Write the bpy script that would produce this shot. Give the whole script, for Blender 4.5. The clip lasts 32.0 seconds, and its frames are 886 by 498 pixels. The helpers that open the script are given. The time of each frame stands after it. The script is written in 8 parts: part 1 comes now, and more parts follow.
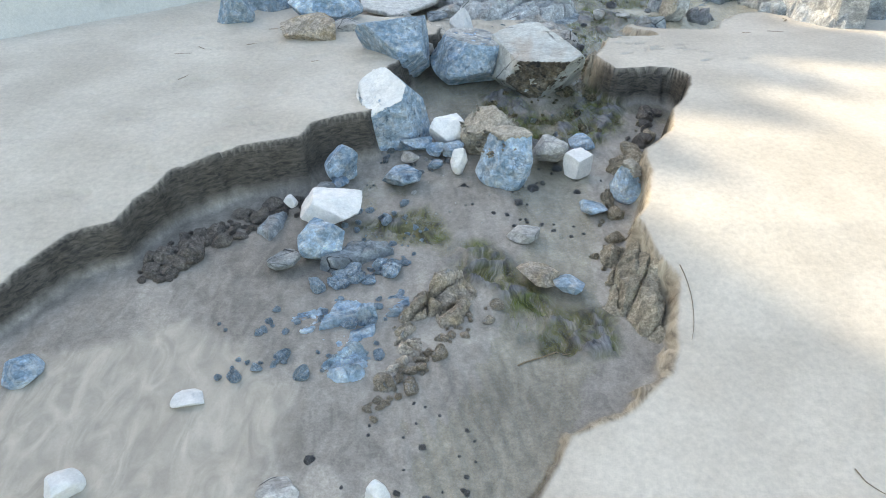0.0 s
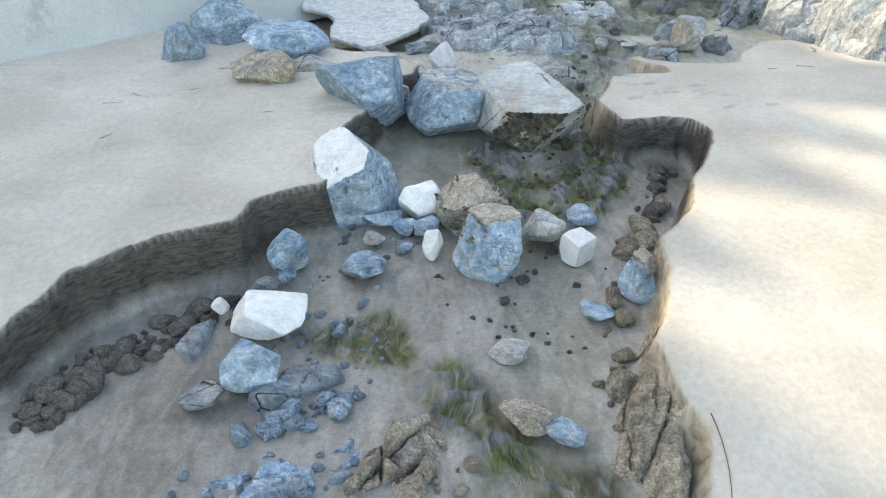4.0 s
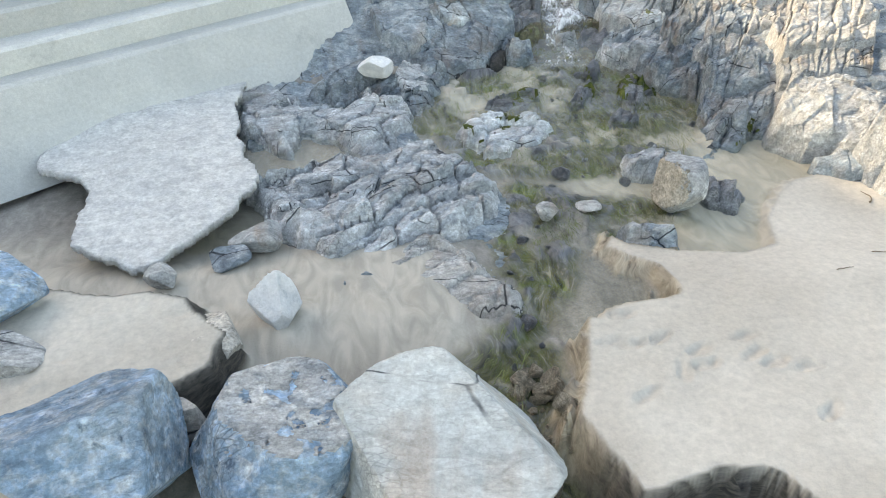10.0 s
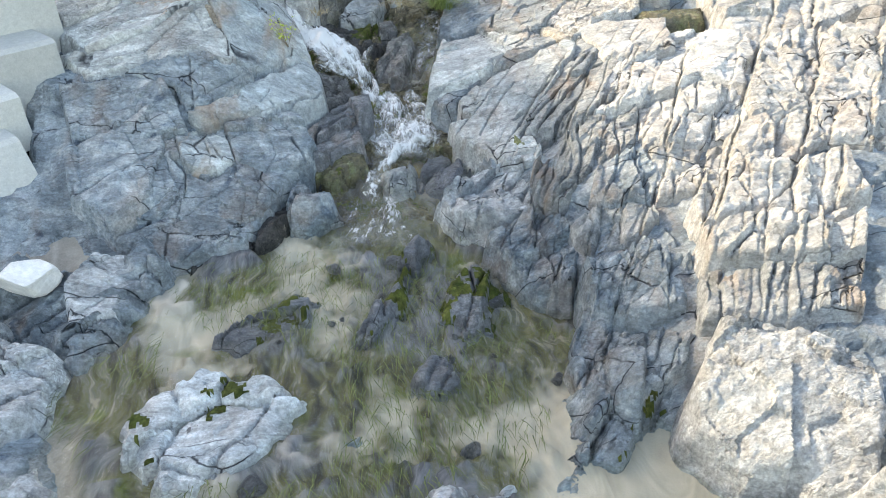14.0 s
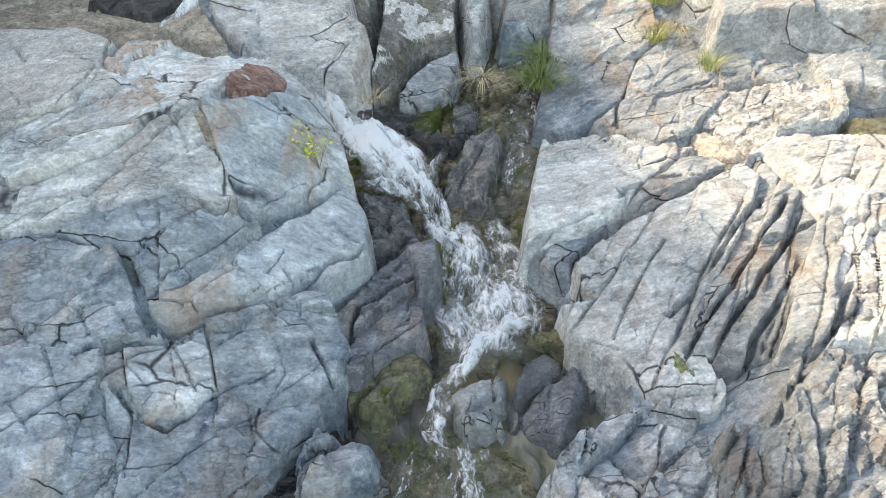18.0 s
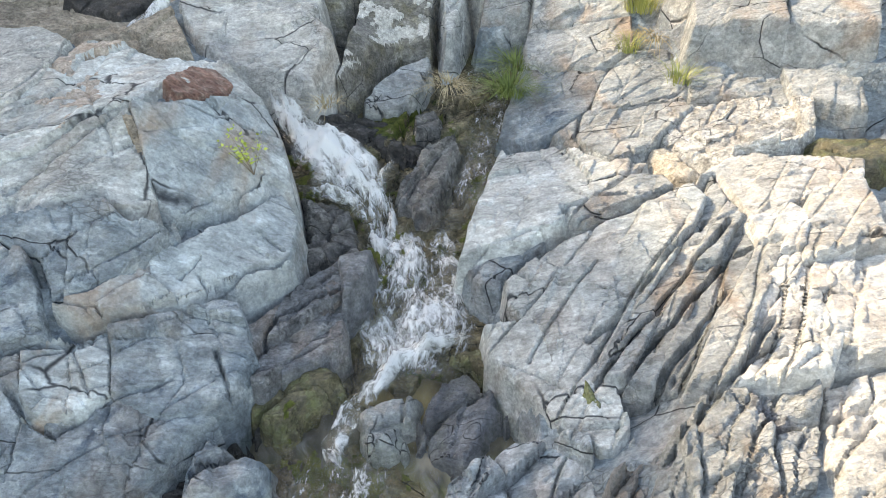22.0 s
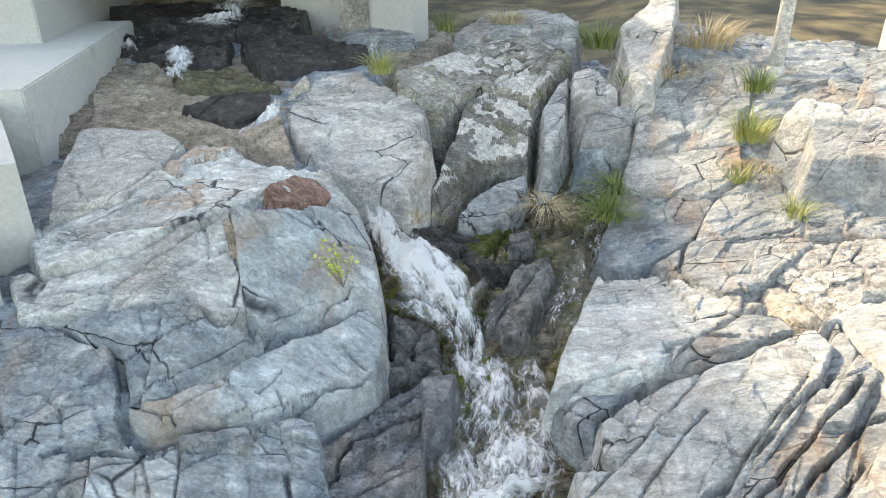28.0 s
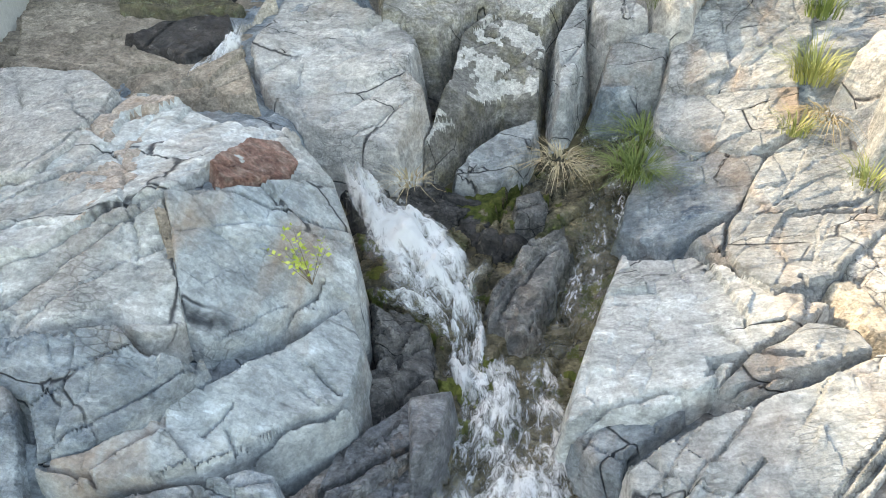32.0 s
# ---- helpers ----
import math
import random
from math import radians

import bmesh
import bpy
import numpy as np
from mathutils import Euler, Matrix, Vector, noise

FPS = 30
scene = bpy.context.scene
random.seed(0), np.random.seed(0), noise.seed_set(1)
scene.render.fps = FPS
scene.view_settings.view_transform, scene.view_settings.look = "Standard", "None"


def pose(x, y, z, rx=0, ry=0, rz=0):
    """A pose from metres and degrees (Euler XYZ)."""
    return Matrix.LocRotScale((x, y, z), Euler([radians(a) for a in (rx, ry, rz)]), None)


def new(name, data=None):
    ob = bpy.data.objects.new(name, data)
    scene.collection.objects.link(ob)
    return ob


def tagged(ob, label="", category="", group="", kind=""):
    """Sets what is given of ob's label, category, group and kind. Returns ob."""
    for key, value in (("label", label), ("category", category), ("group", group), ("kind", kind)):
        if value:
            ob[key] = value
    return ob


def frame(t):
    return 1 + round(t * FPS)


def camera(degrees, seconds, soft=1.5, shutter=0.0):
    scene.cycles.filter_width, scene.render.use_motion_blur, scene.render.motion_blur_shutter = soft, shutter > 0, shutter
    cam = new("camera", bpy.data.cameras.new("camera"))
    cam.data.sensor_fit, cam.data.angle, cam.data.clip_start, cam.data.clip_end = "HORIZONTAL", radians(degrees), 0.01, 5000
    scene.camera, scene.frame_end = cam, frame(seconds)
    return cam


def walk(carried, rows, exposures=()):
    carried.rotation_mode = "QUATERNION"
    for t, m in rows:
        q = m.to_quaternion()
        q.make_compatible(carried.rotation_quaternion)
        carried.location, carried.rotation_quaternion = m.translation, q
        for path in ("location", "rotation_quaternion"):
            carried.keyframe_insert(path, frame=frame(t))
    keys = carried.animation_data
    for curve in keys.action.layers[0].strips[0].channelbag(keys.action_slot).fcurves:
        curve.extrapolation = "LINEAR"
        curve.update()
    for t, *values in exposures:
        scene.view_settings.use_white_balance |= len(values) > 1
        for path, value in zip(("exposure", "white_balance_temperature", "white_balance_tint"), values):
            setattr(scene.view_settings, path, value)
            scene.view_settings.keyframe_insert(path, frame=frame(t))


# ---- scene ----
cam = camera(64.87, 32.0, 1.0)
PATH = [
    (0.0, -0.014, 0.074, 5.610, 56.38, -0.20, -0.17),
    (0.5, -0.002, 0.441, 5.617, 56.37, -0.13, -0.21),
    (1.0, 0.002, 0.821, 5.619, 56.37, -0.09, -0.23),
    (1.5, 0.005, 1.098, 5.624, 56.46, -0.00, -0.26),
    (2.0, 0.018, 1.186, 5.635, 56.37, 0.03, -0.28),
    (2.5, 0.067, 1.281, 5.652, 56.25, -0.01, -0.26),
    (4.5, 0.446, 2.777, 5.653, 56.08, 0.09, -0.20),
    (5.0, 0.504, 3.352, 5.646, 56.02, 0.10, -0.18),
    (5.5, 0.534, 3.947, 5.650, 55.97, 0.07, -0.22),
    (6.0, 0.552, 4.544, 5.649, 55.96, 0.06, -0.30),
    (6.5, 0.580, 5.160, 5.654, 55.87, 0.14, -0.31),
    (7.0, 0.615, 5.753, 5.650, 55.88, 0.15, -0.26),
    (7.5, 0.618, 6.359, 5.637, 55.93, 0.14, -0.59),
    (8.0, 0.628, 6.956, 5.628, 55.99, 0.17, -1.77),
    (8.5, 0.617, 7.516, 5.619, 56.03, 0.07, -3.22),
    (9.0, 0.616, 8.021, 5.626, 55.99, -0.02, -5.08),
    (9.5, 0.734, 8.405, 5.638, 55.96, 0.03, -7.21),
    (10.0, 1.099, 8.735, 5.650, 55.99, 0.05, -9.38),
    (10.5, 1.668, 9.020, 5.660, 55.97, 0.10, -11.03),
    (11.0, 2.271, 9.409, 5.657, 55.96, 0.15, -11.15),
    (11.5, 2.830, 10.011, 5.664, 55.95, 0.23, -11.04),
    (12.0, 3.291, 10.687, 5.668, 55.96, 0.13, -11.08),
    (12.5, 3.691, 11.409, 5.681, 55.93, 0.06, -11.19),
    (13.0, 4.063, 12.149, 5.674, 56.03, 0.02, -11.17),
    (13.5, 4.377, 12.887, 5.698, 55.95, 0.13, -11.16),
    (14.0, 4.506, 13.510, 5.690, 56.06, 0.14, -11.04),
    (14.5, 4.564, 14.029, 5.690, 56.13, 0.17, -9.74),
    (16.5, 4.656, 15.835, 5.647, 55.78, 0.31, -5.94),
    (17.0, 4.694, 16.396, 5.635, 55.79, 0.35, -6.04),
    (17.5, 4.737, 16.935, 5.643, 55.73, 0.32, -6.09),
    (18.0, 4.759, 17.257, 5.631, 55.79, 0.41, -6.10),
    (18.5, 4.759, 17.315, 5.628, 55.79, 0.41, -5.57),
    (19.0, 4.778, 17.294, 5.636, 55.76, 0.45, -4.83),
    (19.5, 4.958, 17.295, 5.632, 55.79, 0.49, -4.59),
    (20.0, 5.375, 17.381, 5.641, 55.73, 0.52, -4.31),
    (20.5, 5.639, 17.434, 5.643, 55.72, 0.51, -3.40),
    (21.0, 5.701, 17.423, 5.636, 55.75, 0.51, -2.23),
    (21.5, 5.714, 17.398, 5.631, 55.77, 0.53, -2.02),
    (22.0, 5.715, 17.380, 5.628, 55.83, 0.54, -2.03),
    (22.5, 5.711, 17.372, 5.627, 56.26, 0.52, -2.06),
    (23.0, 5.701, 17.379, 5.631, 57.38, 0.48, -2.12),
    (23.5, 5.708, 17.373, 5.630, 59.18, 0.49, -2.07),
    (24.0, 5.716, 17.371, 5.624, 61.29, 0.50, -2.02),
    (24.5, 5.709, 17.381, 5.624, 63.39, 0.49, -1.98),
    (25.0, 5.697, 17.382, 5.622, 64.60, 0.43, -1.73),
    (25.5, 5.684, 17.381, 5.615, 64.77, 0.46, -0.43),
    (26.0, 5.664, 17.397, 5.613, 64.77, 0.44, 1.65),
    (26.5, 5.652, 17.405, 5.610, 64.75, 0.47, 3.68),
    (28.5, 5.566, 17.987, 5.630, 64.34, 0.15, 5.57),
    (29.0, 5.536, 18.372, 5.626, 64.21, 0.17, 5.53),
    (29.5, 5.504, 18.753, 5.627, 63.57, 0.15, 5.48),
    (30.0, 5.491, 18.987, 5.633, 62.57, 0.23, 5.56),
    (30.5, 5.489, 19.056, 5.634, 61.16, 0.27, 5.55),
    (31.0, 5.502, 19.073, 5.641, 59.62, 0.34, 5.58),
    (31.5, 5.514, 19.064, 5.643, 57.91, 0.32, 5.57),
    (32.0, 5.524, 19.061, 5.649, 56.15, 0.35, 5.54),
]
walk(cam, [(t, pose(*row)) for t, *row in PATH], exposures=[(0.0, 2.05, 9000, 10), (6.0, 2.1, 8900, 9), (8.5, 2.2, 9900, 11), (11.0, 2.18, 9900, 11), (13.0, 2.22, 9000, 10), (17.0, 2.32, 9500, 11), (23.0, 2.25, 9800, 12), (32.0, 2.4, 10100, 11)])

# ---- light: open sky, and a low sun behind an added hill that shades all but the far side ----
SUN_ELEVATION, SUN_TURN = 30.0, 124.0
world = bpy.data.worlds.new("sky")
scene.world = world
world.use_nodes = True
wn = world.node_tree.nodes
sky = wn.new("ShaderNodeTexSky")
sky.sky_type, sky.sun_disc = "NISHITA", False
sky.sun_elevation, sky.sun_rotation = radians(SUN_ELEVATION), radians(SUN_TURN - 180)
wn["Background"].inputs["Strength"].default_value = 0.15
world.node_tree.links.new(sky.outputs["Color"], wn["Background"].inputs["Color"])
sun_data = bpy.data.lights.new("sun", "SUN")
sun_data.energy, sun_data.angle, sun_data.color = 1.45, radians(0.9), (1.0, 0.96, 0.90)
sun = new("sun", sun_data)
sun.matrix_world = pose(0, 0, 30, 90 - SUN_ELEVATION, 0, -SUN_TURN)


# ---- materials ----
def shader(name, colours, scale=3.0, rough=0.75, bump=0.3, fine=40.0, crack=0.0, metal=0.0, tint=0.06, spots=None, wet=0.0, grainy=1.0, chip=1.0, rust=0.0):
    """A stone, sand or concrete surface: two noises mix three colours, with fine grain, hairline cracks and patches."""
    m = bpy.data.materials.new(name)
    m.use_nodes = True
    nt = m.node_tree
    n, l = nt.nodes, nt.links
    bsdf = n["Principled BSDF"]
    geo = n.new("ShaderNodeTexCoord")
    info = n.new("ShaderNodeObjectInfo")
    shift = n.new("ShaderNodeVectorMath")
    shift.operation = "MULTIPLY_ADD"
    l.new(info.outputs["Random"], shift.inputs[0])
    shift.inputs[1].default_value = (37.0, 19.0, 53.0)
    l.new(geo.outputs["Object"], shift.inputs[2])
    where = shift.outputs[0]

    def noise_at(sc, detail=6.0, dist=0.0, rg=0.6):
        t = n.new("ShaderNodeTexNoise")
        t.inputs["Scale"].default_value, t.inputs["Detail"].default_value = sc, detail
        t.inputs["Roughness"].default_value, t.inputs["Distortion"].default_value = rg, dist
        l.new(where, t.inputs["Vector"])
        return t.outputs["Fac"]

    def ramp(fac, a, b, lo=(0, 0, 0, 1), hi=(1, 1, 1, 1)):
        r = n.new("ShaderNodeValToRGB")
        r.color_ramp.elements[0].position, r.color_ramp.elements[1].position = a, b
        r.color_ramp.elements[0].color, r.color_ramp.elements[1].color = lo, hi
        l.new(fac, r.inputs["Fac"])
        return r.outputs["Color"]

    def mix(fac, a, b, mode="MIX"):
        x = n.new("ShaderNodeMix")
        x.data_type, x.blend_type = "RGBA", mode
        for sock, v in ((x.inputs["Factor"], fac), (x.inputs["A"], a), (x.inputs["B"], b)):
            if isinstance(v, (int, float)):
                sock.default_value = v
            elif isinstance(v, tuple):
                sock.default_value = (*v, 1.0) if len(v) == 3 else v
            else:
                l.new(v, sock)
        return x.outputs["Result"]

    big = noise_at(scale * 0.35, 5.0, 0.6)
    mid = noise_at(scale * 1.7, 8.0, 0.3)
    grain = noise_at(fine, 4.0, 0.0, 0.7)
    col = mix(ramp(big, 0.38, 0.62), colours[0], colours[1])
    col = mix(ramp(mid, 0.45, 0.75), col, colours[2])
    if spots:
        col = mix(ramp(noise_at(spots[1], 7.0, 0.4, 0.65), spots[2], spots[2] + 0.08), col, spots[0])
    wide = None
    if chip:
        # broken faces: warped cells of slightly different tone, streaks along the bedding and fine wrinkles
        nv = n.new("ShaderNodeTexNoise")
        nv.inputs["Scale"].default_value, nv.inputs["Detail"].default_value = 2.6, 4.0
        l.new(where, nv.inputs["Vector"])
        warp = n.new("ShaderNodeVectorMath")
        warp.operation = "MULTIPLY_ADD"
        l.new(nv.outputs["Color"], warp.inputs[0])
        warp.inputs[1].default_value = (0.09, 0.09, 0.09)
        l.new(where, warp.inputs[2])
        turn = n.new("ShaderNodeMapping")
        turn.inputs["Rotation"].default_value, turn.inputs["Scale"].default_value = (0.3, 0.2, -0.95), (0.55, 1.5, 1.0)
        l.new(warp.outputs[0], turn.inputs["Vector"])

        chips = []
        for sc, much, deep in ((1.6, 0.13, 0.5), (4.5, 0.13, 0.55), (13.0, 0.13, 0.5), (34.0, 0.12, 0.35)):
            v = n.new("ShaderNodeTexVoronoi")
            v.inputs["Scale"].default_value = sc
            l.new(turn.outputs["Vector"], v.inputs["Vector"])
            tone = n.new("ShaderNodeSeparateColor")
            l.new(v.outputs["Color"], tone.inputs["Color"])
            m1 = mix(tone.outputs["Red"], (1 - much * chip,) * 3, (1 + much * chip,) * 3)
            col = mix(1.0, col, m1, "MULTIPLY")
            # each cell is a plane tilted its own way
            away, lean, dot = n.new("ShaderNodeVectorMath"), n.new("ShaderNodeVectorMath"), n.new("ShaderNodeVectorMath")
            away.operation, lean.operation, dot.operation = "SUBTRACT", "SUBTRACT", "DOT_PRODUCT"
            l.new(turn.outputs["Vector"], away.inputs[0])
            l.new(v.outputs["Position"], away.inputs[1])
            l.new(v.outputs["Color"], lean.inputs[0])
            lean.inputs[1].default_value = (0.5, 0.5, 0.5)
            l.new(away.outputs[0], dot.inputs[0])
            l.new(lean.outputs[0], dot.inputs[1])
            chips.append((dot.outputs["Value"], deep * 28.0 * chip))
        st = n.new("ShaderNodeTexNoise")
        st.inputs["Scale"].default_value, st.inputs["Detail"].default_value, st.inputs["Roughness"].default_value = 3.4, 9.0, 0.68
        long = n.new("ShaderNodeMapping")
        long.inputs["Rotation"].default_value, long.inputs["Scale"].default_value = (0.3, 0.2, -0.95), (0.45, 2.4, 1.6)
        l.new(warp.outputs[0], long.inputs["Vector"])
        l.new(long.outputs["Vector"], st.inputs["Vector"])
        wide = st.outputs["Fac"]
        col = mix(1.0, col, mix(ramp(wide, 0.34, 0.66), (1 - 0.20 * chip,) * 3, (1 + 0.17 * chip,) * 3), "MULTIPLY")
        wrinkle = n.new("ShaderNodeTexVoronoi")
        wrinkle.feature = "DISTANCE_TO_EDGE"
        wrinkle.inputs["Scale"].default_value = 15.0
        l.new(turn.outputs["Vector"], wrinkle.inputs["Vector"])
        fold = ramp(wrinkle.outputs["Distance"], 0.0, 0.10)
        few = mix(ramp(noise_at(1.7, 4.0), 0.52, 0.66), (1, 1, 1), fold)
        col = mix(1.0, col, mix(few, (1 - 0.42 * chip,) * 3, (1, 1, 1)), "MULTIPLY")
    if rust:
        rn = n.new("ShaderNodeTexNoise")
        rn.inputs["Scale"].default_value, rn.inputs["Detail"].default_value, rn.inputs["Distortion"].default_value = 1.5, 6.0, 0.5
        rm = n.new("ShaderNodeMapping")
        rm.inputs["Rotation"].default_value, rm.inputs["Scale"].default_value = (0.0, 0.2, 0.45), (1.7, 0.5, 1.0)
        l.new(where, rm.inputs["Vector"])
        l.new(rm.outputs["Vector"], rn.inputs["Vector"])
        rf = ramp(rn.outputs["Fac"], 0.53, 0.68, (0, 0, 0, 1), (rust, rust, rust, 1))
        col = mix(rf, col, (0.36, 0.245, 0.17))
    speck = noise_at(fine * 0.33, 5.0, 0.2, 0.7)
    col = mix(1.0, col, mix(ramp(speck, 0.35, 0.65), (1 - 0.36 * grainy,) * 3, (1 + 0.25 * grainy,) * 3), "MULTIPLY")
    dark = mix(ramp(grain, 0.3, 0.7), (1 - 0.44 * grainy,) * 3, (1 + 0.32 * grainy,) * 3)
    col = mix(1.0, col, dark, "MULTIPLY")
    var = n.new("ShaderNodeHueSaturation")
    mr = n.new("ShaderNodeMapRange")
    mr.inputs["To Min"].default_value, mr.inputs["To Max"].default_value = 1.0 - tint * 2, 1.0 + tint * 2
    l.new(info.outputs["Random"], mr.inputs["Value"])
    l.new(mr.outputs["Result"], var.inputs["Value"])
    l.new(col, var.inputs["Color"])
    col = var.outputs["Color"]
    height = n.new("ShaderNodeMath")
    height.operation = "MULTIPLY_ADD"
    l.new(mid, height.inputs[0])
    height.inputs[1].default_value = 1.6
    l.new(grain, height.inputs[2])
    h = height.outputs[0]
    if crack:
        v = n.new("ShaderNodeTexVoronoi")
        v.feature = "DISTANCE_TO_EDGE"
        v.inputs["Scale"].default_value = crack
        l.new(turn.outputs["Vector"], v.inputs["Vector"])
        line = ramp(v.outputs["Distance"], 0.003, 0.012)
        thin = mix(ramp(noise_at(0.9, 3.0), 0.48, 0.56), (1, 1, 1), line)
        col = mix(1.0, col, mix(thin, (0.13, 0.135, 0.15), (1, 1, 1)), "MULTIPLY")
        hm = n.new("ShaderNodeMath")
        hm.operation = "ADD"
        l.new(thin, hm.inputs[0])
        l.new(h, hm.inputs[1])
        h = hm.outputs[0]
    if wide is not None:
        for extra, much in [(wide, 2.2), (few, 0.35)] + chips:
            hm = n.new("ShaderNodeMath")
            hm.operation = "MULTIPLY_ADD"
            l.new(extra, hm.inputs[0])
            hm.inputs[1].default_value = much
            l.new(h, hm.inputs[2])
            h = hm.outputs[0]
    bp = n.new("ShaderNodeBump")
    bp.inputs["Strength"].default_value, bp.inputs["Distance"].default_value = min(1.0, bump * 1.5), 0.035
    l.new(h, bp.inputs["Height"])
    l.new(bp.outputs["Normal"], bsdf.inputs["Normal"])
    l.new(col, bsdf.inputs["Base Color"])
    bsdf.inputs["Metallic"].default_value = metal
    rr = ramp(mid, 0.3, 0.8, (rough - 0.12 - wet,) * 3 + (1,), (min(1.0, rough + 0.1),) * 3 + (1,))
    l.new(rr, bsdf.inputs["Roughness"])
    bsdf.inputs["Specular IOR Level"].default_value = 0.5 if wet else 0.18
    return m


rock_blue = shader("blue_rock", [(0.185, 0.235, 0.275), (0.31, 0.365, 0.40), (0.51, 0.545, 0.56)], 2.2, crack=1.4, bump=0.55, grainy=0.6, spots=((0.11, 0.15, 0.20), 3.0, 0.60), rust=0.35)
rock_sky = shader("sky_blue_rock", [(0.245, 0.40, 0.555), (0.45, 0.605, 0.735), (0.80, 0.85, 0.87)], 5.5, bump=0.8, grainy=0.5, spots=((0.13, 0.20, 0.28), 4.5, 0.60))
rock_light = shader("light_blue_rock", [(0.42, 0.475, 0.51), (0.60, 0.645, 0.67), (0.79, 0.80, 0.805)], 2.4, crack=1.5, bump=0.6, grainy=0.6, rust=0.25, spots=((0.20, 0.24, 0.28), 3.0, 0.60))
rock_grey = shader("grey_rock", [(0.28, 0.31, 0.325), (0.41, 0.435, 0.44), (0.53, 0.535, 0.525)], 2.2, crack=1.6, bump=0.55, grainy=0.6, spots=((0.20, 0.21, 0.23), 2.0, 0.62), rust=0.55)
rock_smooth = shader("smooth_rock", [(0.28, 0.33, 0.355), (0.395, 0.44, 0.455), (0.50, 0.525, 0.52)], 1.3, crack=0.8, bump=0.3, grainy=0.5, spots=((0.40, 0.35, 0.30), 1.2, 0.64), rust=0.6)
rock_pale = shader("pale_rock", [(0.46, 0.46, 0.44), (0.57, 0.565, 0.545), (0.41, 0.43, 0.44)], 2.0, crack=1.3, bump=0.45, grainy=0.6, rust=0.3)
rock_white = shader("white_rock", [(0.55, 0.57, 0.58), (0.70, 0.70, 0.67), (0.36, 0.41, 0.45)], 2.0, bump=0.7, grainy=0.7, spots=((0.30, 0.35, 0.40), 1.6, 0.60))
rock_chalk = shader("chalk_stone", [(0.76, 0.77, 0.765), (0.84, 0.835, 0.82), (0.66, 0.69, 0.70)], 3.0, bump=0.35, grainy=0.2, spots=((0.48, 0.52, 0.55), 4.0, 0.68), chip=0.25)
rock_dark = shader("dark_rock", [(0.115, 0.13, 0.155), (0.19, 0.205, 0.23), (0.29, 0.305, 0.325)], 4.0, rough=0.55, crack=3.5, bump=0.9, wet=0.1, grainy=0.7)
rock_wet = shader("wet_rock", [(0.075, 0.078, 0.082), (0.14, 0.138, 0.135), (0.24, 0.235, 0.225)], 4.0, rough=0.35, crack=2.5, bump=0.5, wet=0.15, rust=0.3)
rock_olive = shader("olive_rock", [(0.10, 0.09, 0.06), (0.17, 0.15, 0.09), (0.14, 0.16, 0.06)], 4.0, rough=0.35, bump=0.4, wet=0.15)
rock_brown = shader("brown_rock", [(0.44, 0.385, 0.325), (0.54, 0.49, 0.43), (0.50, 0.40, 0.27)], 3.0, bump=0.6, spots=((0.40, 0.44, 0.48), 2.0, 0.60))
rock_red = shader("red_rock", [(0.22, 0.12, 0.10), (0.32, 0.19, 0.155), (0.38, 0.30, 0.26)], 6.0, bump=0.5)
rock_lichen = shader("lichen_rock", [(0.24, 0.235, 0.22), (0.36, 0.355, 0.335), (0.27, 0.25, 0.17)], 3.0, bump=0.5, crack=1.6, spots=((0.50, 0.50, 0.47), 1.4, 0.58))
rock_sandy = shader("sandy_rock", [(0.46, 0.42, 0.36), (0.52, 0.48, 0.42), (0.42, 0.42, 0.41)], 2.0, bump=0.3, chip=0.5)
rock_capped = shader("capped_rock", [(0.40, 0.36, 0.29), (0.50, 0.46, 0.38), (0.62, 0.62, 0.60)], 4.0, bump=0.6, spots=((0.15, 0.17, 0.19), 3.5, 0.57))
lichen_brown = shader("brown_lichen", [(0.13, 0.11, 0.09), (0.24, 0.20, 0.14), (0.36, 0.35, 0.32)], 6.0, bump=0.7, spots=((0.06, 0.06, 0.06), 7.0, 0.55))
sandstone = shader("sandstone_cap", [(0.42, 0.37, 0.29), (0.52, 0.47, 0.38), (0.36, 0.31, 0.24)], 4.0, bump=0.6)
sand_crust = shader("sand_crust", [(0.46, 0.42, 0.35), (0.54, 0.495, 0.42), (0.40, 0.355, 0.29)], 4.0, bump=0.4, chip=0.3)
rock_black = shader("black_wet_rock", [(0.022, 0.022, 0.025), (0.045, 0.044, 0.045), (0.10, 0.095, 0.09)], 4.0, rough=0.3, bump=0.5, wet=0.15)
rock_pan = shader("brown_pan_rock", [(0.34, 0.29, 0.235), (0.46, 0.395, 0.32), (0.25, 0.21, 0.17)], 2.0, bump=0.4, chip=0.6)
rock_cream = shader("cream_rock", [(0.60, 0.60, 0.575), (0.70, 0.695, 0.665), (0.54, 0.55, 0.545)], 3.0, bump=0.7, chip=0.6, grainy=0.8)
rock_slate = shader("slate_rock", [(0.17, 0.185, 0.21), (0.27, 0.29, 0.315), (0.42, 0.435, 0.45)], 3.0, rough=0.5, bump=0.7, wet=0.05, rust=0.4)
rock_gully = shader("gully_rock", [(0.11, 0.10, 0.075), (0.225, 0.195, 0.12), (0.35, 0.30, 0.19)], 3.0, rough=0.35, crack=2.0, bump=0.6, wet=0.15, spots=((0.10, 0.12, 0.04), 2.2, 0.58))
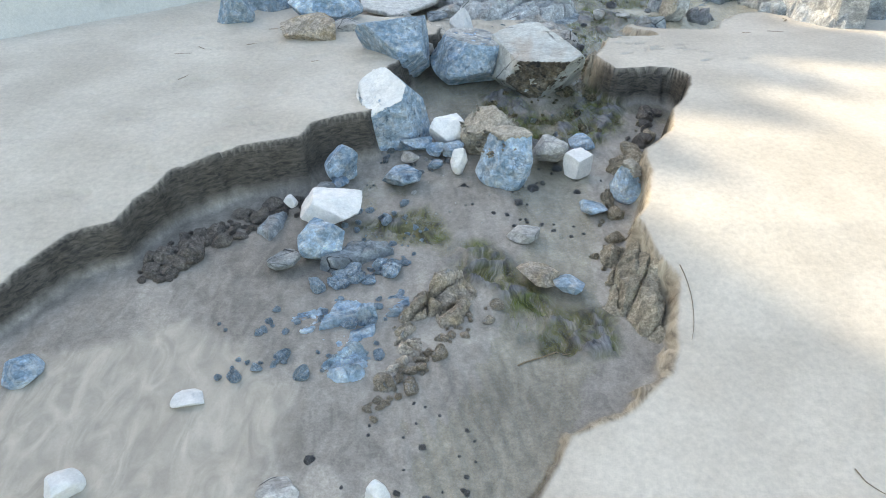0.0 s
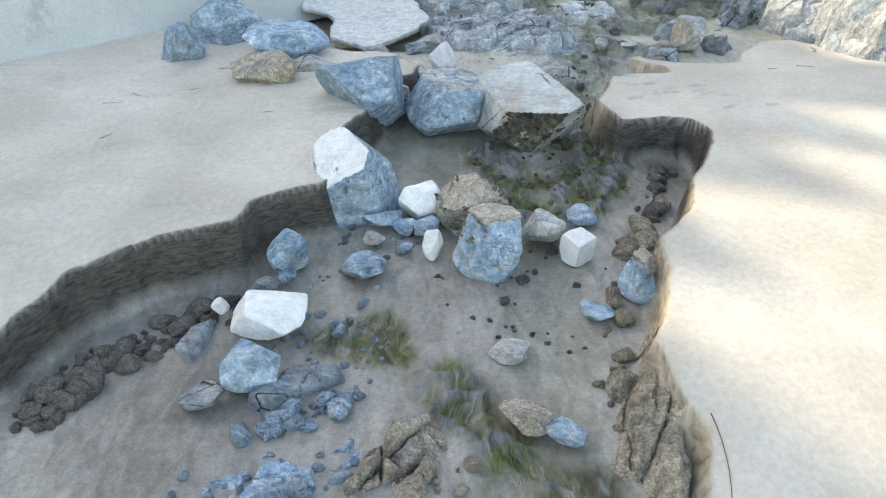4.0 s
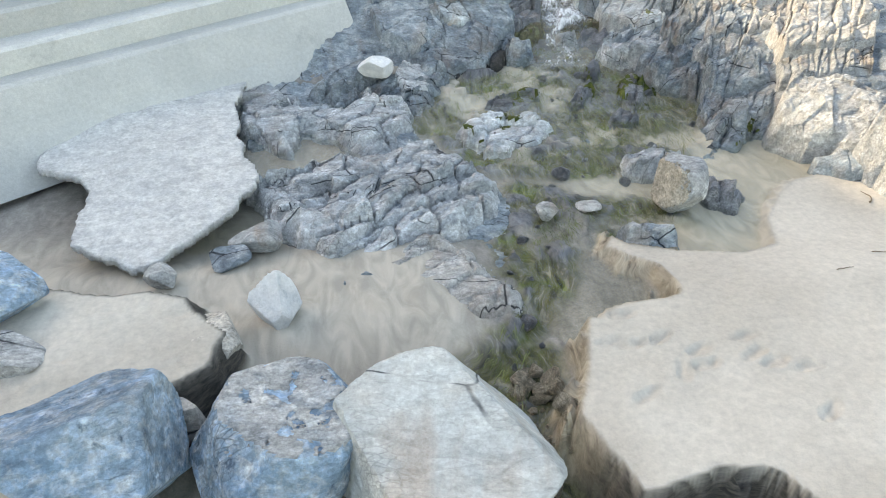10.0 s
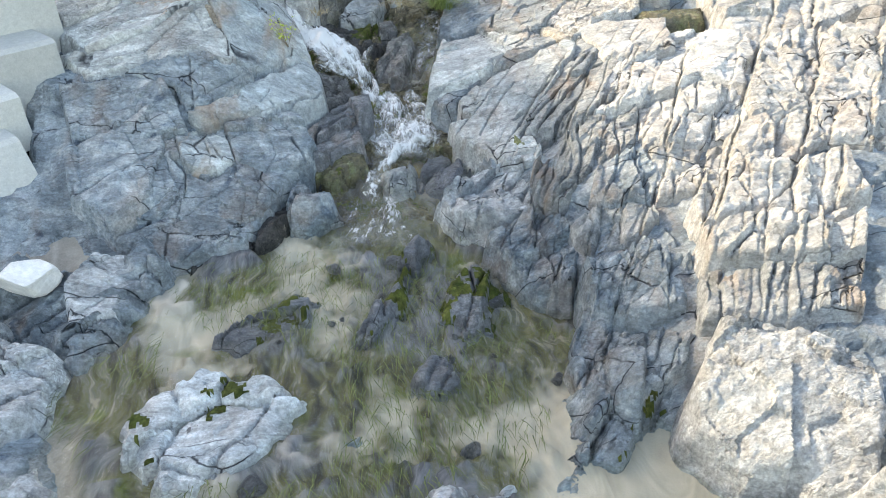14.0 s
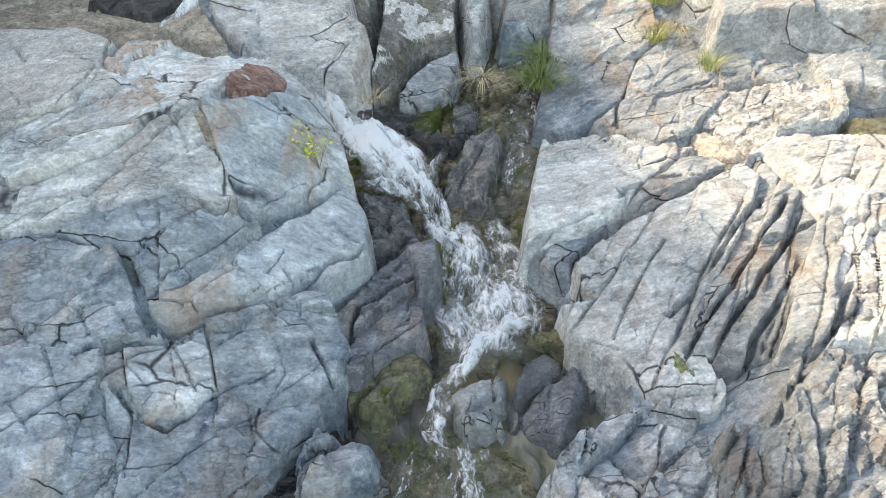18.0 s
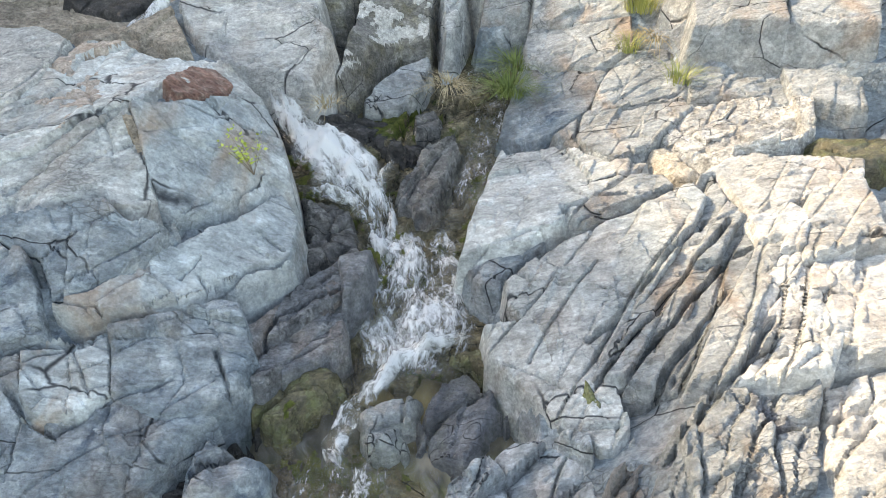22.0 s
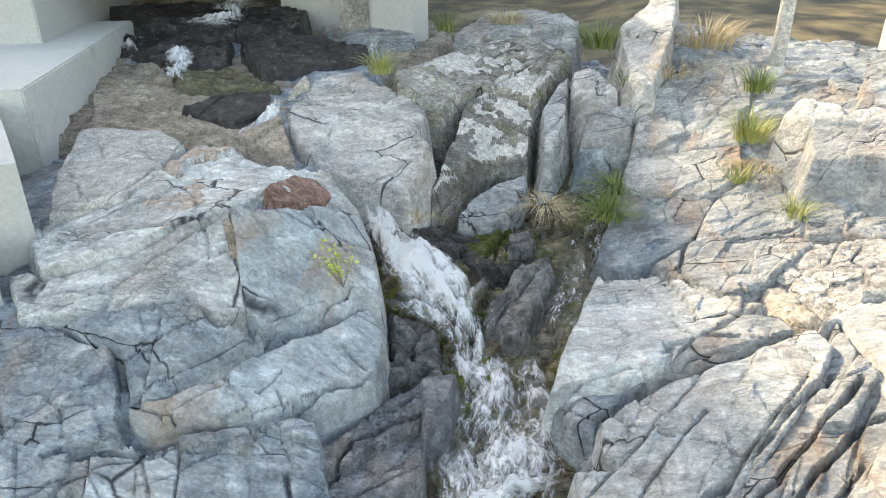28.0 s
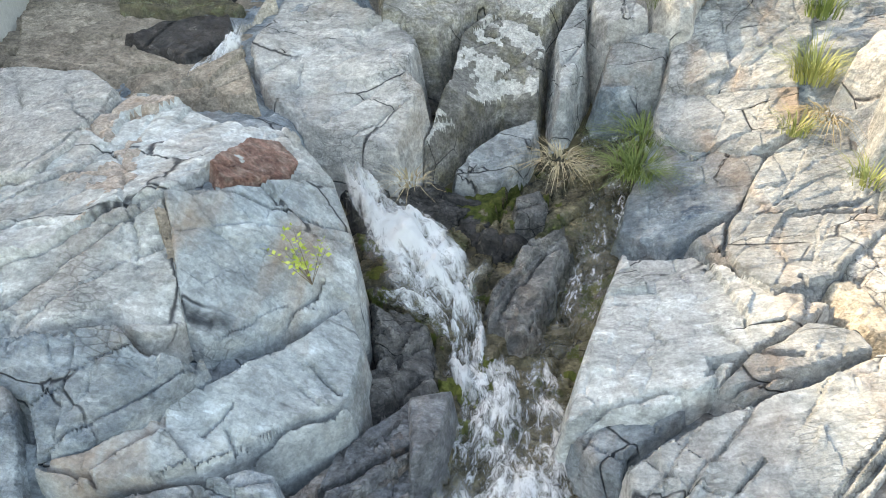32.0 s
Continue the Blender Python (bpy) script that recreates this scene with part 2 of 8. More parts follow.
rock_silver = shader("silver_grey_rock", [(0.42, 0.45, 0.45), (0.525, 0.555, 0.55), (0.62, 0.635, 0.625)], 1.8, crack=1.0, bump=0.45, grainy=0.6, rust=0.3, spots=((0.30, 0.31, 0.33), 2.0, 0.64))
rock_outcrop = shader("outcrop_rock", [(0.26, 0.34, 0.40), (0.43, 0.51, 0.57), (0.68, 0.71, 0.73)], 6.0, crack=5.0, bump=1.0, grainy=0.7, rust=0.4, spots=((0.06, 0.085, 0.11), 6.0, 0.56))
rock_great = shader("great_rock", [(0.46, 0.50, 0.50), (0.54, 0.57, 0.56), (0.60, 0.585, 0.54)], 1.4, bump=0.35, crack=0.9, grainy=0.35, spots=((0.27, 0.21, 0.15), 1.5, 0.66), rust=0.4, chip=0.6)
rock_platform = shader("platform_rock", [(0.48, 0.535, 0.57), (0.66, 0.70, 0.725), (0.83, 0.84, 0.845)], 2.4, crack=1.5, bump=0.6, grainy=0.6, rust=0.25, spots=((0.26, 0.31, 0.36), 3.0, 0.60))
rock_mossy = shader("mossy_rock", [(0.30, 0.32, 0.15), (0.38, 0.39, 0.20), (0.36, 0.39, 0.36)], 5.0, rough=0.9, bump=0.6, chip=0.5)
rubble = shader("rubble", [(0.72, 0.71, 0.68), (0.80, 0.79, 0.76), (0.60, 0.59, 0.56)], 8.0, bump=0.9, crack=7.0)
concrete = shader("concrete", [(0.50, 0.51, 0.49), (0.56, 0.57, 0.55), (0.60, 0.60, 0.57)], 0.9, bump=0.12, fine=60, grainy=0.25, spots=((0.42, 0.43, 0.42), 0.8, 0.60), chip=0)
concrete_rough = shader("rough_concrete", [(0.66, 0.665, 0.65), (0.74, 0.745, 0.725), (0.58, 0.59, 0.59)], 2.5, bump=0.7, fine=25, grainy=0.5, chip=0.12)


def leaf_material(name, a, b):
    m = bpy.data.materials.new(name)
    m.use_nodes = True
    n, l = m.node_tree.nodes, m.node_tree.links
    g, r = n.new("ShaderNodeNewGeometry"), n.new("ShaderNodeValToRGB")
    r.color_ramp.elements[0].color, r.color_ramp.elements[1].color = (*a, 1), (*b, 1)
    l.new(g.outputs["Random Per Island"], r.inputs["Fac"])
    l.new(r.outputs["Color"], n["Principled BSDF"].inputs["Base Color"])
    n["Principled BSDF"].inputs["Roughness"].default_value = 0.6
    return m


moss = shader("moss", [(0.05, 0.07, 0.015), (0.11, 0.13, 0.03), (0.17, 0.18, 0.06)], 6.0, rough=0.9, bump=0.8, chip=0)
pale_lichen = shader("pale_lichen", [(0.52, 0.52, 0.49), (0.64, 0.635, 0.60), (0.44, 0.44, 0.42)], 6.0, rough=0.9, bump=0.4, chip=0)
rust_stain = shader("rust_stain", [(0.40, 0.345, 0.30), (0.46, 0.395, 0.345), (0.36, 0.285, 0.23)], 4.0, bump=0.3, chip=0.4)
green = leaf_material("green_grass", (0.075, 0.12, 0.025), (0.20, 0.26, 0.07))
lime = leaf_material("lime_grass", (0.20, 0.24, 0.07), (0.40, 0.41, 0.15))
straw = leaf_material("dry_grass", (0.28, 0.22, 0.13), (0.46, 0.39, 0.25))
bark = leaf_material("twig", (0.16, 0.12, 0.08), (0.24, 0.18, 0.12))


# ---- numeric noise and outlines ----
def rnd(ix, iy, k):
    v = np.sin(ix * 127.1 + iy * 311.7 + k * 74.7) * 43758.5453
    return v - np.floor(v)


def value_noise(x, y, k=0):
    ix, iy = np.floor(x), np.floor(y)
    fx, fy = x - ix, y - iy
    fx, fy = fx * fx * (3 - 2 * fx), fy * fy * (3 - 2 * fy)
    a, b = rnd(ix, iy, k), rnd(ix + 1, iy, k)
    c, d = rnd(ix, iy + 1, k), rnd(ix + 1, iy + 1, k)
    return (a + (b - a) * fx) * (1 - fy) + (c + (d - c) * fx) * fy - 0.5


def fractal(x, y, k=0, octaves=5, gain=0.5):
    out, amp, f = 0.0, 1.0, 1.0
    for i in range(octaves):
        out = out + amp * value_noise(x * f + 17.3 * i, y * f + 9.1 * i, k + i)
        amp, f = amp * gain, f * 2.03
    return out


def facets(x, y, k=0):
    """Chipped rock: each cell of a jittered grid is a tilted plane. Gives the height and the distance to the next cell."""
    ix, iy = np.floor(x), np.floor(y)
    best, second = np.full(x.shape, 9.0), np.full(x.shape, 9.0)
    height = np.zeros(x.shape)
    for dx in (-1, 0, 1):
        for dy in (-1, 0, 1):
            cx, cy = ix + dx, iy + dy
            px, py = cx + rnd(cx, cy, k), cy + rnd(cx, cy, k + 5)
            d = np.hypot(x - px, y - py)
            h = (rnd(cx, cy, k + 9) - 0.5) * 0.5 + (x - px) * (rnd(cx, cy, k + 11) - 0.5) + (y - py) * (rnd(cx, cy, k + 13) - 0.5)
            near = d < best
            second = np.where(near, best, np.minimum(second, d))
            height = np.where(near, h, height)
            best = np.minimum(best, d)
    return height, second - best


def inside(x, y, outline):
    """Signed distance to a closed outline, positive inside."""
    pts = np.asarray(outline, float)[:, :2]
    dist, sign = np.full(x.shape, 1e9), np.zeros(x.shape, bool)
    for (ax, ay), (bx, by) in zip(pts, np.roll(pts, -1, axis=0)):
        ex, ey = bx - ax, by - ay
        t = np.clip(((x - ax) * ex + (y - ay) * ey) / (ex * ex + ey * ey + 1e-12), 0, 1)
        dist = np.minimum(dist, np.hypot(x - ax - t * ex, y - ay - t * ey))
        cross = (ay > y) != (by > y)
        sign ^= cross & (x < ex * (y - ay) / (ey if ey else 1e-12) + ax)
    return np.where(sign, dist, -dist)


def step(a, b, v):
    t = np.clip((v - a) / (b - a), 0, 1)
    return t * t * (3 - 2 * t)


def sheet(name, xs, ys, height, keep=None, smooth=True):
    """A mesh over a grid; height and keep are arrays over it."""
    nx, ny = len(xs), len(ys)
    X, Y = np.meshgrid(xs, ys)
    verts = np.stack([X, Y, height], -1).reshape(-1, 3)
    idx = np.arange(nx * ny).reshape(ny, nx)
    quads = np.stack([idx[:-1, :-1], idx[:-1, 1:], idx[1:, 1:], idx[1:, :-1]], -1).reshape(-1, 4)
    if keep is not None:
        k = keep.reshape(-1)
        quads = quads[k[quads].all(1)]
        used = np.unique(quads)
        remap = np.zeros(nx * ny, int)
        remap[used] = np.arange(len(used))
        verts, quads = verts[used], remap[quads]
    me = bpy.data.meshes.new(name)
    me.vertices.add(len(verts))
    me.vertices.foreach_set("co", verts.ravel())
    me.loops.add(quads.size)
    me.loops.foreach_set("vertex_index", quads.ravel().astype(np.int32))
    me.polygons.add(len(quads))
    me.polygons.foreach_set("loop_start", np.arange(0, quads.size, 4, dtype=np.int32))
    me.polygons.foreach_set("loop_total", np.full(len(quads), 4, dtype=np.int32))
    me.update(calc_edges=True)
    me.polygons.foreach_set("use_smooth", np.full(len(quads), smooth))
    me.validate()
    return me


def part(name, bm, material, parent=None, label=""):
    me = bpy.data.meshes.new(name)
    bm.to_mesh(me)
    bm.free()
    me.materials.append(material)
    ob = new(name, me)
    if parent is not None:
        ob.parent = parent
    if label:
        ob["label"] = label
    return ob


SEED = [0]
BEDROCK = []


CLEFTS = []


def cleft(wide, deep, *line):
    """A fissure across the bedrock, as a line on the plan."""
    CLEFTS.append((wide, deep, np.array(line)))


# fissures west of the falls
cleft(0.030, 0.16, (2.71, 20.94), (2.91, 20.99), (3.17, 21.08), (3.40, 21.23), (3.68, 21.31), (4.01, 21.55), (4.36, 21.90), (4.74, 22.17))
cleft(0.018, 0.08, (3.08, 21.28), (3.36, 21.30), (3.44, 21.25))
cleft(0.020, 0.09, (2.47, 21.89), (2.85, 21.92), (3.21, 22.08), (3.38, 21.96), (3.57, 21.89), (3.80, 21.94), (4.03, 22.25), (4.17, 22.60), (4.29, 22.86))
cleft(0.016, 0.06, (3.06, 21.29), (3.28, 21.51), (3.54, 21.67), (3.67, 21.83), (3.80, 21.94))
cleft(0.026, 0.12, (2.94, 21.53), (3.03, 21.37), (3.10, 21.17))
cleft(0.014, 0.05, (3.85, 21.67), (3.94, 21.79), (3.97, 21.86))
cleft(0.014, 0.05, (4.35, 22.25), (4.46, 22.19), (4.57, 22.15))
cleft(0.014, 0.05, (3.96, 21.73), (4.06, 21.59))
cleft(0.018, 0.07, (4.18, 21.17), (4.29, 20.89), (4.35, 20.73))
cleft(0.026, 0.10, (2.94, 20.77), (3.07, 20.62), (3.25, 20.51))
cleft(0.018, 0.07, (3.25, 20.51), (3.45, 20.72), (3.75, 20.83), (3.90, 20.94))
cleft(0.014, 0.04, (3.24, 21.08), (3.37, 20.87), (3.42, 20.75))
cleft(0.026, 0.12, (4.41, 21.33), (4.54, 21.65), (4.75, 21.80), (5.00, 22.05))
cleft(0.026, 0.12, (4.26, 20.60), (4.43, 20.89), (4.59, 21.01))
cleft(0.022, 0.08, (1.46, 23.13), (2.06, 23.14), (2.20, 23.51), (2.24, 23.98), (2.19, 24.42))
cleft(0.014, 0.04, (2.82, 22.58), (3.10, 22.65), (3.26, 22.98))
cleft(0.014, 0.04, (1.73, 22.62), (2.16, 22.68), (2.75, 22.63))
# fissures east of the falls
cleft(0.022, 0.09, (5.92, 22.12), (6.24, 22.26), (6.56, 22.36), (6.86, 22.25), (7.13, 22.33), (7.54, 22.40), (7.93, 22.52))
cleft(0.026, 0.10, (6.87, 22.44), (6.95, 22.56), (7.15, 22.55), (7.42, 22.49))
cleft(0.026, 0.10, (6.85, 22.22), (6.95, 22.49), (6.90, 22.55))
cleft(0.014, 0.05, (6.44, 21.07), (6.74, 21.49), (7.05, 21.82))
cleft(0.030, 0.14, (6.00, 21.35), (6.23, 21.05), (6.41, 20.77), (6.47, 20.59))
cleft(0.026, 0.10, (6.85, 21.09), (7.31, 21.45), (7.74, 21.85), (7.96, 22.08))
cleft(0.026, 0.10, (6.84, 20.71), (7.31, 21.14), (7.87, 21.68), (8.07, 21.94))
cleft(0.026, 0.10, (6.98, 20.61), (7.53, 21.13), (7.93, 21.47), (8.09, 21.56))
cleft(0.026, 0.10, (6.86, 20.20), (7.44, 20.77), (7.82, 21.16))
cleft(0.026, 0.10, (6.48, 24.45), (6.70, 24.06), (7.20, 23.71), (7.39, 24.19), (7.81, 24.02), (8.32, 23.86))
cleft(0.020, 0.08, (7.21, 23.66), (7.26, 23.39), (7.45, 23.15), (7.77, 23.27))
cleft(0.018, 0.06, (7.00, 25.46), (7.22, 25.00), (7.71, 25.09))
cleft(0.022, 0.08, (7.67, 23.32), (7.78, 23.01), (7.92, 22.75), (8.19, 22.54))
cleft(0.016, 0.06, (6.34, 21.87), (6.73, 22.13), (7.20, 22.26))
cleft(0.026, 0.10, (7.04, 19.92), (7.24, 20.10), (7.61, 20.42), (7.94, 20.76))


def fissures(x, y):
    """How deep the fissures cut at each place."""
    out = np.zeros(x.shape)
    wx, wy = x + 0.05 * fractal(x * 2.5, y * 2.5, 811, 4), y + 0.05 * fractal(x * 2.5, y * 2.5, 821, 4)
    for wide, deep, line in CLEFTS:
        lo, hi = line.min(0) - 0.2, line.max(0) + 0.2
        if x.min() > hi[0] or x.max() < lo[0] or y.min() > hi[1] or y.max() < lo[1]:
            continue
        d = np.full(x.shape, 9.0)
        for (ax, ay), (bx, by) in zip(line, line[1:]):
            ex, ey = bx - ax, by - ay
            t = np.clip(((wx - ax) * ex + (wy - ay) * ey) / (ex * ex + ey * ey), 0, 1)
            d = np.minimum(d, np.hypot(wx - ax - t * ex, wy - ay - t * ey))
        out = np.maximum(out, deep * (1 - step(wide * 0.25, wide * 1.15, d)))
    return out


def slab(kind, label, outline, depth, material, edge, rough, group):
    """A block or slab of bedrock: an outline with the heights of its rim, rounded edges, chipped faces and steep sides."""
    SEED[0] += 1
    k = SEED[0] * 3.7
    o = np.array(outline)
    mid = o.mean(0)
    o = o - mid
    lo, hi = o.min(0), o.max(0)
    size = max(hi[0] - lo[0], hi[1] - lo[1])
    res = min(0.028, max(0.014, size / 110))
    depth = max(depth, 0.9) if group == "bedrock" else depth
    reach = depth / 4.5 + 0.05
    xs = np.arange(lo[0] - reach, hi[0] + reach + res, res)
    ys = np.arange(lo[1] - reach, hi[1] + reach + res, res)
    X, Y = np.meshgrid(xs, ys)
    wx, wy = X + mid[0], Y + mid[1]
    A = np.c_[o[:, :2], np.ones(len(o))]
    fit, *_ = np.linalg.lstsq(A, o[:, 2], rcond=None)
    left = o[:, 2] - A @ fit
    top = fit[0] * X + fit[1] * Y + fit[2]
    ws, wz = 0.0, 0.0
    for (px, py, _), e in zip(o, left):
        w = 1.0 / ((X - px) ** 2 + (Y - py) ** 2 + 0.01)
        ws, wz = ws + w, wz + w * e
    top = top + wz / ws
    ca, sa = math.cos(SEED[0] * 0.9), math.sin(SEED[0] * 0.9)
    ru, rv = ca * wx + sa * wy, ca * wy - sa * wx
    grow = 0.02 if kind == 'rock_rib' else 0.002 if group == "bedrock" and kind != "boulder" else 0.0
    edge = edge * (0.34 if group == "bedrock" else 1.0)
    shrink = 0.085 if kind == 'boulder' and group == 'bedrock' else 0.07 if kind == 'wet_stone' else 0.0
    sd = inside(X, Y, o) - shrink + grow + (0.022 if group == 'bedrock' else 0.10 if kind == 'concrete_apron' else 0.035 * max(1.0, rough)) * fractal(wx * 3.5, wy * 3.5, k) * min(1.0, size)
    sharpen = 1.6 * res
    f1, gap = facets(ru * 1.5, rv * 0.9, k)
    f2, gap2 = facets(ru * 4.5, rv * 3.0, k + 1)
    f3, gap3 = facets(ru * 13, rv * 9, k + 2)
    rel = rough * min(1.0, 0.35 + size * 0.4)
    top = top + rel * (0.11 * f1 + 0.042 * f2 + 0.011 * f3 + 0.03 * fractal(wx * 2.2, wy * 2.2, k + 7, 6, 0.6))
    some = step(-0.05, 0.1, value_noise(wx * 1.1, wy * 1.1, k + 2))
    top = top - (0.016 if group == "bedrock" else 0.0) * (1 - step(0.0, max(0.016, 1.5 * sharpen), gap)) * step(-0.05, 0.1, value_noise(wx * 0.9, wy * 0.9, k + 6)) - 0.016 * rough * (1 - step(0.0, max(0.05, 4.5 * sharpen), gap2)) * some
    if group == "bedrock":
        # joints: parallel grooves along the strike, the beds between them tilted like low steps
        right = mid[0] > 6.3
        strike = radians(54 if right else 37)
        across = wy * math.cos(strike) - wx * math.sin(strike) + 0.16 * fractal(wx * 0.8, wy * 0.8, 401, 4)
        along = wx * math.cos(strike) + wy * math.sin(strike)
        calm = 1.0 if not right else np.clip(1.25 - 1.1 * step(21.8, 22.8, wy) - 0.5 * step(7.6, 6.6, wx), 0.12, 1.0)
        for pitch, deep, high, kk in ((0.62, 0.09, 0.07, 402), (0.23, 0.032, 0.035, 403)) if right else ((1.15, 0.07, 0.03, 404), (0.43, 0.03, 0.012, 405)):
            q = across / pitch + 0.35 * value_noise(along * 0.5, across / pitch, kk)
            fr = q - np.floor(q)
            on = step(-0.12, 0.10, value_noise(along * 0.7, np.floor(q) * 3.1, kk + 20))
            off = np.minimum(fr, 1 - fr) * pitch
            top = top + on * calm * (high * (fr - 0.5) * step(0.0, 0.06, 1 - fr) * min(1.0, size) - deep * (1 - step(0.0, max(0.02, sharpen), off)))
        q2 = along / 0.9 + 0.5 * fractal(wx * 0.9, wy * 0.9, 410, 3)
        fr = q2 - np.floor(q2)
        on = step(0.22, 0.32, value_noise(across * 1.3, np.floor(q2) * 2.3, 411))
        top = top - 0.035 * on * (1 - step(0.0, max(0.014, 0.9 * sharpen), np.minimum(fr, 1 - fr) * 0.9))
    if group == "bedrock":
        top = top - fissures(wx, wy)
        if mid[0] > 5.6 and mid[1] < 20.8:
            top = top + 0.5 * crag(wx, wy, 62, 700)
    chip = edge * (0.35 + 1.3 * np.clip(0.5 + fractal(wx * 5, wy * 5, k + 8, 3), 0, 1))
    t = np.clip(sd / chip, 0, 1)
    z = top - chip * (1 - t) ** 1.6
    side = np.clip(-sd, 0, None)
    z = z - side * (6.5 + 2.5 * fractal(wx * 4, wy * 4, k + 4)) - 0.05 * rough * step(0.0, 0.1, side) * (f2 + 0.5 * f3)
    if group == "bedrock":
        BEDROCK.append((mid, fit))
    if kind == "concrete_apron":
        z = top - chip * (1 - t) ** 1.6
        depth = 0.0
    me = sheet(kind, xs, ys, z, sd > -depth / 4.5)
    me.materials.append(material)
    me.set_sharp_from_angle(angle=radians(32))
    ob = new(kind, me)
    ob.location = Vector(mid)
    if kind == "concrete_apron":
        lip = ob.modifiers.new("thickness", "SOLIDIFY")
        lip.thickness, lip.offset = 0.09, -1.0
    return tagged(ob, label, "rock", group)


def crag(x, y, strike, k):
    """Bedded rock: blocks drawn out along the strike, each bed tilted and set a little higher or lower than the next."""
    a = radians(strike)
    across = y * math.cos(a) - x * math.sin(a) + 0.16 * fractal(x * 1.1, y * 1.1, k, 5)
    along = x * math.cos(a) + y * math.sin(a) + 0.12 * fractal(x * 1.4, y * 1.4, k + 40, 4)
    out = 0.0
    for i, (pitch, high, long) in enumerate(((0.85, 0.11, 1.3), (0.33, 0.05, 1.5), (0.12, 0.018, 1.6))):
        q = across / pitch + 0.8 * value_noise(along / pitch * 0.33, across / pitch * 0.7, k + 3 * i)
        bed = np.floor(q)
        fr = q - bed
        p = along / (pitch * long) + rnd(bed, bed * 0 + 3, k + i)
        cell = np.floor(p)
        pf = p - cell
        lift = rnd(bed, cell, k + 9 + i)
        gap = np.minimum(np.minimum(fr, 1 - fr) * pitch, np.minimum(pf, 1 - pf) * pitch * long)
        bold = step(-0.18, 0.16, value_noise(x * 1.3, y * 1.3, k + 50 + i)) if i else 1.0
        out = out + high * bold * ((lift - 0.5) * 1.1 + (0.5 - fr) * 0.9 + (pf - 0.5) * (rnd(bed, cell, k + 19 + i) - 0.5))
        out = out - high * 0.5 * bold * (1 - step(0.0, 0.03, gap)) * (lift > 0.35)
    f, _ = facets(x * 12, y * 10, k + 30)
    big, rift = facets(across * 2.6, along * 1.3, k + 31)
    small, _ = facets(across * 6.5, along * 4.0, k + 32)
    out = out + 0.28 * big + 0.08 * small - 0.12 * (1 - step(0.0, 0.09, rift))
    return out + 0.02 * f + 0.035 * fractal(x * 4, y * 4, k + 33, 5, 0.6)


def mass(kind, label, outline, base, crown, material, strike=37, relief=1.0, steep=0.10, lean=(0.0, 0.0), group="bedrock", res=0.024):
    """A low mass of bedded rock that rises from its bed: an outline on the plan, the height of its foot and of its crown."""
    SEED[0] += 1
    k = SEED[0] * 3.7
    o = np.array(outline, float)
    mid = o.mean(0)
    lo, hi = o.min(0) - 0.2, o.max(0) + 0.2
    xs, ys = np.arange(lo[0], hi[0], res), np.arange(lo[1], hi[1], res)
    X, Y = np.meshgrid(xs, ys)
    rock = crag(X, Y, strike, 500 if group == "bedrock" else k)
    sd = inside(X, Y, o) + 0.16 * fractal(X * 2.1, Y * 2.1, k, 5, 0.6) + 0.12 * rock
    top = crown + lean[0] * (X - mid[0]) + lean[1] * (Y - mid[1])
    z = base + (top - base) * step(-0.02, steep, sd) ** 0.7 + relief * rock * step(-0.08, 0.10, sd) - 2.6 * np.clip(-sd, 0, None)
    z = z - fissures(X, Y)
    me = sheet(kind, xs - mid[0], ys - mid[1], z - crown, sd > -0.14)
    me.materials.append(material)
    me.set_sharp_from_angle(angle=radians(30))
    ob = new(kind, me)
    ob.location = (mid[0], mid[1], crown)
    BEDROCK.append((np.array((mid[0], mid[1], crown - 0.1)), np.array((lean[0], lean[1], 0.0))))
    return tagged(ob, label, "rock", group)


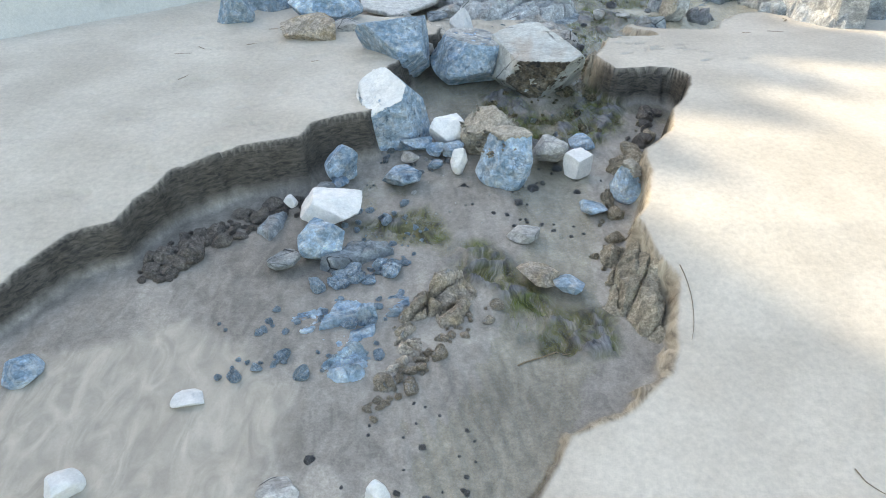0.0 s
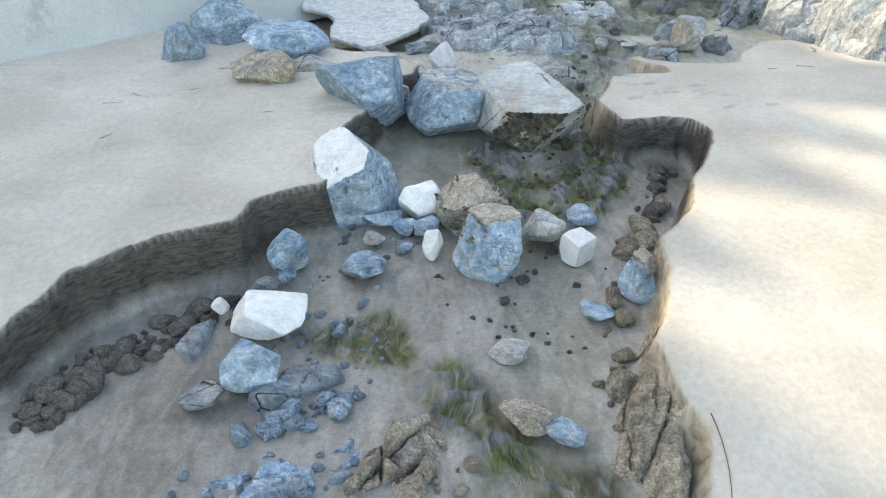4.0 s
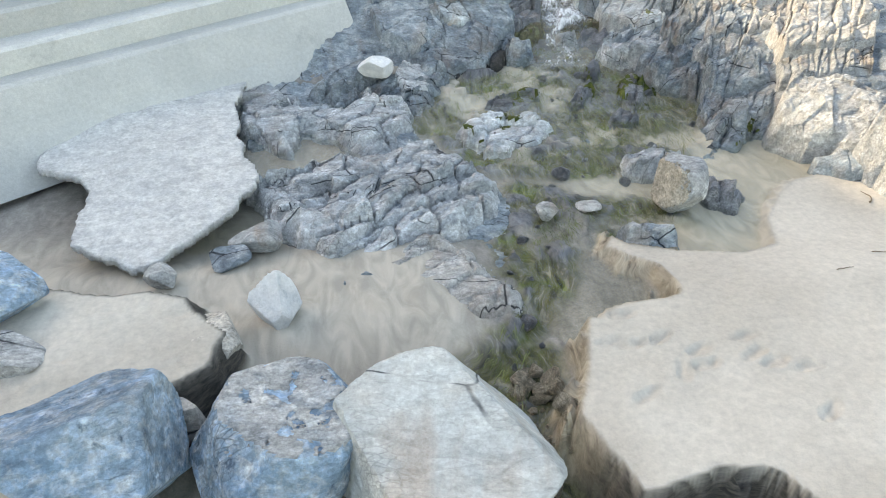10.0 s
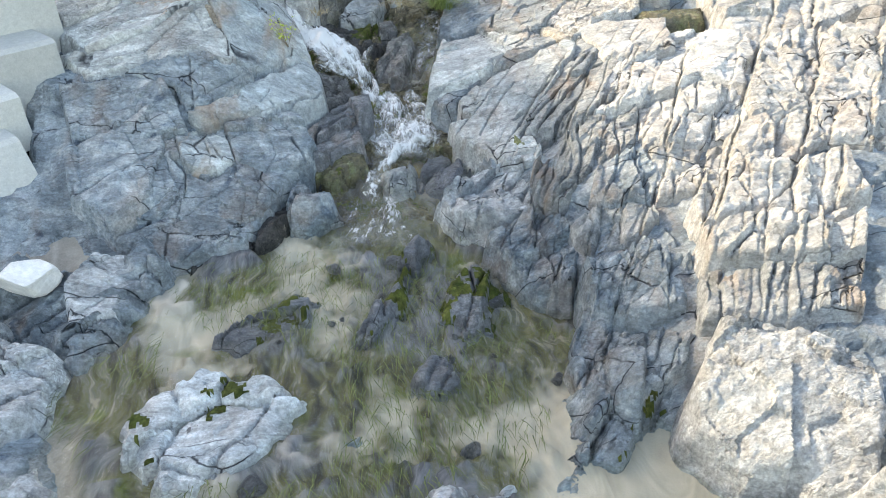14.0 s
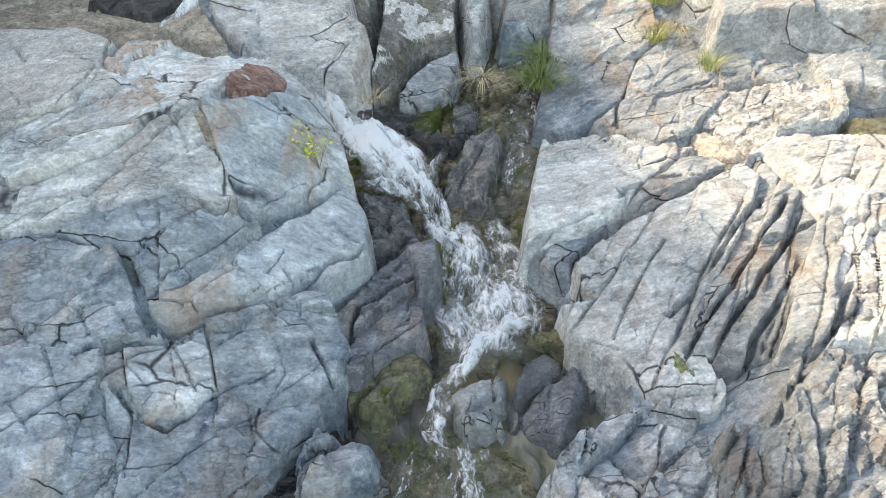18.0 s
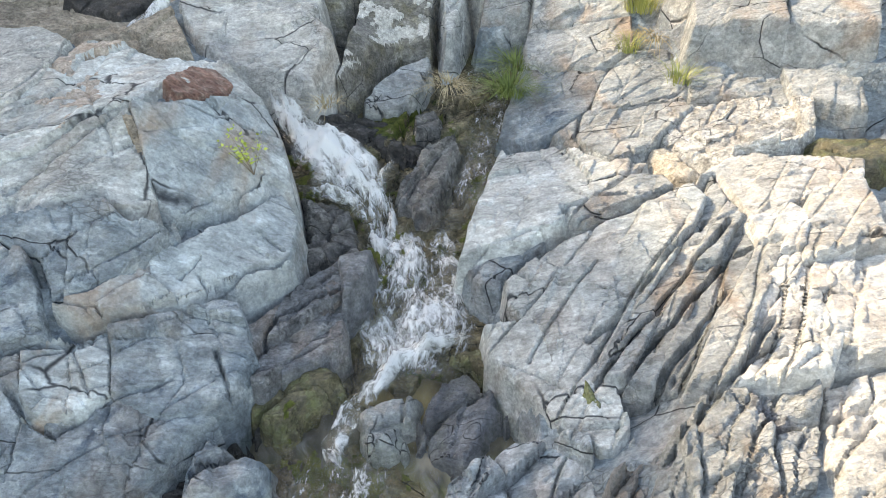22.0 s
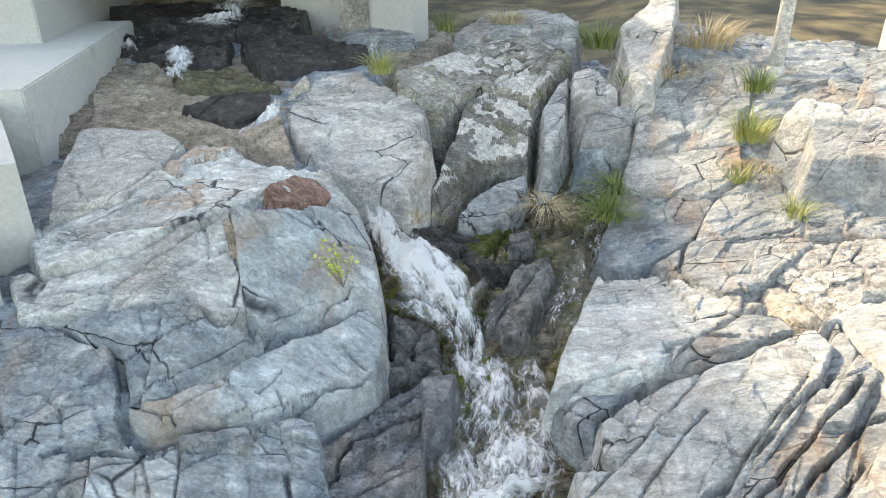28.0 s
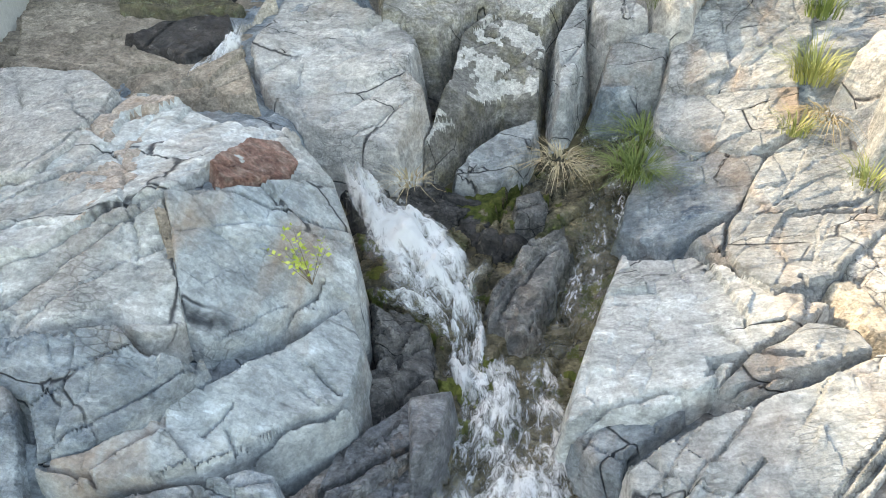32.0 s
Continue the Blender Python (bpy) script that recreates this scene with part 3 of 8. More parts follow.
def boulder_mesh(size, seed, cuts=None, fine=0):
    """A sphere cut by planes to flat faces with crisp edges, then chipped and roughened."""
    rg = random.Random(seed * 13 + 5)
    bm = bmesh.new()
    big = max(size)
    bmesh.ops.create_icosphere(bm, subdivisions=fine or (6 if big > 0.9 else 5 if big > 0.3 else 4), radius=1.0)
    n = np.array([v.co[:] for v in bm.verts])
    planes = [(0, 0, 1, 0.92), (0, 0, -1, 0.95)]
    if cuts:
        planes = list(cuts) + [(0, 0, -1, 0.9)]
    for i in range(5 if cuts else 9):
        a, b = 2.399 * i + rg.uniform(-0.6, 0.6), rg.uniform(-0.7, 0.85)
        c = math.sqrt(1 - b * b)
        planes.append((c * math.cos(a), c * math.sin(a), b, rg.uniform(0.92, 1.05) if cuts else rg.uniform(0.62, 0.98)))
    r, p = np.zeros(len(n)), 90.0 if cuts else 75.0
    for a, b, c, d in planes:
        v = np.array((a, b, c))
        r += np.clip((n @ (v / np.linalg.norm(v))) / d, 0, None) ** p
    q = n * (r + 0.85 ** p) [:, None] ** (-1 / p)
    lo, hi = q.min(0), q.max(0)
    q = (q - (lo + hi) / 2) / (hi - lo) * 2
    k = seed * 5.1
    w = q * np.array(size) * 0.5
    u, v = w[:, 0] + w[:, 2] * 0.9, w[:, 1] - w[:, 2] * 0.8
    f, gap = facets(u * 4, v * 4, k)
    f2, gap2 = facets(u * 11, v * 11, k + 1)
    bumps = (0.05 * f + 0.022 * f2 + 0.05 * fractal(u * 3.2, v * 3.2, k, 6, 0.6) - 0.02 * (1 - step(0.0, 0.06, gap))) * min(1.0, 0.25 + 0.4 / big)
    q = q * (1 + bumps)[:, None] * np.array(size) / 2
    for vert, co in zip(bm.verts, q):
        vert.co = co
    for face in bm.faces:
        face.smooth = fine == 0
    return bm


def stone(kind, label, centre, size, turn, material, group, cuts=None, cap=None):
    """A loose boulder or stone."""
    SEED[0] += 1
    ob = part(kind, boulder_mesh(size, SEED[0], cuts), material)
    ob.data.set_sharp_from_angle(angle=radians(30))
    ob.matrix_world = pose(*centre, 0, 0, turn)
    if cap:
        name, note, way, least, second, thick = cap
        way = Vector(way).normalized()
        bm = bmesh.new()
        bm.from_mesh(ob.data)
        bm.normal_update()
        off = []
        for f in bm.faces:
            c = f.calc_center_median()
            w = 0.35 * float(noise.noise(c * 5.0)) + 0.2 * float(noise.noise(c * 14.0))
            if f.normal.dot(way) + 0.6 * (c.dot(way) / max(size)) + w <= least:
                off.append(f)
        bmesh.ops.delete(bm, geom=off, context="FACES")
        for v in bm.verts:
            v.co += v.normal * thick * (1.0 + 0.8 * float(noise.noise(v.co * 9.0)))
        bmesh.ops.solidify(bm, geom=list(bm.faces), thickness=thick * 1.6)
        part(name, bm, second, ob, note)
    return tagged(ob, label, "rock", group)


def patch(ob, name, label, material, scale, least, seed=1, thick=0.006):
    """Uneven patches of growth that lie on the upper faces of a rock."""
    bm = bmesh.new()
    bm.from_mesh(ob.data)
    bm.normal_update()
    shift = Vector((seed * 3.1, seed * 1.7, seed * 2.3))
    off = []
    for f in bm.faces:
        c = f.calc_center_median()
        w = noise.noise(c * scale + shift) + 0.5 * noise.noise(c * scale * 3.1 + shift) + 0.3 * noise.noise(c * scale * 8.0 + shift)
        if w < least or f.normal.z < 0.35:
            off.append(f)
    bmesh.ops.delete(bm, geom=off, context="FACES")
    for v in bm.verts:
        v.co += v.normal * thick
    if len(bm.faces):
        tagged(part(name, bm, material, ob, label), kind="stuff")
    else:
        bm.free()
    return ob


# ---- the ground: sand banks, the channel cut through them and the stream bed ----
LEFT_BANK = [(-90, -60), (-9, -60), (-7.5, 1.0), (-5.6, 3.6), (-4.52, 5.7), (-4.35, 6.2), (-4.1, 6.65), (-3.7, 6.9), (-3.55, 7.4), (-3.3, 7.95), (-2.7, 8.4), (-2.2, 8.65),
             (-1.85, 8.75), (-1.7, 9.1), (-1.35, 9.35), (-1.0, 9.5), (-0.8, 10.1), (-0.95, 10.7), (-0.85, 11.15), (-0.6, 11.6), (-0.5, 11.9), (-0.55, 12.6), (0.05, 13.0),
             (0.15, 13.5), (-0.3, 14.1), (-1.0, 14.3), (-2.0, 14.6), (-3.0, 15.8), (-6.0, 15.6), (-90, 16)]
RIGHT_BANK = [(-0.3, -60), (-0.2, 2.0), (0.35, 3.3), (0.75, 3.9), (1.1, 4.4), (1.55, 4.6), (1.85, 4.8), (2.1, 5.05), (2.28, 5.5), (2.45, 6.2), (2.3, 6.5), (2.2, 7.1), (2.45, 7.6),
              (2.6, 8.1), (2.55, 8.65), (2.85, 8.85), (3.1, 9.15), (3.3, 9.8), (3.55, 10.15), (3.85, 10.7), (3.9, 11.05), (3.8, 11.35), (3.5, 11.4), (3.1, 11.3), (2.8, 11.3),
              (2.6, 12.2), (2.8, 12.7), (3.08, 13.4), (3.5, 13.6), (4.05, 13.64), (4.1, 14.1), (3.7, 14.6), (3.98, 14.97), (4.15, 14.7), (4.6, 14.48), (5.2, 14.3),
              (5.5, 14.4), (5.75, 14.9), (6.2, 15.4), (6.6, 15.75), (7.4, 15.9), (9.5, 15.2), (90, 15), (90, -60)]


def channel(x, y):
    z = np.interp(y, [-60, 0, 3, 6, 9, 12, 14, 16, 20, 21.5, 23, 24.5, 27, 31, 60], [-1.0, 0.50, 0.66, 0.78, 0.94, 1.12, 1.30, 1.40, 1.52, 1.62, 1.78, 2.1, 2.8, 3.4, 4.2])
    flank = step(4.2, 1.5, x) * np.interp(y, [14, 18.5, 19.5, 21, 23, 25, 60], [0.0, 0.0, 0.2, 0.6, 0.8, 0.2, 0.1])
    flank = flank + step(6.6, 8.6, x) * np.interp(y, [15, 17, 19, 23, 60], [0.1, 0.4, 0.7, 0.4, 0.5])
    flank = flank + 0.22 * step(3.0, 1.6, x) * step(13.0, 13.8, y) * step(15.6, 14.6, y)
    return z + flank


PRINTS = [(3.71, 12.52, 1.3), (3.93, 12.56, 0.2), (3.95, 12.74, 0.3), (4.39, 12.62, 0.4), (4.5, 12.5, 0.3), (4.42, 12.84, 0.2), (4.73, 12.39, 0.1), (3.26, 12.97, 0.2), (3.42, 12.91, 0.1),
          (3.3, 12.3, 0.5), (3.5, 13.31, 0.1), (3.31, 13.36, 0.0), (4.6, 11.9, 0.6), (5.3, 12.0, 0.2), (3.7, 12.95, 0.5)]
WEED = [
    [(3.61, 19.38), (3.75, 19.89), (4.09, 20.36), (4.62, 20.42), (4.94, 19.92), (4.88, 19.24)],
    [(0.7, 11.75), (1.39, 11.9), (2.59, 12.28), (3.03, 12.0), (3.08, 11.13), (2.68, 10.01), (2.02, 9.59), (1.4, 9.85), (1.09, 10.4), (0.82, 11.14)],
    [(-1.02, 7.69), (-0.16, 8.28), (0.14, 7.43), (0.83, 7.17), (0.98, 6.7), (1.37, 6.16), (1.84, 6.06), (1.73, 5.5), (1.24, 5.33), (0.87, 5.59), (0.75, 6.26), (0.26, 6.69), (-0.14, 7.3), (-0.71, 7.42)],
    [(1.6, 12.8), (2.5, 12.3), (3.2, 13.98), (3.6, 14.5), (3.7, 14.83), (4.6, 15.06), (5.2, 15.1), (4.8, 15.7), (3.83, 15.85), (3.2, 16.35), (2.8, 15.2), (2.5, 13.8)],
    [(2.9, 16.4), (4.4, 16.3), (5.6, 16.4), (6.1, 16.8), (6.45, 17.4), (6.7, 18.1), (6.5, 19.0), (6.0, 19.8), (5.8, 20.6), (5.1, 20.9), (4.6, 20.6), (4.1, 20.0), (3.7, 19.1), (3.5, 18.3), (2.6, 17.4)],
]


STREAM = [(3.45, 24.4), (3.9, 25.0), (4.6, 25.1), (5.6, 24.3), (6.2, 25.6), (6.7, 26.0), (6.9, 25.2), (6.4, 24.2), (6.15, 23.0), (6.2, 22.0), (6.0, 21.4), (6.3, 20.6), (6.0, 19.9), (6.5, 19.1), (6.7, 18.1), (6.5, 17.2), (6.2, 16.4),
          (5.0, 15.5), (3.2, 15.3), (3.0, 16.6), (2.1, 17.9), (2.3, 18.6), (3.2, 19.7), (4.2, 20.5), (4.75, 21.5), (4.9, 22.6), (4.3, 23.6)]


def weed_mask(x, y):
    m = np.full(np.shape(x), -9.0)
    for o in WEED:
        m = np.maximum(m, inside(x, y, o))
    m = np.maximum(m, np.minimum(inside(x, y, STREAM), y - 16.6))
    return step(-0.18, 0.12, m + 0.22 * fractal(x * 2.2, y * 2.2, 60, 4))


def bed_rock(x, y):
    """Knobbly rock in the weedy bed: its relief, and where it is bare."""
    chips, _ = facets(x * 3.0 + 0.3 * y, y * 2.6, 71)
    chips2, _ = facets(x * 9, y * 8, 72)
    chips3, _ = facets(x * 1.2, y * 1.3, 73)
    h = 0.12 * chips3 + 0.13 * chips + 0.06 * chips2 + 0.05 * fractal(x * 3, y * 3, 61, 4)
    return h, step(0.012, 0.05, h + 0.03 * fractal(x * 6, y * 6, 75, 4))


def ground_height(x, y):
    z = channel(x, y)
    film = 0.03 * fractal(x * 1.1, y * 0.7, 3, 4) + 0.016 * fractal(x * 5, y * 4, 4, 3)
    z = z + film + 0.10 * step(0.0, -3.0, x) * step(9.0, 5.0, y)
    z = z - 0.06 * step(1.0, 0.0, np.abs(x - np.interp(y, [3, 6, 8, 10, 12, 14], [0.2, 1.2, 1.5, 1.7, 2.2, 2.9])) / 0.9) * step(14.5, 13.0, y)
    weed = weed_mask(x, y)
    z = z + weed * (bed_rock(x, y)[0] + 0.01)
    side = np.hypot(x - 0.35, (y - 4.1) * 0.7)
    z = z + 0.008 * np.sin((x * 0.95 + y * 0.3) * 42 + 3 * fractal(x, y, 63, 3)) * step(1.3, 0.5, side)
    z = z + 0.012 * np.sin((x * 0.5 + y * 0.55) * 16 + 9 * fractal(x * 0.8, y * 0.8, 64, 3)) * step(-1.0, 0.5, x) * step(15.2, 14.0, y) * step(12.9, 13.4, y) 
    wob = 0.10 * fractal(x * 1.6, y * 1.6, 8, 4)
    lb = inside(x, y, LEFT_BANK) + wob - 0.13
    rb = inside(x, y, RIGHT_BANK) + wob * 0.8 - 0.12
    ltop = np.interp(y, [-60, 2, 5.7, 8.6, 13, 16], [0.2, 0.85, 1.22, 1.64, 1.78, 1.82]) + 0.05 * fractal(x * 0.6, y * 0.6, 12, 4) + 0.03 * fractal(x * 2.6, y * 2.6, 14, 4) * step(-0.2, 0.3, fractal(x * 0.7, y * 0.7, 16, 2) + 0.25)
    rtop = np.interp(y, [-60, 3.8, 5.7, 7.0, 8.8, 11, 15, 60], [-0.4, 0.70, 1.05, 1.40, 1.63, 1.70, 1.60, 1.6]) - 0.12 * step(13.4, 14.6, y) + 0.03 * fractal(x * 0.5, y * 0.5, 15, 4)
    ltop = ltop - 0.028 * step(0.30, 0.46, fractal(x * 2.1, y * 4.0, 17, 3)) - 0.02 * step(0.2, 0.5, fractal(x * 6, y * 9, 19, 3)) * step(8.5, 10, y)
    for fx_, fy_, fa in PRINTS:
        du, dv = (x - fx_) * math.cos(fa) + (y - fy_) * math.sin(fa), (y - fy_) * math.cos(fa) - (x - fx_) * math.sin(fa)
        q = (du / 0.15) ** 2 + (dv / 0.06) ** 2
        rtop = rtop - 0.045 * step(1.1, 0.5, q) * (0.7 + 0.3 * np.sin(du * 150)) + 0.006 * step(2.2, 1.3, q) * step(0.8, 1.2, q)
    ragged = 0.5 + 0.5 * fractal(x * 3, y * 3, 22, 3)
    clod, _ = facets(x * 4, y * 4, 24)
    lcut = np.clip(1 + (lb + 0.08 * clod * step(0.0, -0.1, lb)) / (0.12 + 0.12 * ragged), 0, 1) ** 1.7
    rcut = np.clip(1 + (rb + 0.16 * clod * step(0.0, -0.08, rb)) / (0.09 + 0.13 * ragged), 0, 1) ** 1.7
    z = z + (np.maximum(ltop, z) - z) * lcut
    z = z + (np.maximum(rtop, z) - z) * rcut
    slope = 4 * lcut * (1 - lcut) + 4 * rcut * (1 - rcut)
    lump, _ = facets(x * 9, y * 9, 26)
    z = z + slope * (0.06 * lump + 0.04 * fractal(x * 8, y * 8, 28, 3))
    return z, lb, rb, lcut, rcut


fx = np.concatenate([[-300, -120, -60, -30, -18, -12, -9, -7.5, -6.4], np.arange(-5.6, 9.0, 0.034), [9.5, 10.2, 11, 12, 14, 18, 30, 60, 120, 300]])
fy = np.concatenate([[-300, -100, -40, -15, -5, 0, 1.5], np.arange(2.6, 16.2, 0.034), np.arange(16.2, 21.5, 0.06), np.arange(21.5, 33.0, 0.16), [34, 36, 40, 50, 80, 150, 300]])
GX, GY = np.meshgrid(fx, fy)
gz, lb, rb, lcut, rcut = ground_height(GX, GY)
me = sheet("ground", fx, fy, gz)
dry = np.maximum(step(-0.01, 0.055, lb), step(-0.01, 0.055, rb))
# mask of the steep bank faces, which get a shade-dark colour
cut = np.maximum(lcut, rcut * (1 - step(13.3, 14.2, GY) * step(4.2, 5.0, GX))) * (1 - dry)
pool = weed_mask(GX, GY) * (1 - dry)
gully = step(20.3, 21.2, GY)
# outline of a sunlit patch on the bed, painted in with the silt colour
SUN_PATCH = [(-3.98, 5.0), (-3.56, 5.32), (-2.72, 5.75), (-1.9, 5.3), (-1.55, 4.6), (-1.5, 3.75), (-1.6, 2.6), (-4.5, 2.6)]
silt_sunlit = step(13.6, 14.6, GY) * step(4.0, 5.0, GX + 0.5 * (GY - 15)) * (1 - dry) * (1 - gully)
silt_sunlit = np.maximum(silt_sunlit, 0.7 * step(-0.25, 0.15, inside(GX, GY, SUN_PATCH) + 0.3 * fractal(GX * 1.5, GY * 1.5, 91, 4)) * (1 - dry) * (1 - cut))
silt_sunlit = np.maximum(silt_sunlit, 0.85 * step(12.9, 13.5, GY) * step(16.2, 15.4, GY) * step(2.6, 1.9, GX) * (1 - dry) * (1 - cut))
rocky = bed_rock(GX, GY)[1] * pool
crumb = np.maximum(step(10.2, 8.8, GY), step(11.5, 12.3, GY)) * step(0.5, 1.5, GX)
for nm, arr in (("crumb", crumb), ("dry", dry), ("pool", pool), ("cut", cut), ("gully", gully), ("silt_sunlit", silt_sunlit), ("rocky", rocky)):
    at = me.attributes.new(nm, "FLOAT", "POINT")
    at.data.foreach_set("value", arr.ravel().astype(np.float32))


def sand_material():
    m = shader("sand", [(0.215, 0.203, 0.186), (0.37, 0.35, 0.32), (0.29, 0.272, 0.248)], 1.5, rough=0.5, bump=0.2, fine=50, tint=0.0, grainy=0.45, chip=0)
    nt = m.node_tree
    n, l = nt.nodes, nt.links
    bsdf = n["Principled BSDF"]
    wetcol = bsdf.inputs["Base Color"].links[0].from_socket
    tc = n.new("ShaderNodeTexCoord")
    a = n.new("ShaderNodeAttribute")
    a.attribute_name = "dry"
    b = n.new("ShaderNodeAttribute")
    b.attribute_name = "pool"
    nz = n.new("ShaderNodeTexNoise")
    nz.inputs["Scale"].default_value, nz.inputs["Detail"].default_value = 0.8, 10.0
    l.new(tc.outputs["Object"], nz.inputs["Vector"])
    drycol = n.new("ShaderNodeValToRGB")
    drycol.color_ramp.elements[0].color, drycol.color_ramp.elements[1].color = (0.50, 0.462, 0.40, 1), (0.62, 0.58, 0.51, 1)
    drycol.color_ramp.elements[0].position, drycol.color_ramp.elements[1].position = 0.35, 0.65
    l.new(nz.outputs["Fac"], drycol.inputs["Fac"])
    alg = n.new("ShaderNodeTexNoise")
    alg.inputs["Scale"].default_value, alg.inputs["Detail"].default_value, alg.inputs["Distortion"].default_value = 3.2, 12.0, 0.35
    l.new(tc.outputs["Object"], alg.inputs["Vector"])
    algcol = n.new("ShaderNodeValToRGB")
    comb = n.new("ShaderNodeMapping")
    comb.inputs["Rotation"].default_value, comb.inputs["Scale"].default_value = (0, 0, 0.25), (3.4, 1.0, 1.0)
    lean = n.new("ShaderNodeTexNoise")
    lean.inputs["Scale"].default_value, lean.inputs["Detail"].default_value = 1.1, 3.0
    l.new(tc.outputs["Object"], lean.inputs["Vector"])
    bend = n.new("ShaderNodeVectorMath")
    bend.operation = "MULTIPLY_ADD"
    l.new(lean.outputs["Color"], bend.inputs[0])
    bend.inputs[1].default_value = (0.9, 0.9, 0.0)
    l.new(tc.outputs["Object"], bend.inputs[2])
    l.new(bend.outputs[0], comb.inputs["Vector"])
    l.new(comb.outputs["Vector"], alg.inputs["Vector"])
    alg.inputs["Roughness"].default_value = 0.68
    e = algcol.color_ramp.elements
    e[0].position, e[0].color = 0.34, (0.035, 0.036, 0.028, 1)
    e[1].position, e[1].color = 0.70, (0.29, 0.27, 0.21, 1)
    for p, c in ((0.42, (0.07, 0.07, 0.045, 1)), (0.48, (0.095, 0.10, 0.045, 1)), (0.52, (0.14, 0.14, 0.075, 1)), (0.57, (0.13, 0.13, 0.11, 1)), (0.61, (0.25, 0.235, 0.18, 1))):
        x = e.new(p)
        x.color = c
    l.new(alg.outputs["Fac"], algcol.inputs["Fac"])
    moss = n.new("ShaderNodeTexNoise")
    moss.inputs["Scale"].default_value, moss.inputs["Detail"].default_value = 1.7, 6.0
    l.new(tc.outputs["Object"], moss.inputs["Vector"])
    mossy = n.new("ShaderNodeMapRange")
    mossy.inputs["From Min"].default_value, mossy.inputs["From Max"].default_value = 0.56, 0.64
    mossy.inputs["To Max"].default_value = 0.75
    l.new(moss.outputs["Fac"], mossy.inputs["Value"])
    mossmix = n.new("ShaderNodeMix")
    mossmix.data_type, mossmix.blend_type = "RGBA", "MULTIPLY"
    l.new(mossy.outputs["Result"], mossmix.inputs["Factor"])
    l.new(algcol.outputs["Color"], mossmix.inputs["A"])
    mossmix.inputs["B"].default_value = (0.75, 1.0, 0.22, 1)
    m1, m2 = n.new("ShaderNodeMix"), n.new("ShaderNodeMix")
    for x in (m1, m2):
        x.data_type = "RGBA"
    tan = n.new("ShaderNodeTexNoise")
    tan.inputs["Scale"].default_value, tan.inputs["Detail"].default_value = 0.9, 4.0
    l.new(tc.outputs["Object"], tan.inputs["Vector"])
    puddle = n.new("ShaderNodeMapRange")
    puddle.inputs["From Min"].default_value, puddle.inputs["From Max"].default_value = 0.62, 0.55
    l.new(tan.outputs["Fac"], puddle.inputs["Value"])
    both = n.new("ShaderNodeMath")
    both.operation = "MULTIPLY"
    l.new(b.outputs["Fac"], both.inputs[0])
    l.new(puddle.outputs["Result"], both.inputs[1])
    l.new(both.outputs[0], m1.inputs["Factor"])
    si = n.new("ShaderNodeAttribute")
    si.attribute_name = "silt_sunlit"
    m5 = n.new("ShaderNodeMix")
    m5.data_type = "RGBA"
    l.new(si.outputs["Fac"], m5.inputs["Factor"])
    flow = n.new("ShaderNodeTexNoise")
    fm_ = n.new("ShaderNodeMapping")
    fm_.inputs["Rotation"].default_value, fm_.inputs["Scale"].default_value = (0, 0, 0.5), (2.6, 1.1, 1.0)
    flow.inputs["Scale"].default_value, flow.inputs["Detail"].default_value, flow.inputs["Distortion"].default_value = 1.8, 9.0, 1.4
    l.new(tc.outputs["Object"], fm_.inputs["Vector"])
    l.new(fm_.outputs["Vector"], flow.inputs["Vector"])
    fc_ = n.new("ShaderNodeValToRGB")
    fc_.color_ramp.elements[0].color, fc_.color_ramp.elements[1].color = (0.80, 0.80, 0.79, 1), (1.17, 1.165, 1.15, 1)
    fc_.color_ramp.elements[0].position, fc_.color_ramp.elements[1].position = 0.34, 0.68
    l.new(flow.outputs["Fac"], fc_.inputs["Fac"])
    m7 = n.new("ShaderNodeMix")
    m7.data_type, m7.blend_type = "RGBA", "MULTIPLY"
    m7.inputs["Factor"].default_value = 1.0
    l.new(m5.outputs["Result"], m7.inputs["A"])
    l.new(fc_.outputs["Color"], m7.inputs["B"])
    l.new(wetcol, m5.inputs["A"])
    # pale silt colour, which also paints the sunlit patch
    m5.inputs["B"].default_value = (0.47, 0.435, 0.375, 1)
    l.new(m7.outputs["Result"], m1.inputs["A"])
    rk = n.new("ShaderNodeAttribute")
    rk.attribute_name = "rocky"
    rkc = n.new("ShaderNodeValToRGB")
    rkc.color_ramp.elements[0].color, rkc.color_ramp.elements[1].color = (0.05, 0.053, 0.06, 1), (0.23, 0.24, 0.25, 1)
    rkc.color_ramp.elements[0].position, rkc.color_ramp.elements[1].position = 0.36, 0.66
    l.new(alg.outputs["Fac"], rkc.inputs["Fac"])
    m8 = n.new("ShaderNodeMix")
    m8.data_type = "RGBA"
    l.new(rk.outputs["Fac"], m8.inputs["Factor"])
    l.new(mossmix.outputs["Result"], m8.inputs["A"])
    l.new(rkc.outputs["Color"], m8.inputs["B"])
    l.new(m8.outputs["Result"], m1.inputs["B"])
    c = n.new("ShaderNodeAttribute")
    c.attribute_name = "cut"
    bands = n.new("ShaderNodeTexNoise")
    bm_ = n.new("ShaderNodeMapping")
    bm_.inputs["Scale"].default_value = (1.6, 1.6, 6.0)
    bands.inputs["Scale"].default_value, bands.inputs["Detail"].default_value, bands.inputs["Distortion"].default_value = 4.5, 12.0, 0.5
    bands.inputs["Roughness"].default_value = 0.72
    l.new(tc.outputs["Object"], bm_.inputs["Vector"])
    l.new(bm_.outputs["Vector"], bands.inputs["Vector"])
    # dark layered sand, with the shade of the steep face put into the colour
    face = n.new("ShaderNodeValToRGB")
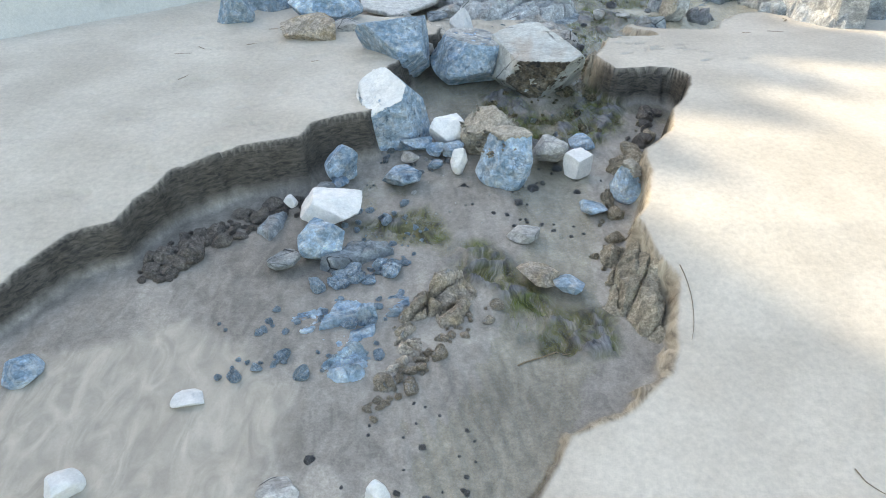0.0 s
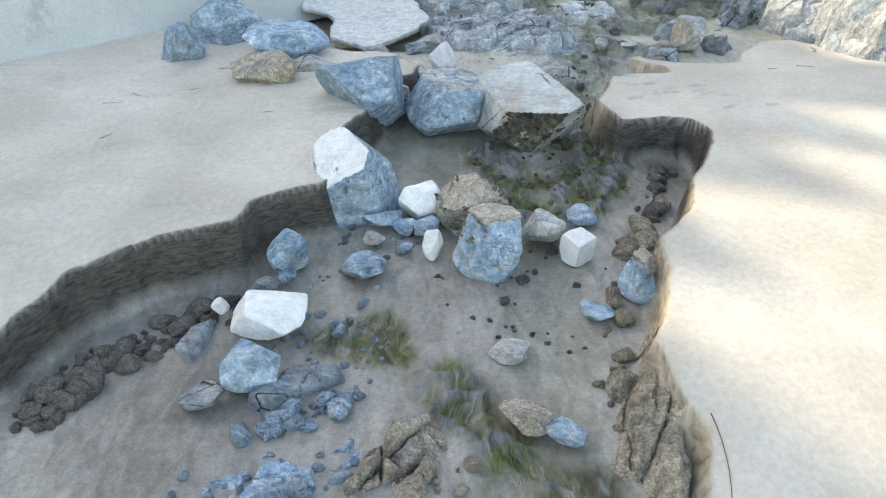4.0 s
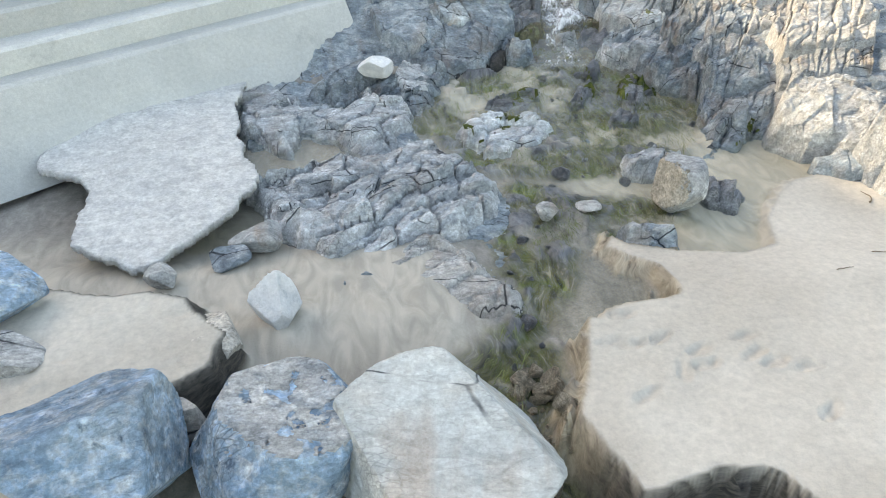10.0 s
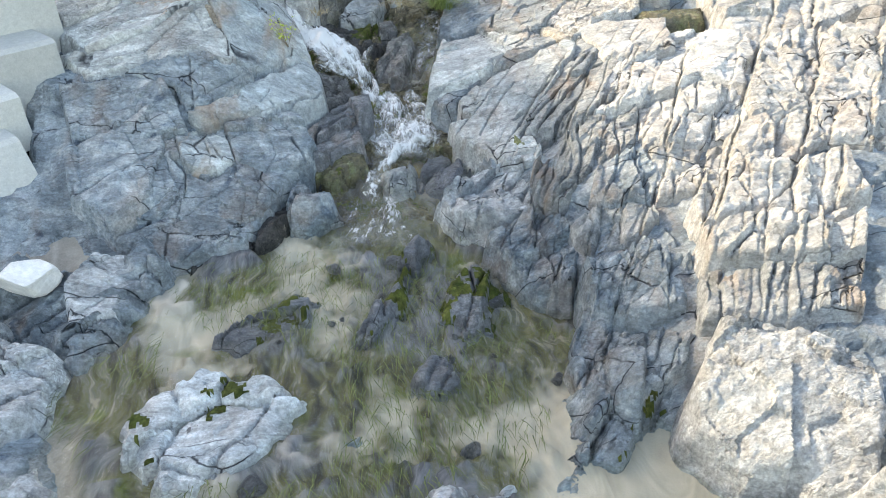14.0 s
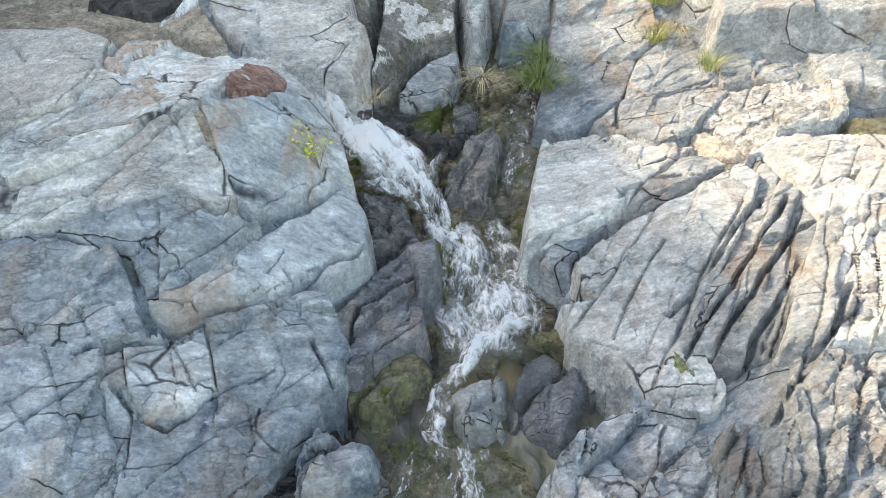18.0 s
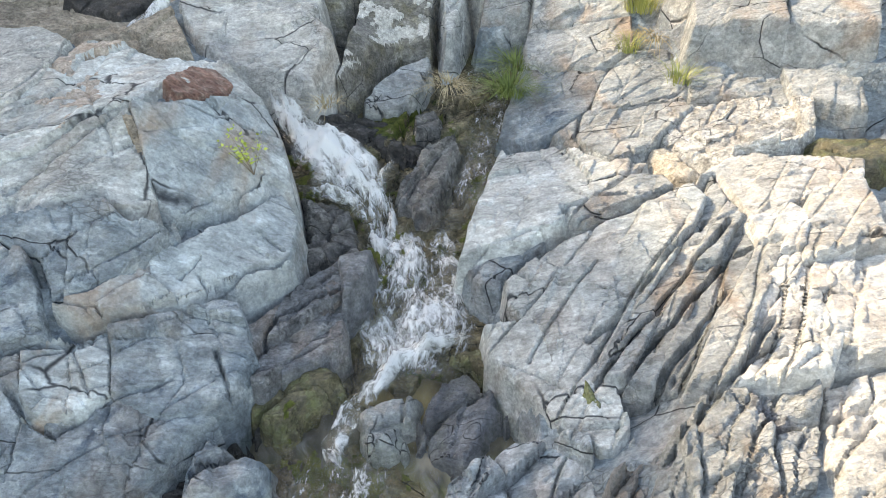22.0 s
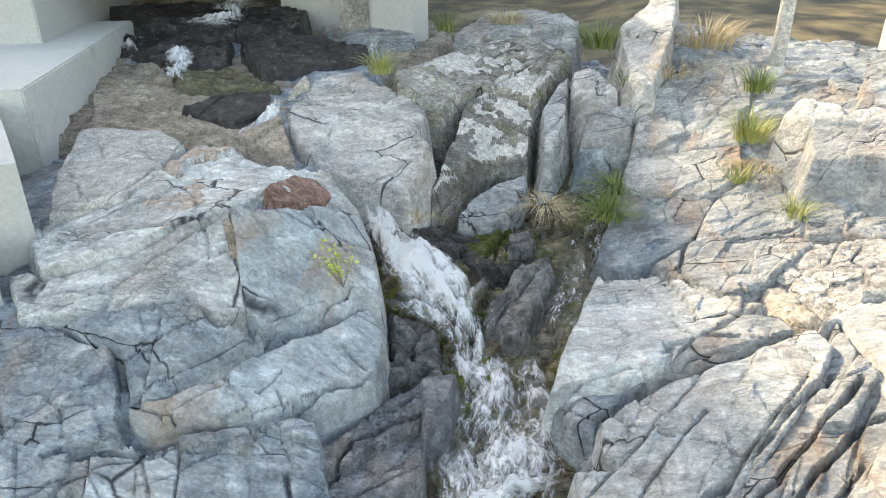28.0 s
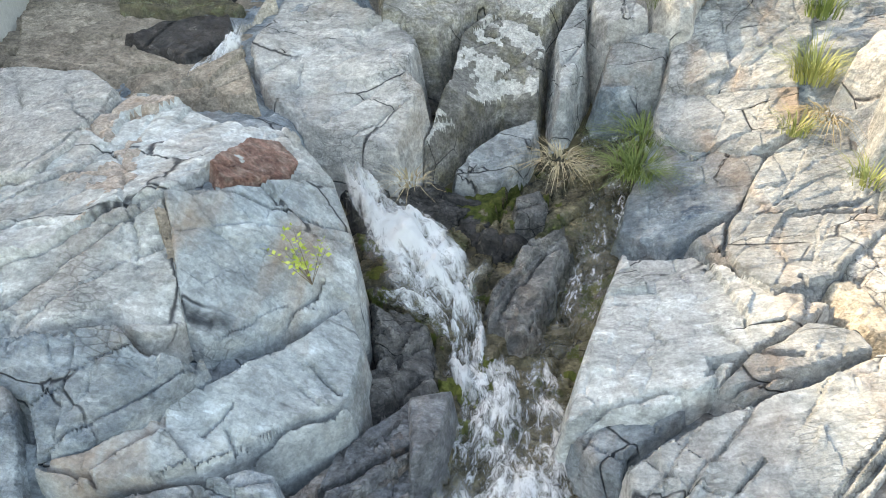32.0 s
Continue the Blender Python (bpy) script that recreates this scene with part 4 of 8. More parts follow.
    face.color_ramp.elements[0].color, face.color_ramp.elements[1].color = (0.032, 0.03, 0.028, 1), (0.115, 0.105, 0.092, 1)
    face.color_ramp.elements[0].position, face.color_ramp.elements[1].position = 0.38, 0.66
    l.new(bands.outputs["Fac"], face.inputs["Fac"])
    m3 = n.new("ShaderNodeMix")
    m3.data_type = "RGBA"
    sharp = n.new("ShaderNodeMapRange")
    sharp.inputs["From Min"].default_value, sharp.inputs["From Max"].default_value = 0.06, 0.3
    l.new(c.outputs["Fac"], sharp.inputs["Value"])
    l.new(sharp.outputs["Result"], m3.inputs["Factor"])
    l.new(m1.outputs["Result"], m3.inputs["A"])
    cr = n.new("ShaderNodeAttribute")
    cr.attribute_name = "crumb"
    crm, crc = n.new("ShaderNodeMix"), n.new("ShaderNodeValToRGB")
    crm.data_type = "RGBA"
    crc.color_ramp.elements[0].color, crc.color_ramp.elements[1].color = (0.17, 0.14, 0.105, 1), (0.47, 0.41, 0.32, 1)
    crc.color_ramp.elements[0].position, crc.color_ramp.elements[1].position = 0.36, 0.60
    l.new(alg.outputs["Fac"], crc.inputs["Fac"])
    l.new(cr.outputs["Fac"], crm.inputs["Factor"])
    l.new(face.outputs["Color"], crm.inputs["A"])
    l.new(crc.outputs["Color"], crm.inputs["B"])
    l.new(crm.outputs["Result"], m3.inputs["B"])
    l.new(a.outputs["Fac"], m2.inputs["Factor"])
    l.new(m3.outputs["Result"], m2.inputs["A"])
    fleck = n.new("ShaderNodeTexNoise")
    fleck.inputs["Scale"].default_value, fleck.inputs["Detail"].default_value, fleck.inputs["Roughness"].default_value = 14.0, 8.0, 0.75
    l.new(tc.outputs["Object"], fleck.inputs["Vector"])
    fr_ = n.new("ShaderNodeValToRGB")
    fr_.color_ramp.elements[0].color, fr_.color_ramp.elements[1].color = (0.80, 0.80, 0.80, 1), (1.07, 1.065, 1.06, 1)
    fr_.color_ramp.elements[0].position, fr_.color_ramp.elements[1].position = 0.30, 0.66
    l.new(fleck.outputs["Fac"], fr_.inputs["Fac"])
    m6 = n.new("ShaderNodeMix")
    m6.data_type, m6.blend_type = "RGBA", "MULTIPLY"
    m6.inputs["Factor"].default_value = 1.0
    l.new(drycol.outputs["Color"], m6.inputs["A"])
    l.new(fr_.outputs["Color"], m6.inputs["B"])
    l.new(m6.outputs["Result"], m2.inputs["B"])
    d = n.new("ShaderNodeAttribute")
    d.attribute_name = "gully"
    dark = n.new("ShaderNodeValToRGB")
    dark.color_ramp.elements[0].color, dark.color_ramp.elements[1].color = (0.045, 0.04, 0.027, 1), (0.22, 0.175, 0.09, 1)
    dark.color_ramp.elements[0].position, dark.color_ramp.elements[1].position = 0.42, 0.68
    l.new(moss.outputs["Fac"], dark.inputs["Fac"])
    m4 = n.new("ShaderNodeMix")
    m4.data_type = "RGBA"
    l.new(d.outputs["Fac"], m4.inputs["Factor"])
    l.new(m2.outputs["Result"], m4.inputs["A"])
    l.new(dark.outputs["Color"], m4.inputs["B"])
    l.new(m4.outputs["Result"], bsdf.inputs["Base Color"])
    r = n.new("ShaderNodeMapRange")
    r.inputs["To Min"].default_value, r.inputs["To Max"].default_value = 0.45, 0.9
    l.new(a.outputs["Fac"], r.inputs["Value"])
    l.new(r.outputs["Result"], bsdf.inputs["Roughness"])
    return m


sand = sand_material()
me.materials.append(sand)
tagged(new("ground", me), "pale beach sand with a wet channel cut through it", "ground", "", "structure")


# ---- water ----
def water_material():
    m = bpy.data.materials.new("water")
    m.use_nodes = True
    n, l = m.node_tree.nodes, m.node_tree.links
    n.remove(n["Principled BSDF"])
    out = n["Material Output"]
    tr, gl, mx = n.new("ShaderNodeBsdfTransparent"), n.new("ShaderNodeBsdfGlossy"), n.new("ShaderNodeMixShader")
    tr.inputs["Color"].default_value = (0.95, 0.95, 0.91, 1)
    gl.inputs["Roughness"].default_value = 0.06
    facing, fr = n.new("ShaderNodeLayerWeight"), n.new("ShaderNodeMapRange")
    fr.inputs["From Min"].default_value, fr.inputs["To Min"].default_value, fr.inputs["To Max"].default_value = 0.3, 0.02, 0.26
    fr.interpolation_type = "SMOOTHERSTEP"
    l.new(facing.outputs["Facing"], fr.inputs["Value"])
    tc, nz, bp = n.new("ShaderNodeTexCoord"), n.new("ShaderNodeTexNoise"), n.new("ShaderNodeBump")
    mp = n.new("ShaderNodeMapping")
    mp.inputs["Scale"].default_value = (1.0, 0.45, 1.0)
    nz.inputs["Scale"].default_value, nz.inputs["Detail"].default_value = 7.0, 5.0
    bp.inputs["Strength"].default_value, bp.inputs["Distance"].default_value = 0.8, 0.05
    l.new(tc.outputs["Object"], mp.inputs["Vector"])
    l.new(mp.outputs["Vector"], nz.inputs["Vector"])
    l.new(nz.outputs["Fac"], bp.inputs["Height"])
    l.new(bp.outputs["Normal"], gl.inputs["Normal"])
    l.new(bp.outputs["Normal"], facing.inputs["Normal"])
    l.new(fr.outputs["Result"], mx.inputs["Fac"])
    l.new(tr.outputs["BSDF"], mx.inputs[1])
    l.new(gl.outputs["BSDF"], mx.inputs[2])
    l.new(mx.outputs["Shader"], out.inputs["Surface"])
    return m


water = water_material()
wx = np.arange(-1.5, 8.6, 0.1)
wy = np.arange(2.6, 21.6, 0.1)
WX, WY = np.meshgrid(wx, wy)
wz = np.interp(WY, [3, 6, 9, 12, 14, 16, 20, 21.6], [0.64, 0.765, 0.925, 1.12, 1.33, 1.46, 1.62, 1.82]) + 0.006 * fractal(WX * 3, WY * 3, 40, 3)
me = sheet("water", wx, wy, wz)
me.materials.append(water)
stream = new("water", me)
stream.visible_shadow = False
tagged(stream, "shallow clear stream water over sand and weed", "water", "", "structure")

# ---- concrete wall in tiers with a broken apron ----
U, N = Vector((0.776, 0.631)), Vector((-0.631, 0.776))
CORNER = Vector((1.42, 20.93))


def tier(label, offset, reach, z0, z1, batter, depth, material):
    """One step of the wall: a long battered block that ends at the stream."""
    bm = bmesh.new()
    rings = []
    for s in np.linspace(-34, reach, 60):
        base = CORNER + U * float(s)
        wob = 0.02 * float(value_noise(np.array([s * 2.0]), np.array([offset * 3]), 3)[0])
        prof = [(offset - batter + wob, z0), (offset - batter * 0.45 + wob, z0 + (z1 - z0) * 0.5), (offset - 0.03, z1 - 0.035), (offset + 0.035, z1 + 0.005), (offset + depth, z1 + 0.03), (offset + depth, z0)]
        rings.append([bm.verts.new((*(base + N * float(d)), z)) for d, z in prof])
    for a, b in zip(rings, rings[1:]):
        for i in range(len(a)):
            j = (i + 1) % len(a)
            bm.faces.new((a[i], b[i], b[j], a[j]))
    bm.faces.new(rings[0][::-1])
    bm.faces.new(rings[-1])
    bmesh.ops.recalc_face_normals(bm, faces=bm.faces)
    ob = part("concrete_wall", bm, material)
    return tagged(ob, label, "wall", "tiers of the sea wall", "structure")


tier("lowest tier of a pale grey concrete sea wall", 0.0, 0.0, 1.5, 2.6, 0.65, 1.2, concrete)
tier("narrow middle step of a pale grey concrete wall", 0.35, 0.25, 2.3, 2.92, 0.05, 1.2, concrete)
tier("upper tier of a pale grey concrete wall", 0.78, 0.95, 2.3, 3.25, 0.05, 1.4, concrete)
tier("top tier of a pale grey concrete wall", 1.35, 1.3, 2.3, 3.85, 0.05, 2.5, concrete)
slab("concrete_apron", "broken thin sheet of rough concrete with a ragged edge", [(-2.55, 16.95, 1.82), (-2.48, 16.78, 1.82), (-1.95, 16.5, 1.78), (-1.74, 16.2, 1.76), (-1.74, 15.76, 1.75), (-1.66, 15.2, 1.73), (-1.16, 14.72, 1.7), (-0.9, 14.6, 1.7), (-0.62, 14.95, 1.72), (-0.4, 15.17, 1.72), (-0.1, 15.56, 1.74), (0.18, 16.33, 1.78), (-0.05, 16.8, 1.8), (-0.12, 17.3, 1.8), (-0.24, 18.3, 1.85), (-0.08, 19.35, 1.9), (0.67, 20.1, 2.0), (1.5, 20.5, 2.1), (0.6, 20.7, 2.25), (-2.2, 18.2, 2.1)], 0.16, concrete_rough, 0.012, 0.2, "tiers of the sea wall")

# ---- falling water ----
def foam_material():
    m = bpy.data.materials.new("white_water")
    m.use_nodes = True
    n, l = m.node_tree.nodes, m.node_tree.links
    n.remove(n["Principled BSDF"])
    au, av, af = n.new("ShaderNodeAttribute"), n.new("ShaderNodeAttribute"), n.new("ShaderNodeAttribute")
    au.attribute_name, av.attribute_name, af.attribute_name = "across", "along", "foam"
    xyz = n.new("ShaderNodeCombineXYZ")
    l.new(au.outputs["Fac"], xyz.inputs["X"])
    l.new(av.outputs["Fac"], xyz.inputs["Y"])
    nz = n.new("ShaderNodeTexNoise")
    nz.inputs["Scale"].default_value, nz.inputs["Detail"].default_value, nz.inputs["Distortion"].default_value = 4.5, 12.0, 0.7
    nz.inputs["Roughness"].default_value = 0.78
    l.new(xyz.outputs["Vector"], nz.inputs["Vector"])
    add = n.new("ShaderNodeMath")
    add.operation = "ADD"
    wild = n.new("ShaderNodeMath")
    wild.operation = "MULTIPLY_ADD"
    wild.inputs[1].default_value, wild.inputs[2].default_value = 2.0, -0.5
    l.new(nz.outputs["Fac"], wild.inputs[0])
    l.new(wild.outputs[0], add.inputs[0])
    l.new(af.outputs["Fac"], add.inputs[1])
    cut = n.new("ShaderNodeMapRange")
    cut.inputs["From Min"].default_value, cut.inputs["From Max"].default_value = 0.62, 1.02
    l.new(add.outputs[0], cut.inputs["Value"])
    bp = n.new("ShaderNodeBump")
    bp.inputs["Strength"].default_value, bp.inputs["Distance"].default_value = 0.8, 0.05
    l.new(nz.outputs["Fac"], bp.inputs["Height"])
    tr, gl, wet = n.new("ShaderNodeBsdfTransparent"), n.new("ShaderNodeBsdfGlossy"), n.new("ShaderNodeMixShader")
    tr.inputs["Color"].default_value = (0.86, 0.87, 0.80, 1)
    gl.inputs["Roughness"].default_value = 0.12
    facing, fr = n.new("ShaderNodeLayerWeight"), n.new("ShaderNodeMapRange")
    fr.inputs["From Min"].default_value, fr.inputs["To Min"].default_value, fr.inputs["To Max"].default_value = 0.25, 0.03, 0.7
    fr.interpolation_type = "SMOOTHERSTEP"
    l.new(facing.outputs["Facing"], fr.inputs["Value"])
    l.new(bp.outputs["Normal"], facing.inputs["Normal"])
    l.new(bp.outputs["Normal"], gl.inputs["Normal"])
    l.new(fr.outputs["Result"], wet.inputs["Fac"])
    l.new(tr.outputs["BSDF"], wet.inputs[1])
    l.new(gl.outputs["BSDF"], wet.inputs[2])
    white = n.new("ShaderNodeBsdfPrincipled")
    white.inputs["Base Color"].default_value = (0.82, 0.85, 0.87, 1)
    white.inputs["Roughness"].default_value = 0.35
    l.new(bp.outputs["Normal"], white.inputs["Normal"])
    mx = n.new("ShaderNodeMixShader")
    l.new(cut.outputs["Result"], mx.inputs["Fac"])
    l.new(wet.outputs["Shader"], mx.inputs[1])
    l.new(white.outputs["BSDF"], mx.inputs[2])
    af2, clear, soft = n.new("ShaderNodeAttribute"), n.new("ShaderNodeBsdfTransparent"), n.new("ShaderNodeMixShader")
    af2.attribute_name = "fade"
    l.new(af2.outputs["Fac"], soft.inputs["Fac"])
    l.new(clear.outputs["BSDF"], soft.inputs[1])
    l.new(mx.outputs["Shader"], soft.inputs[2])
    l.new(soft.outputs["Shader"], n["Material Output"].inputs["Surface"])
    return m


white_water = foam_material()


def cascade(label, left, right, foam):
    """A band of running water between two edges, with ridges and foam."""
    SEED[0] += 1
    k = SEED[0] * 2.3
    a, b = np.array(left), np.array(right)
    run = np.concatenate([[0], np.cumsum(np.linalg.norm(np.diff((a + b) / 2, axis=0), axis=1))])
    nv = max(12, int(run[-1] / 0.022))
    wide = np.linalg.norm(a - b, axis=1).mean()
    nu = max(8, int(wide / 0.022))
    s = np.linspace(0, run[-1], nv)
    A = np.stack([np.interp(s, run, a[:, i]) for i in range(3)], 1)
    B = np.stack([np.interp(s, run, b[:, i]) for i in range(3)], 1)
    u = np.linspace(0, 1, nu)
    P = A[:, None] * (1 - u)[None, :, None] + B[:, None] * u[None, :, None]
    across, along = np.meshgrid(u * wide, s)
    edge = np.minimum(u, 1 - u)[None, :] * 2
    lumps = fractal(across * 6, along * 2.6, k, 6, 0.65)
    P[..., 2] += (0.05 + 0.20 * foam) * lumps * np.sqrt(edge) + 0.05 * np.sqrt(edge) - 0.05
    P[..., 0] += 0.05 * fractal(across * 3, along * 3, k + 4)
    me = sheet("cascade", np.arange(nu), np.arange(nv), P[..., 2])
    me.vertices.foreach_set("co", P.reshape(-1).astype(np.float32))
    ends = np.minimum(step(0, 0.25, along), step(run[-1], run[-1] - 0.25, along))
    strength = 0.10 * min(1.0, 1.6 * foam) + 0.30 * foam * edge ** 0.28 * (0.55 + 0.45 * ends) + 0.55 * lumps * (0.35 + 0.65 * foam)
    fade = np.clip(edge * 3 + 1.6 * fractal(across * 9, along * 5, k + 9, 4), 0, 1) * np.clip(edge * 8, 0, 1) * ends
    for nm, arr in (("across", across * 4.5), ("along", along * 1.9), ("foam", strength), ("fade", fade)):
        at = me.attributes.new(nm, "FLOAT", "POINT")
        at.data.foreach_set("value", (arr + np.zeros_like(along)).ravel().astype(np.float32))
    me.materials.append(white_water)
    ob = new("cascade", me)
    ob.visible_shadow = False
    return tagged(ob, label, "water", "falls")


# ---- rocks ----
slab("rock_slab", "pale flat weathered slab with a rough edge", [(1.55, 23.06, 3.23), (2.22, 23.16, 3.40), (2.29, 23.70, 3.47), (2.23, 24.40, 3.47), (1.76, 24.86, 3.50), (0.80, 24.96, 3.48), (1.03, 24.07, 3.34)], 0.6, rock_cream, 0.06, 0.8, "bedrock")
patch(slab("rock_slab", "grey layered bedrock slab with rusty streaks", [(1.38, 22.88, 3.12), (1.51, 23.11, 3.20), (2.17, 23.23, 3.36), (2.25, 23.76, 3.43), (2.21, 24.48, 3.43), (2.78, 24.32, 3.48), (3.45, 24.04, 3.45), (3.77, 24.06, 3.35), (4.18, 23.77, 3.10), (3.95, 23.52, 3.23), (3.62, 23.09, 3.42), (3.51, 23.32, 3.50), (3.30, 22.89, 3.49), (3.00, 22.76, 3.42), (2.60, 22.42, 3.23), (1.92, 22.31, 3.05)], 0.9, rock_silver, 0.06, 1, "bedrock"), "rust_stain", "rusty brown mineral stain", rust_stain, 0.9, 0.5, 11, 0.003)
slab("red_stone", "rust-red stone set in the grey slab", [(3.51, 23.18, 3.54), (3.60, 23.70, 3.44), (3.78, 23.83, 3.35), (3.94, 23.71, 3.28), (3.92, 23.43, 3.25), (3.63, 23.05, 3.41)], 0.4, rock_red, 0.015, 0.5, "bedrock")
slab("rock_slab", "smooth pale blue slab beside the waterfall", [(3.34, 22.82, 3.51), (3.64, 23.03, 3.43), (3.97, 23.44, 3.24), (4.24, 23.62, 3.07), (4.40, 23.37, 2.86), (4.51, 22.96, 2.59), (4.37, 22.74, 2.62), (4.14, 22.49, 2.73), (3.92, 22.26, 2.78), (3.72, 22.14, 2.84), (3.62, 22.18, 2.91), (3.46, 22.53, 3.24)], 1, rock_smooth, 0.06, 1, "bedrock")
slab("rock_slab", "weathered blue-grey bedrock slab with thin cracks", [(2.62, 22.39, 3.25), (3.03, 22.70, 3.43), (3.32, 22.83, 3.50), (3.45, 22.54, 3.23), (3.61, 22.19, 2.90), (3.56, 22.08, 2.86), (3.42, 21.97, 2.97), (3.29, 22.02, 3.06), (2.93, 21.95, 3.08), (2.34, 21.87, 2.97), (1.97, 21.87, 2.92), (1.58, 22.38, 3.04), (1.95, 22.27, 3.08)], 0.9, rock_silver, 0.06, 1, "bedrock")
slab("rock_slab", "weathered blue-grey bedrock slab with thin cracks", [(2.42, 21.74, 2.99), (2.98, 21.86, 3.11), (3.35, 21.94, 3.10), (3.50, 21.86, 2.94), (3.79, 21.96, 2.77), (3.68, 21.76, 2.75), (3.46, 21.51, 2.67), (3.09, 21.30, 2.65), (2.95, 21.56, 2.90), (2.73, 21.61, 2.94)], 1, rock_blue, 0.06, 1, "bedrock")
slab("rock_slab", "weathered blue-grey bedrock slab with thin cracks", [(3.46, 21.52, 2.66), (3.68, 21.77, 2.73), (3.97, 22.07, 2.70), (4.25, 22.42, 2.66), (4.45, 22.85, 2.62), (4.61, 22.59, 2.46), (4.62, 22.04, 2.37), (4.39, 21.84, 2.40), (4.07, 21.59, 2.44), (3.65, 21.34, 2.45), (3.34, 21.22, 2.47), (3.09, 21.27, 2.61)], 1, rock_smooth, 0.06, 1, "bedrock")
slab("rock_block", "weathered blue-grey bedrock slab with thin cracks", [(1.72, 21.67, 2.88), (1.98, 21.62, 2.89), (2.37, 21.66, 2.96), (2.86, 21.56, 2.92), (2.99, 21.34, 2.73), (3.08, 21.07, 2.52), (2.82, 20.97, 2.52), (2.36, 20.95, 2.56), (1.93, 20.97, 2.57)], 1, rock_blue, 0.06, 1.8, "bedrock")
slab("rock_block", "tall blue-green bedrock face with pale streaks", [(1.90, 20.94, 2.46), (2.32, 20.99, 2.48), (2.78, 21.01, 2.45), (2.94, 21.04, 2.44), (3.04, 20.66, 2.22), (3.05, 20.38, 2.10), (2.98, 20.05, 1.99), (2.17, 20.05, 2.09)], 1.2, rock_blue, 0.06, 1.8, "bedrock")
slab("rock_block", "blue-green bedrock block with a white vein", [(2.96, 21.01, 2.46), (3.45, 21.24, 2.41), (3.56, 20.79, 2.19), (3.44, 20.66, 2.17), (3.08, 20.56, 2.21)], 0.9, rock_smooth, 0.06, 1.8, "bedrock")
slab("rock_block", "weathered blue-grey bedrock slab with thin cracks", [(3.47, 21.21, 2.45), (3.84, 21.38, 2.46), (4.15, 21.53, 2.42), (4.30, 21.52, 2.36), (4.36, 21.37, 2.29), (4.45, 21.16, 2.19), (4.32, 20.81, 2.10), (3.95, 20.67, 2.12), (3.59, 20.75, 2.23)], 1, rock_blue, 0.06, 1.8, "bedrock")
slab("rock_slab", "weathered blue-grey bedrock slab with thin cracks", [(3.06, 20.58, 2.18), (3.57, 20.79, 2.15), (3.93, 20.72, 2.04), (4.28, 20.83, 2.01), (4.09, 20.55, 1.95), (3.85, 20.25, 1.90), (3.74, 20.06, 1.88), (2.98, 20.05, 1.99), (3.06, 20.38, 2.10)], 1, rock_blue, 0.06, 1.8, "bedrock")
slab("rock_block", "steep blue bedrock face above the pool", [(1.86, 20.81, 2.48), (2.22, 20.98, 2.56), (2.81, 21.04, 2.54), (2.88, 20.60, 2.30), (3.00, 20.34, 2.18), (2.65, 20.14, 2.14), (2.38, 19.88, 2.08), (1.98, 20.27, 2.26)], 1.2, rock_blue, 0.06, 1, "bedrock")
slab("rock_slab", "blue bedrock ledge along the pool", [(2.41, 19.81, 1.93), (2.79, 20.01, 1.95), (3.51, 20.59, 2.05), (3.96, 20.80, 2.02), (4.40, 21.17, 2.07), (4.20, 20.79, 1.97), (3.95, 20.36, 1.87), (3.63, 19.80, 1.79), (3.17, 19.62, 1.78), (2.75, 19.44, 1.71), (2.62, 19.65, 1.83)], 1, rock_blue, 0.06, 1, "bedrock")
slab("rock_slab", "pale blue-grey rock at the pool edge", [(2.07, 19.17, 1.88), (2.24, 19.63, 1.89), (2.61, 19.65, 1.80), (2.77, 19.44, 1.67), (2.54, 18.87, 1.69), (2.20, 18.71, 1.77)], 0.6, rock_light, 0.06, 1.6, "bedrock")
slab("rock_ledge", "tilted slate-grey rock ledge beside the stream", [(4.96, 22.36, 2.20), (5.23, 22.46, 2.20), (5.18, 22.05, 2.20), (5.04, 21.86, 2.20)], 0.9, rock_slate, 0.03, 1.3, "bedrock")
slab("rock_ledge", "tilted slate-grey rock ledge beside the stream", [(4.55, 21.92, 2.14), (4.96, 22.43, 2.14), (5.01, 21.99, 2.14), (4.75, 21.67, 2.14), (4.56, 21.46, 2.14), (4.44, 21.43, 2.14)], 0.9, rock_slate, 0.03, 1.3, "bedrock")
slab("rock_ledge", "tilted slate-grey rock ledge beside the stream", [(4.56, 21.58, 2.04), (5.02, 22.06, 2.04), (5.04, 21.84, 2.04), (4.78, 21.45, 2.04), (4.49, 21.01, 2.04), (4.39, 21.08, 2.04)], 0.9, rock_slate, 0.03, 1.3, "bedrock")
slab("rock_ledge", "tilted slate-grey rock ledge beside the stream", [(4.58, 21.31, 1.97), (5.02, 21.80, 1.97), (5.05, 21.52, 1.97), (4.87, 21.28, 1.97), (4.63, 21.15, 1.97)], 0.9, rock_slate, 0.03, 1.3, "bedrock")
slab("rock_ledge", "tilted slate-grey rock ledge beside the stream", [(4.18, 21.35, 2.16), (4.55, 21.83, 2.16), (4.43, 21.39, 2.16), (4.30, 21.09, 2.16), (4.12, 20.96, 2.16)], 0.9, rock_slate, 0.03, 1.3, "bedrock")
slab("rust_seam", "rust-brown mineral seam along a grey slab", [(3.31, 22.70, 3.39), (3.37, 22.73, 3.39), (3.47, 22.56, 3.22), (3.53, 22.37, 3.05), (3.67, 22.22, 2.86), (3.62, 22.19, 2.87), (3.48, 22.34, 3.06), (3.42, 22.54, 3.23)], 0.3, rock_pan, 0.01, 0.4, "bedrock")
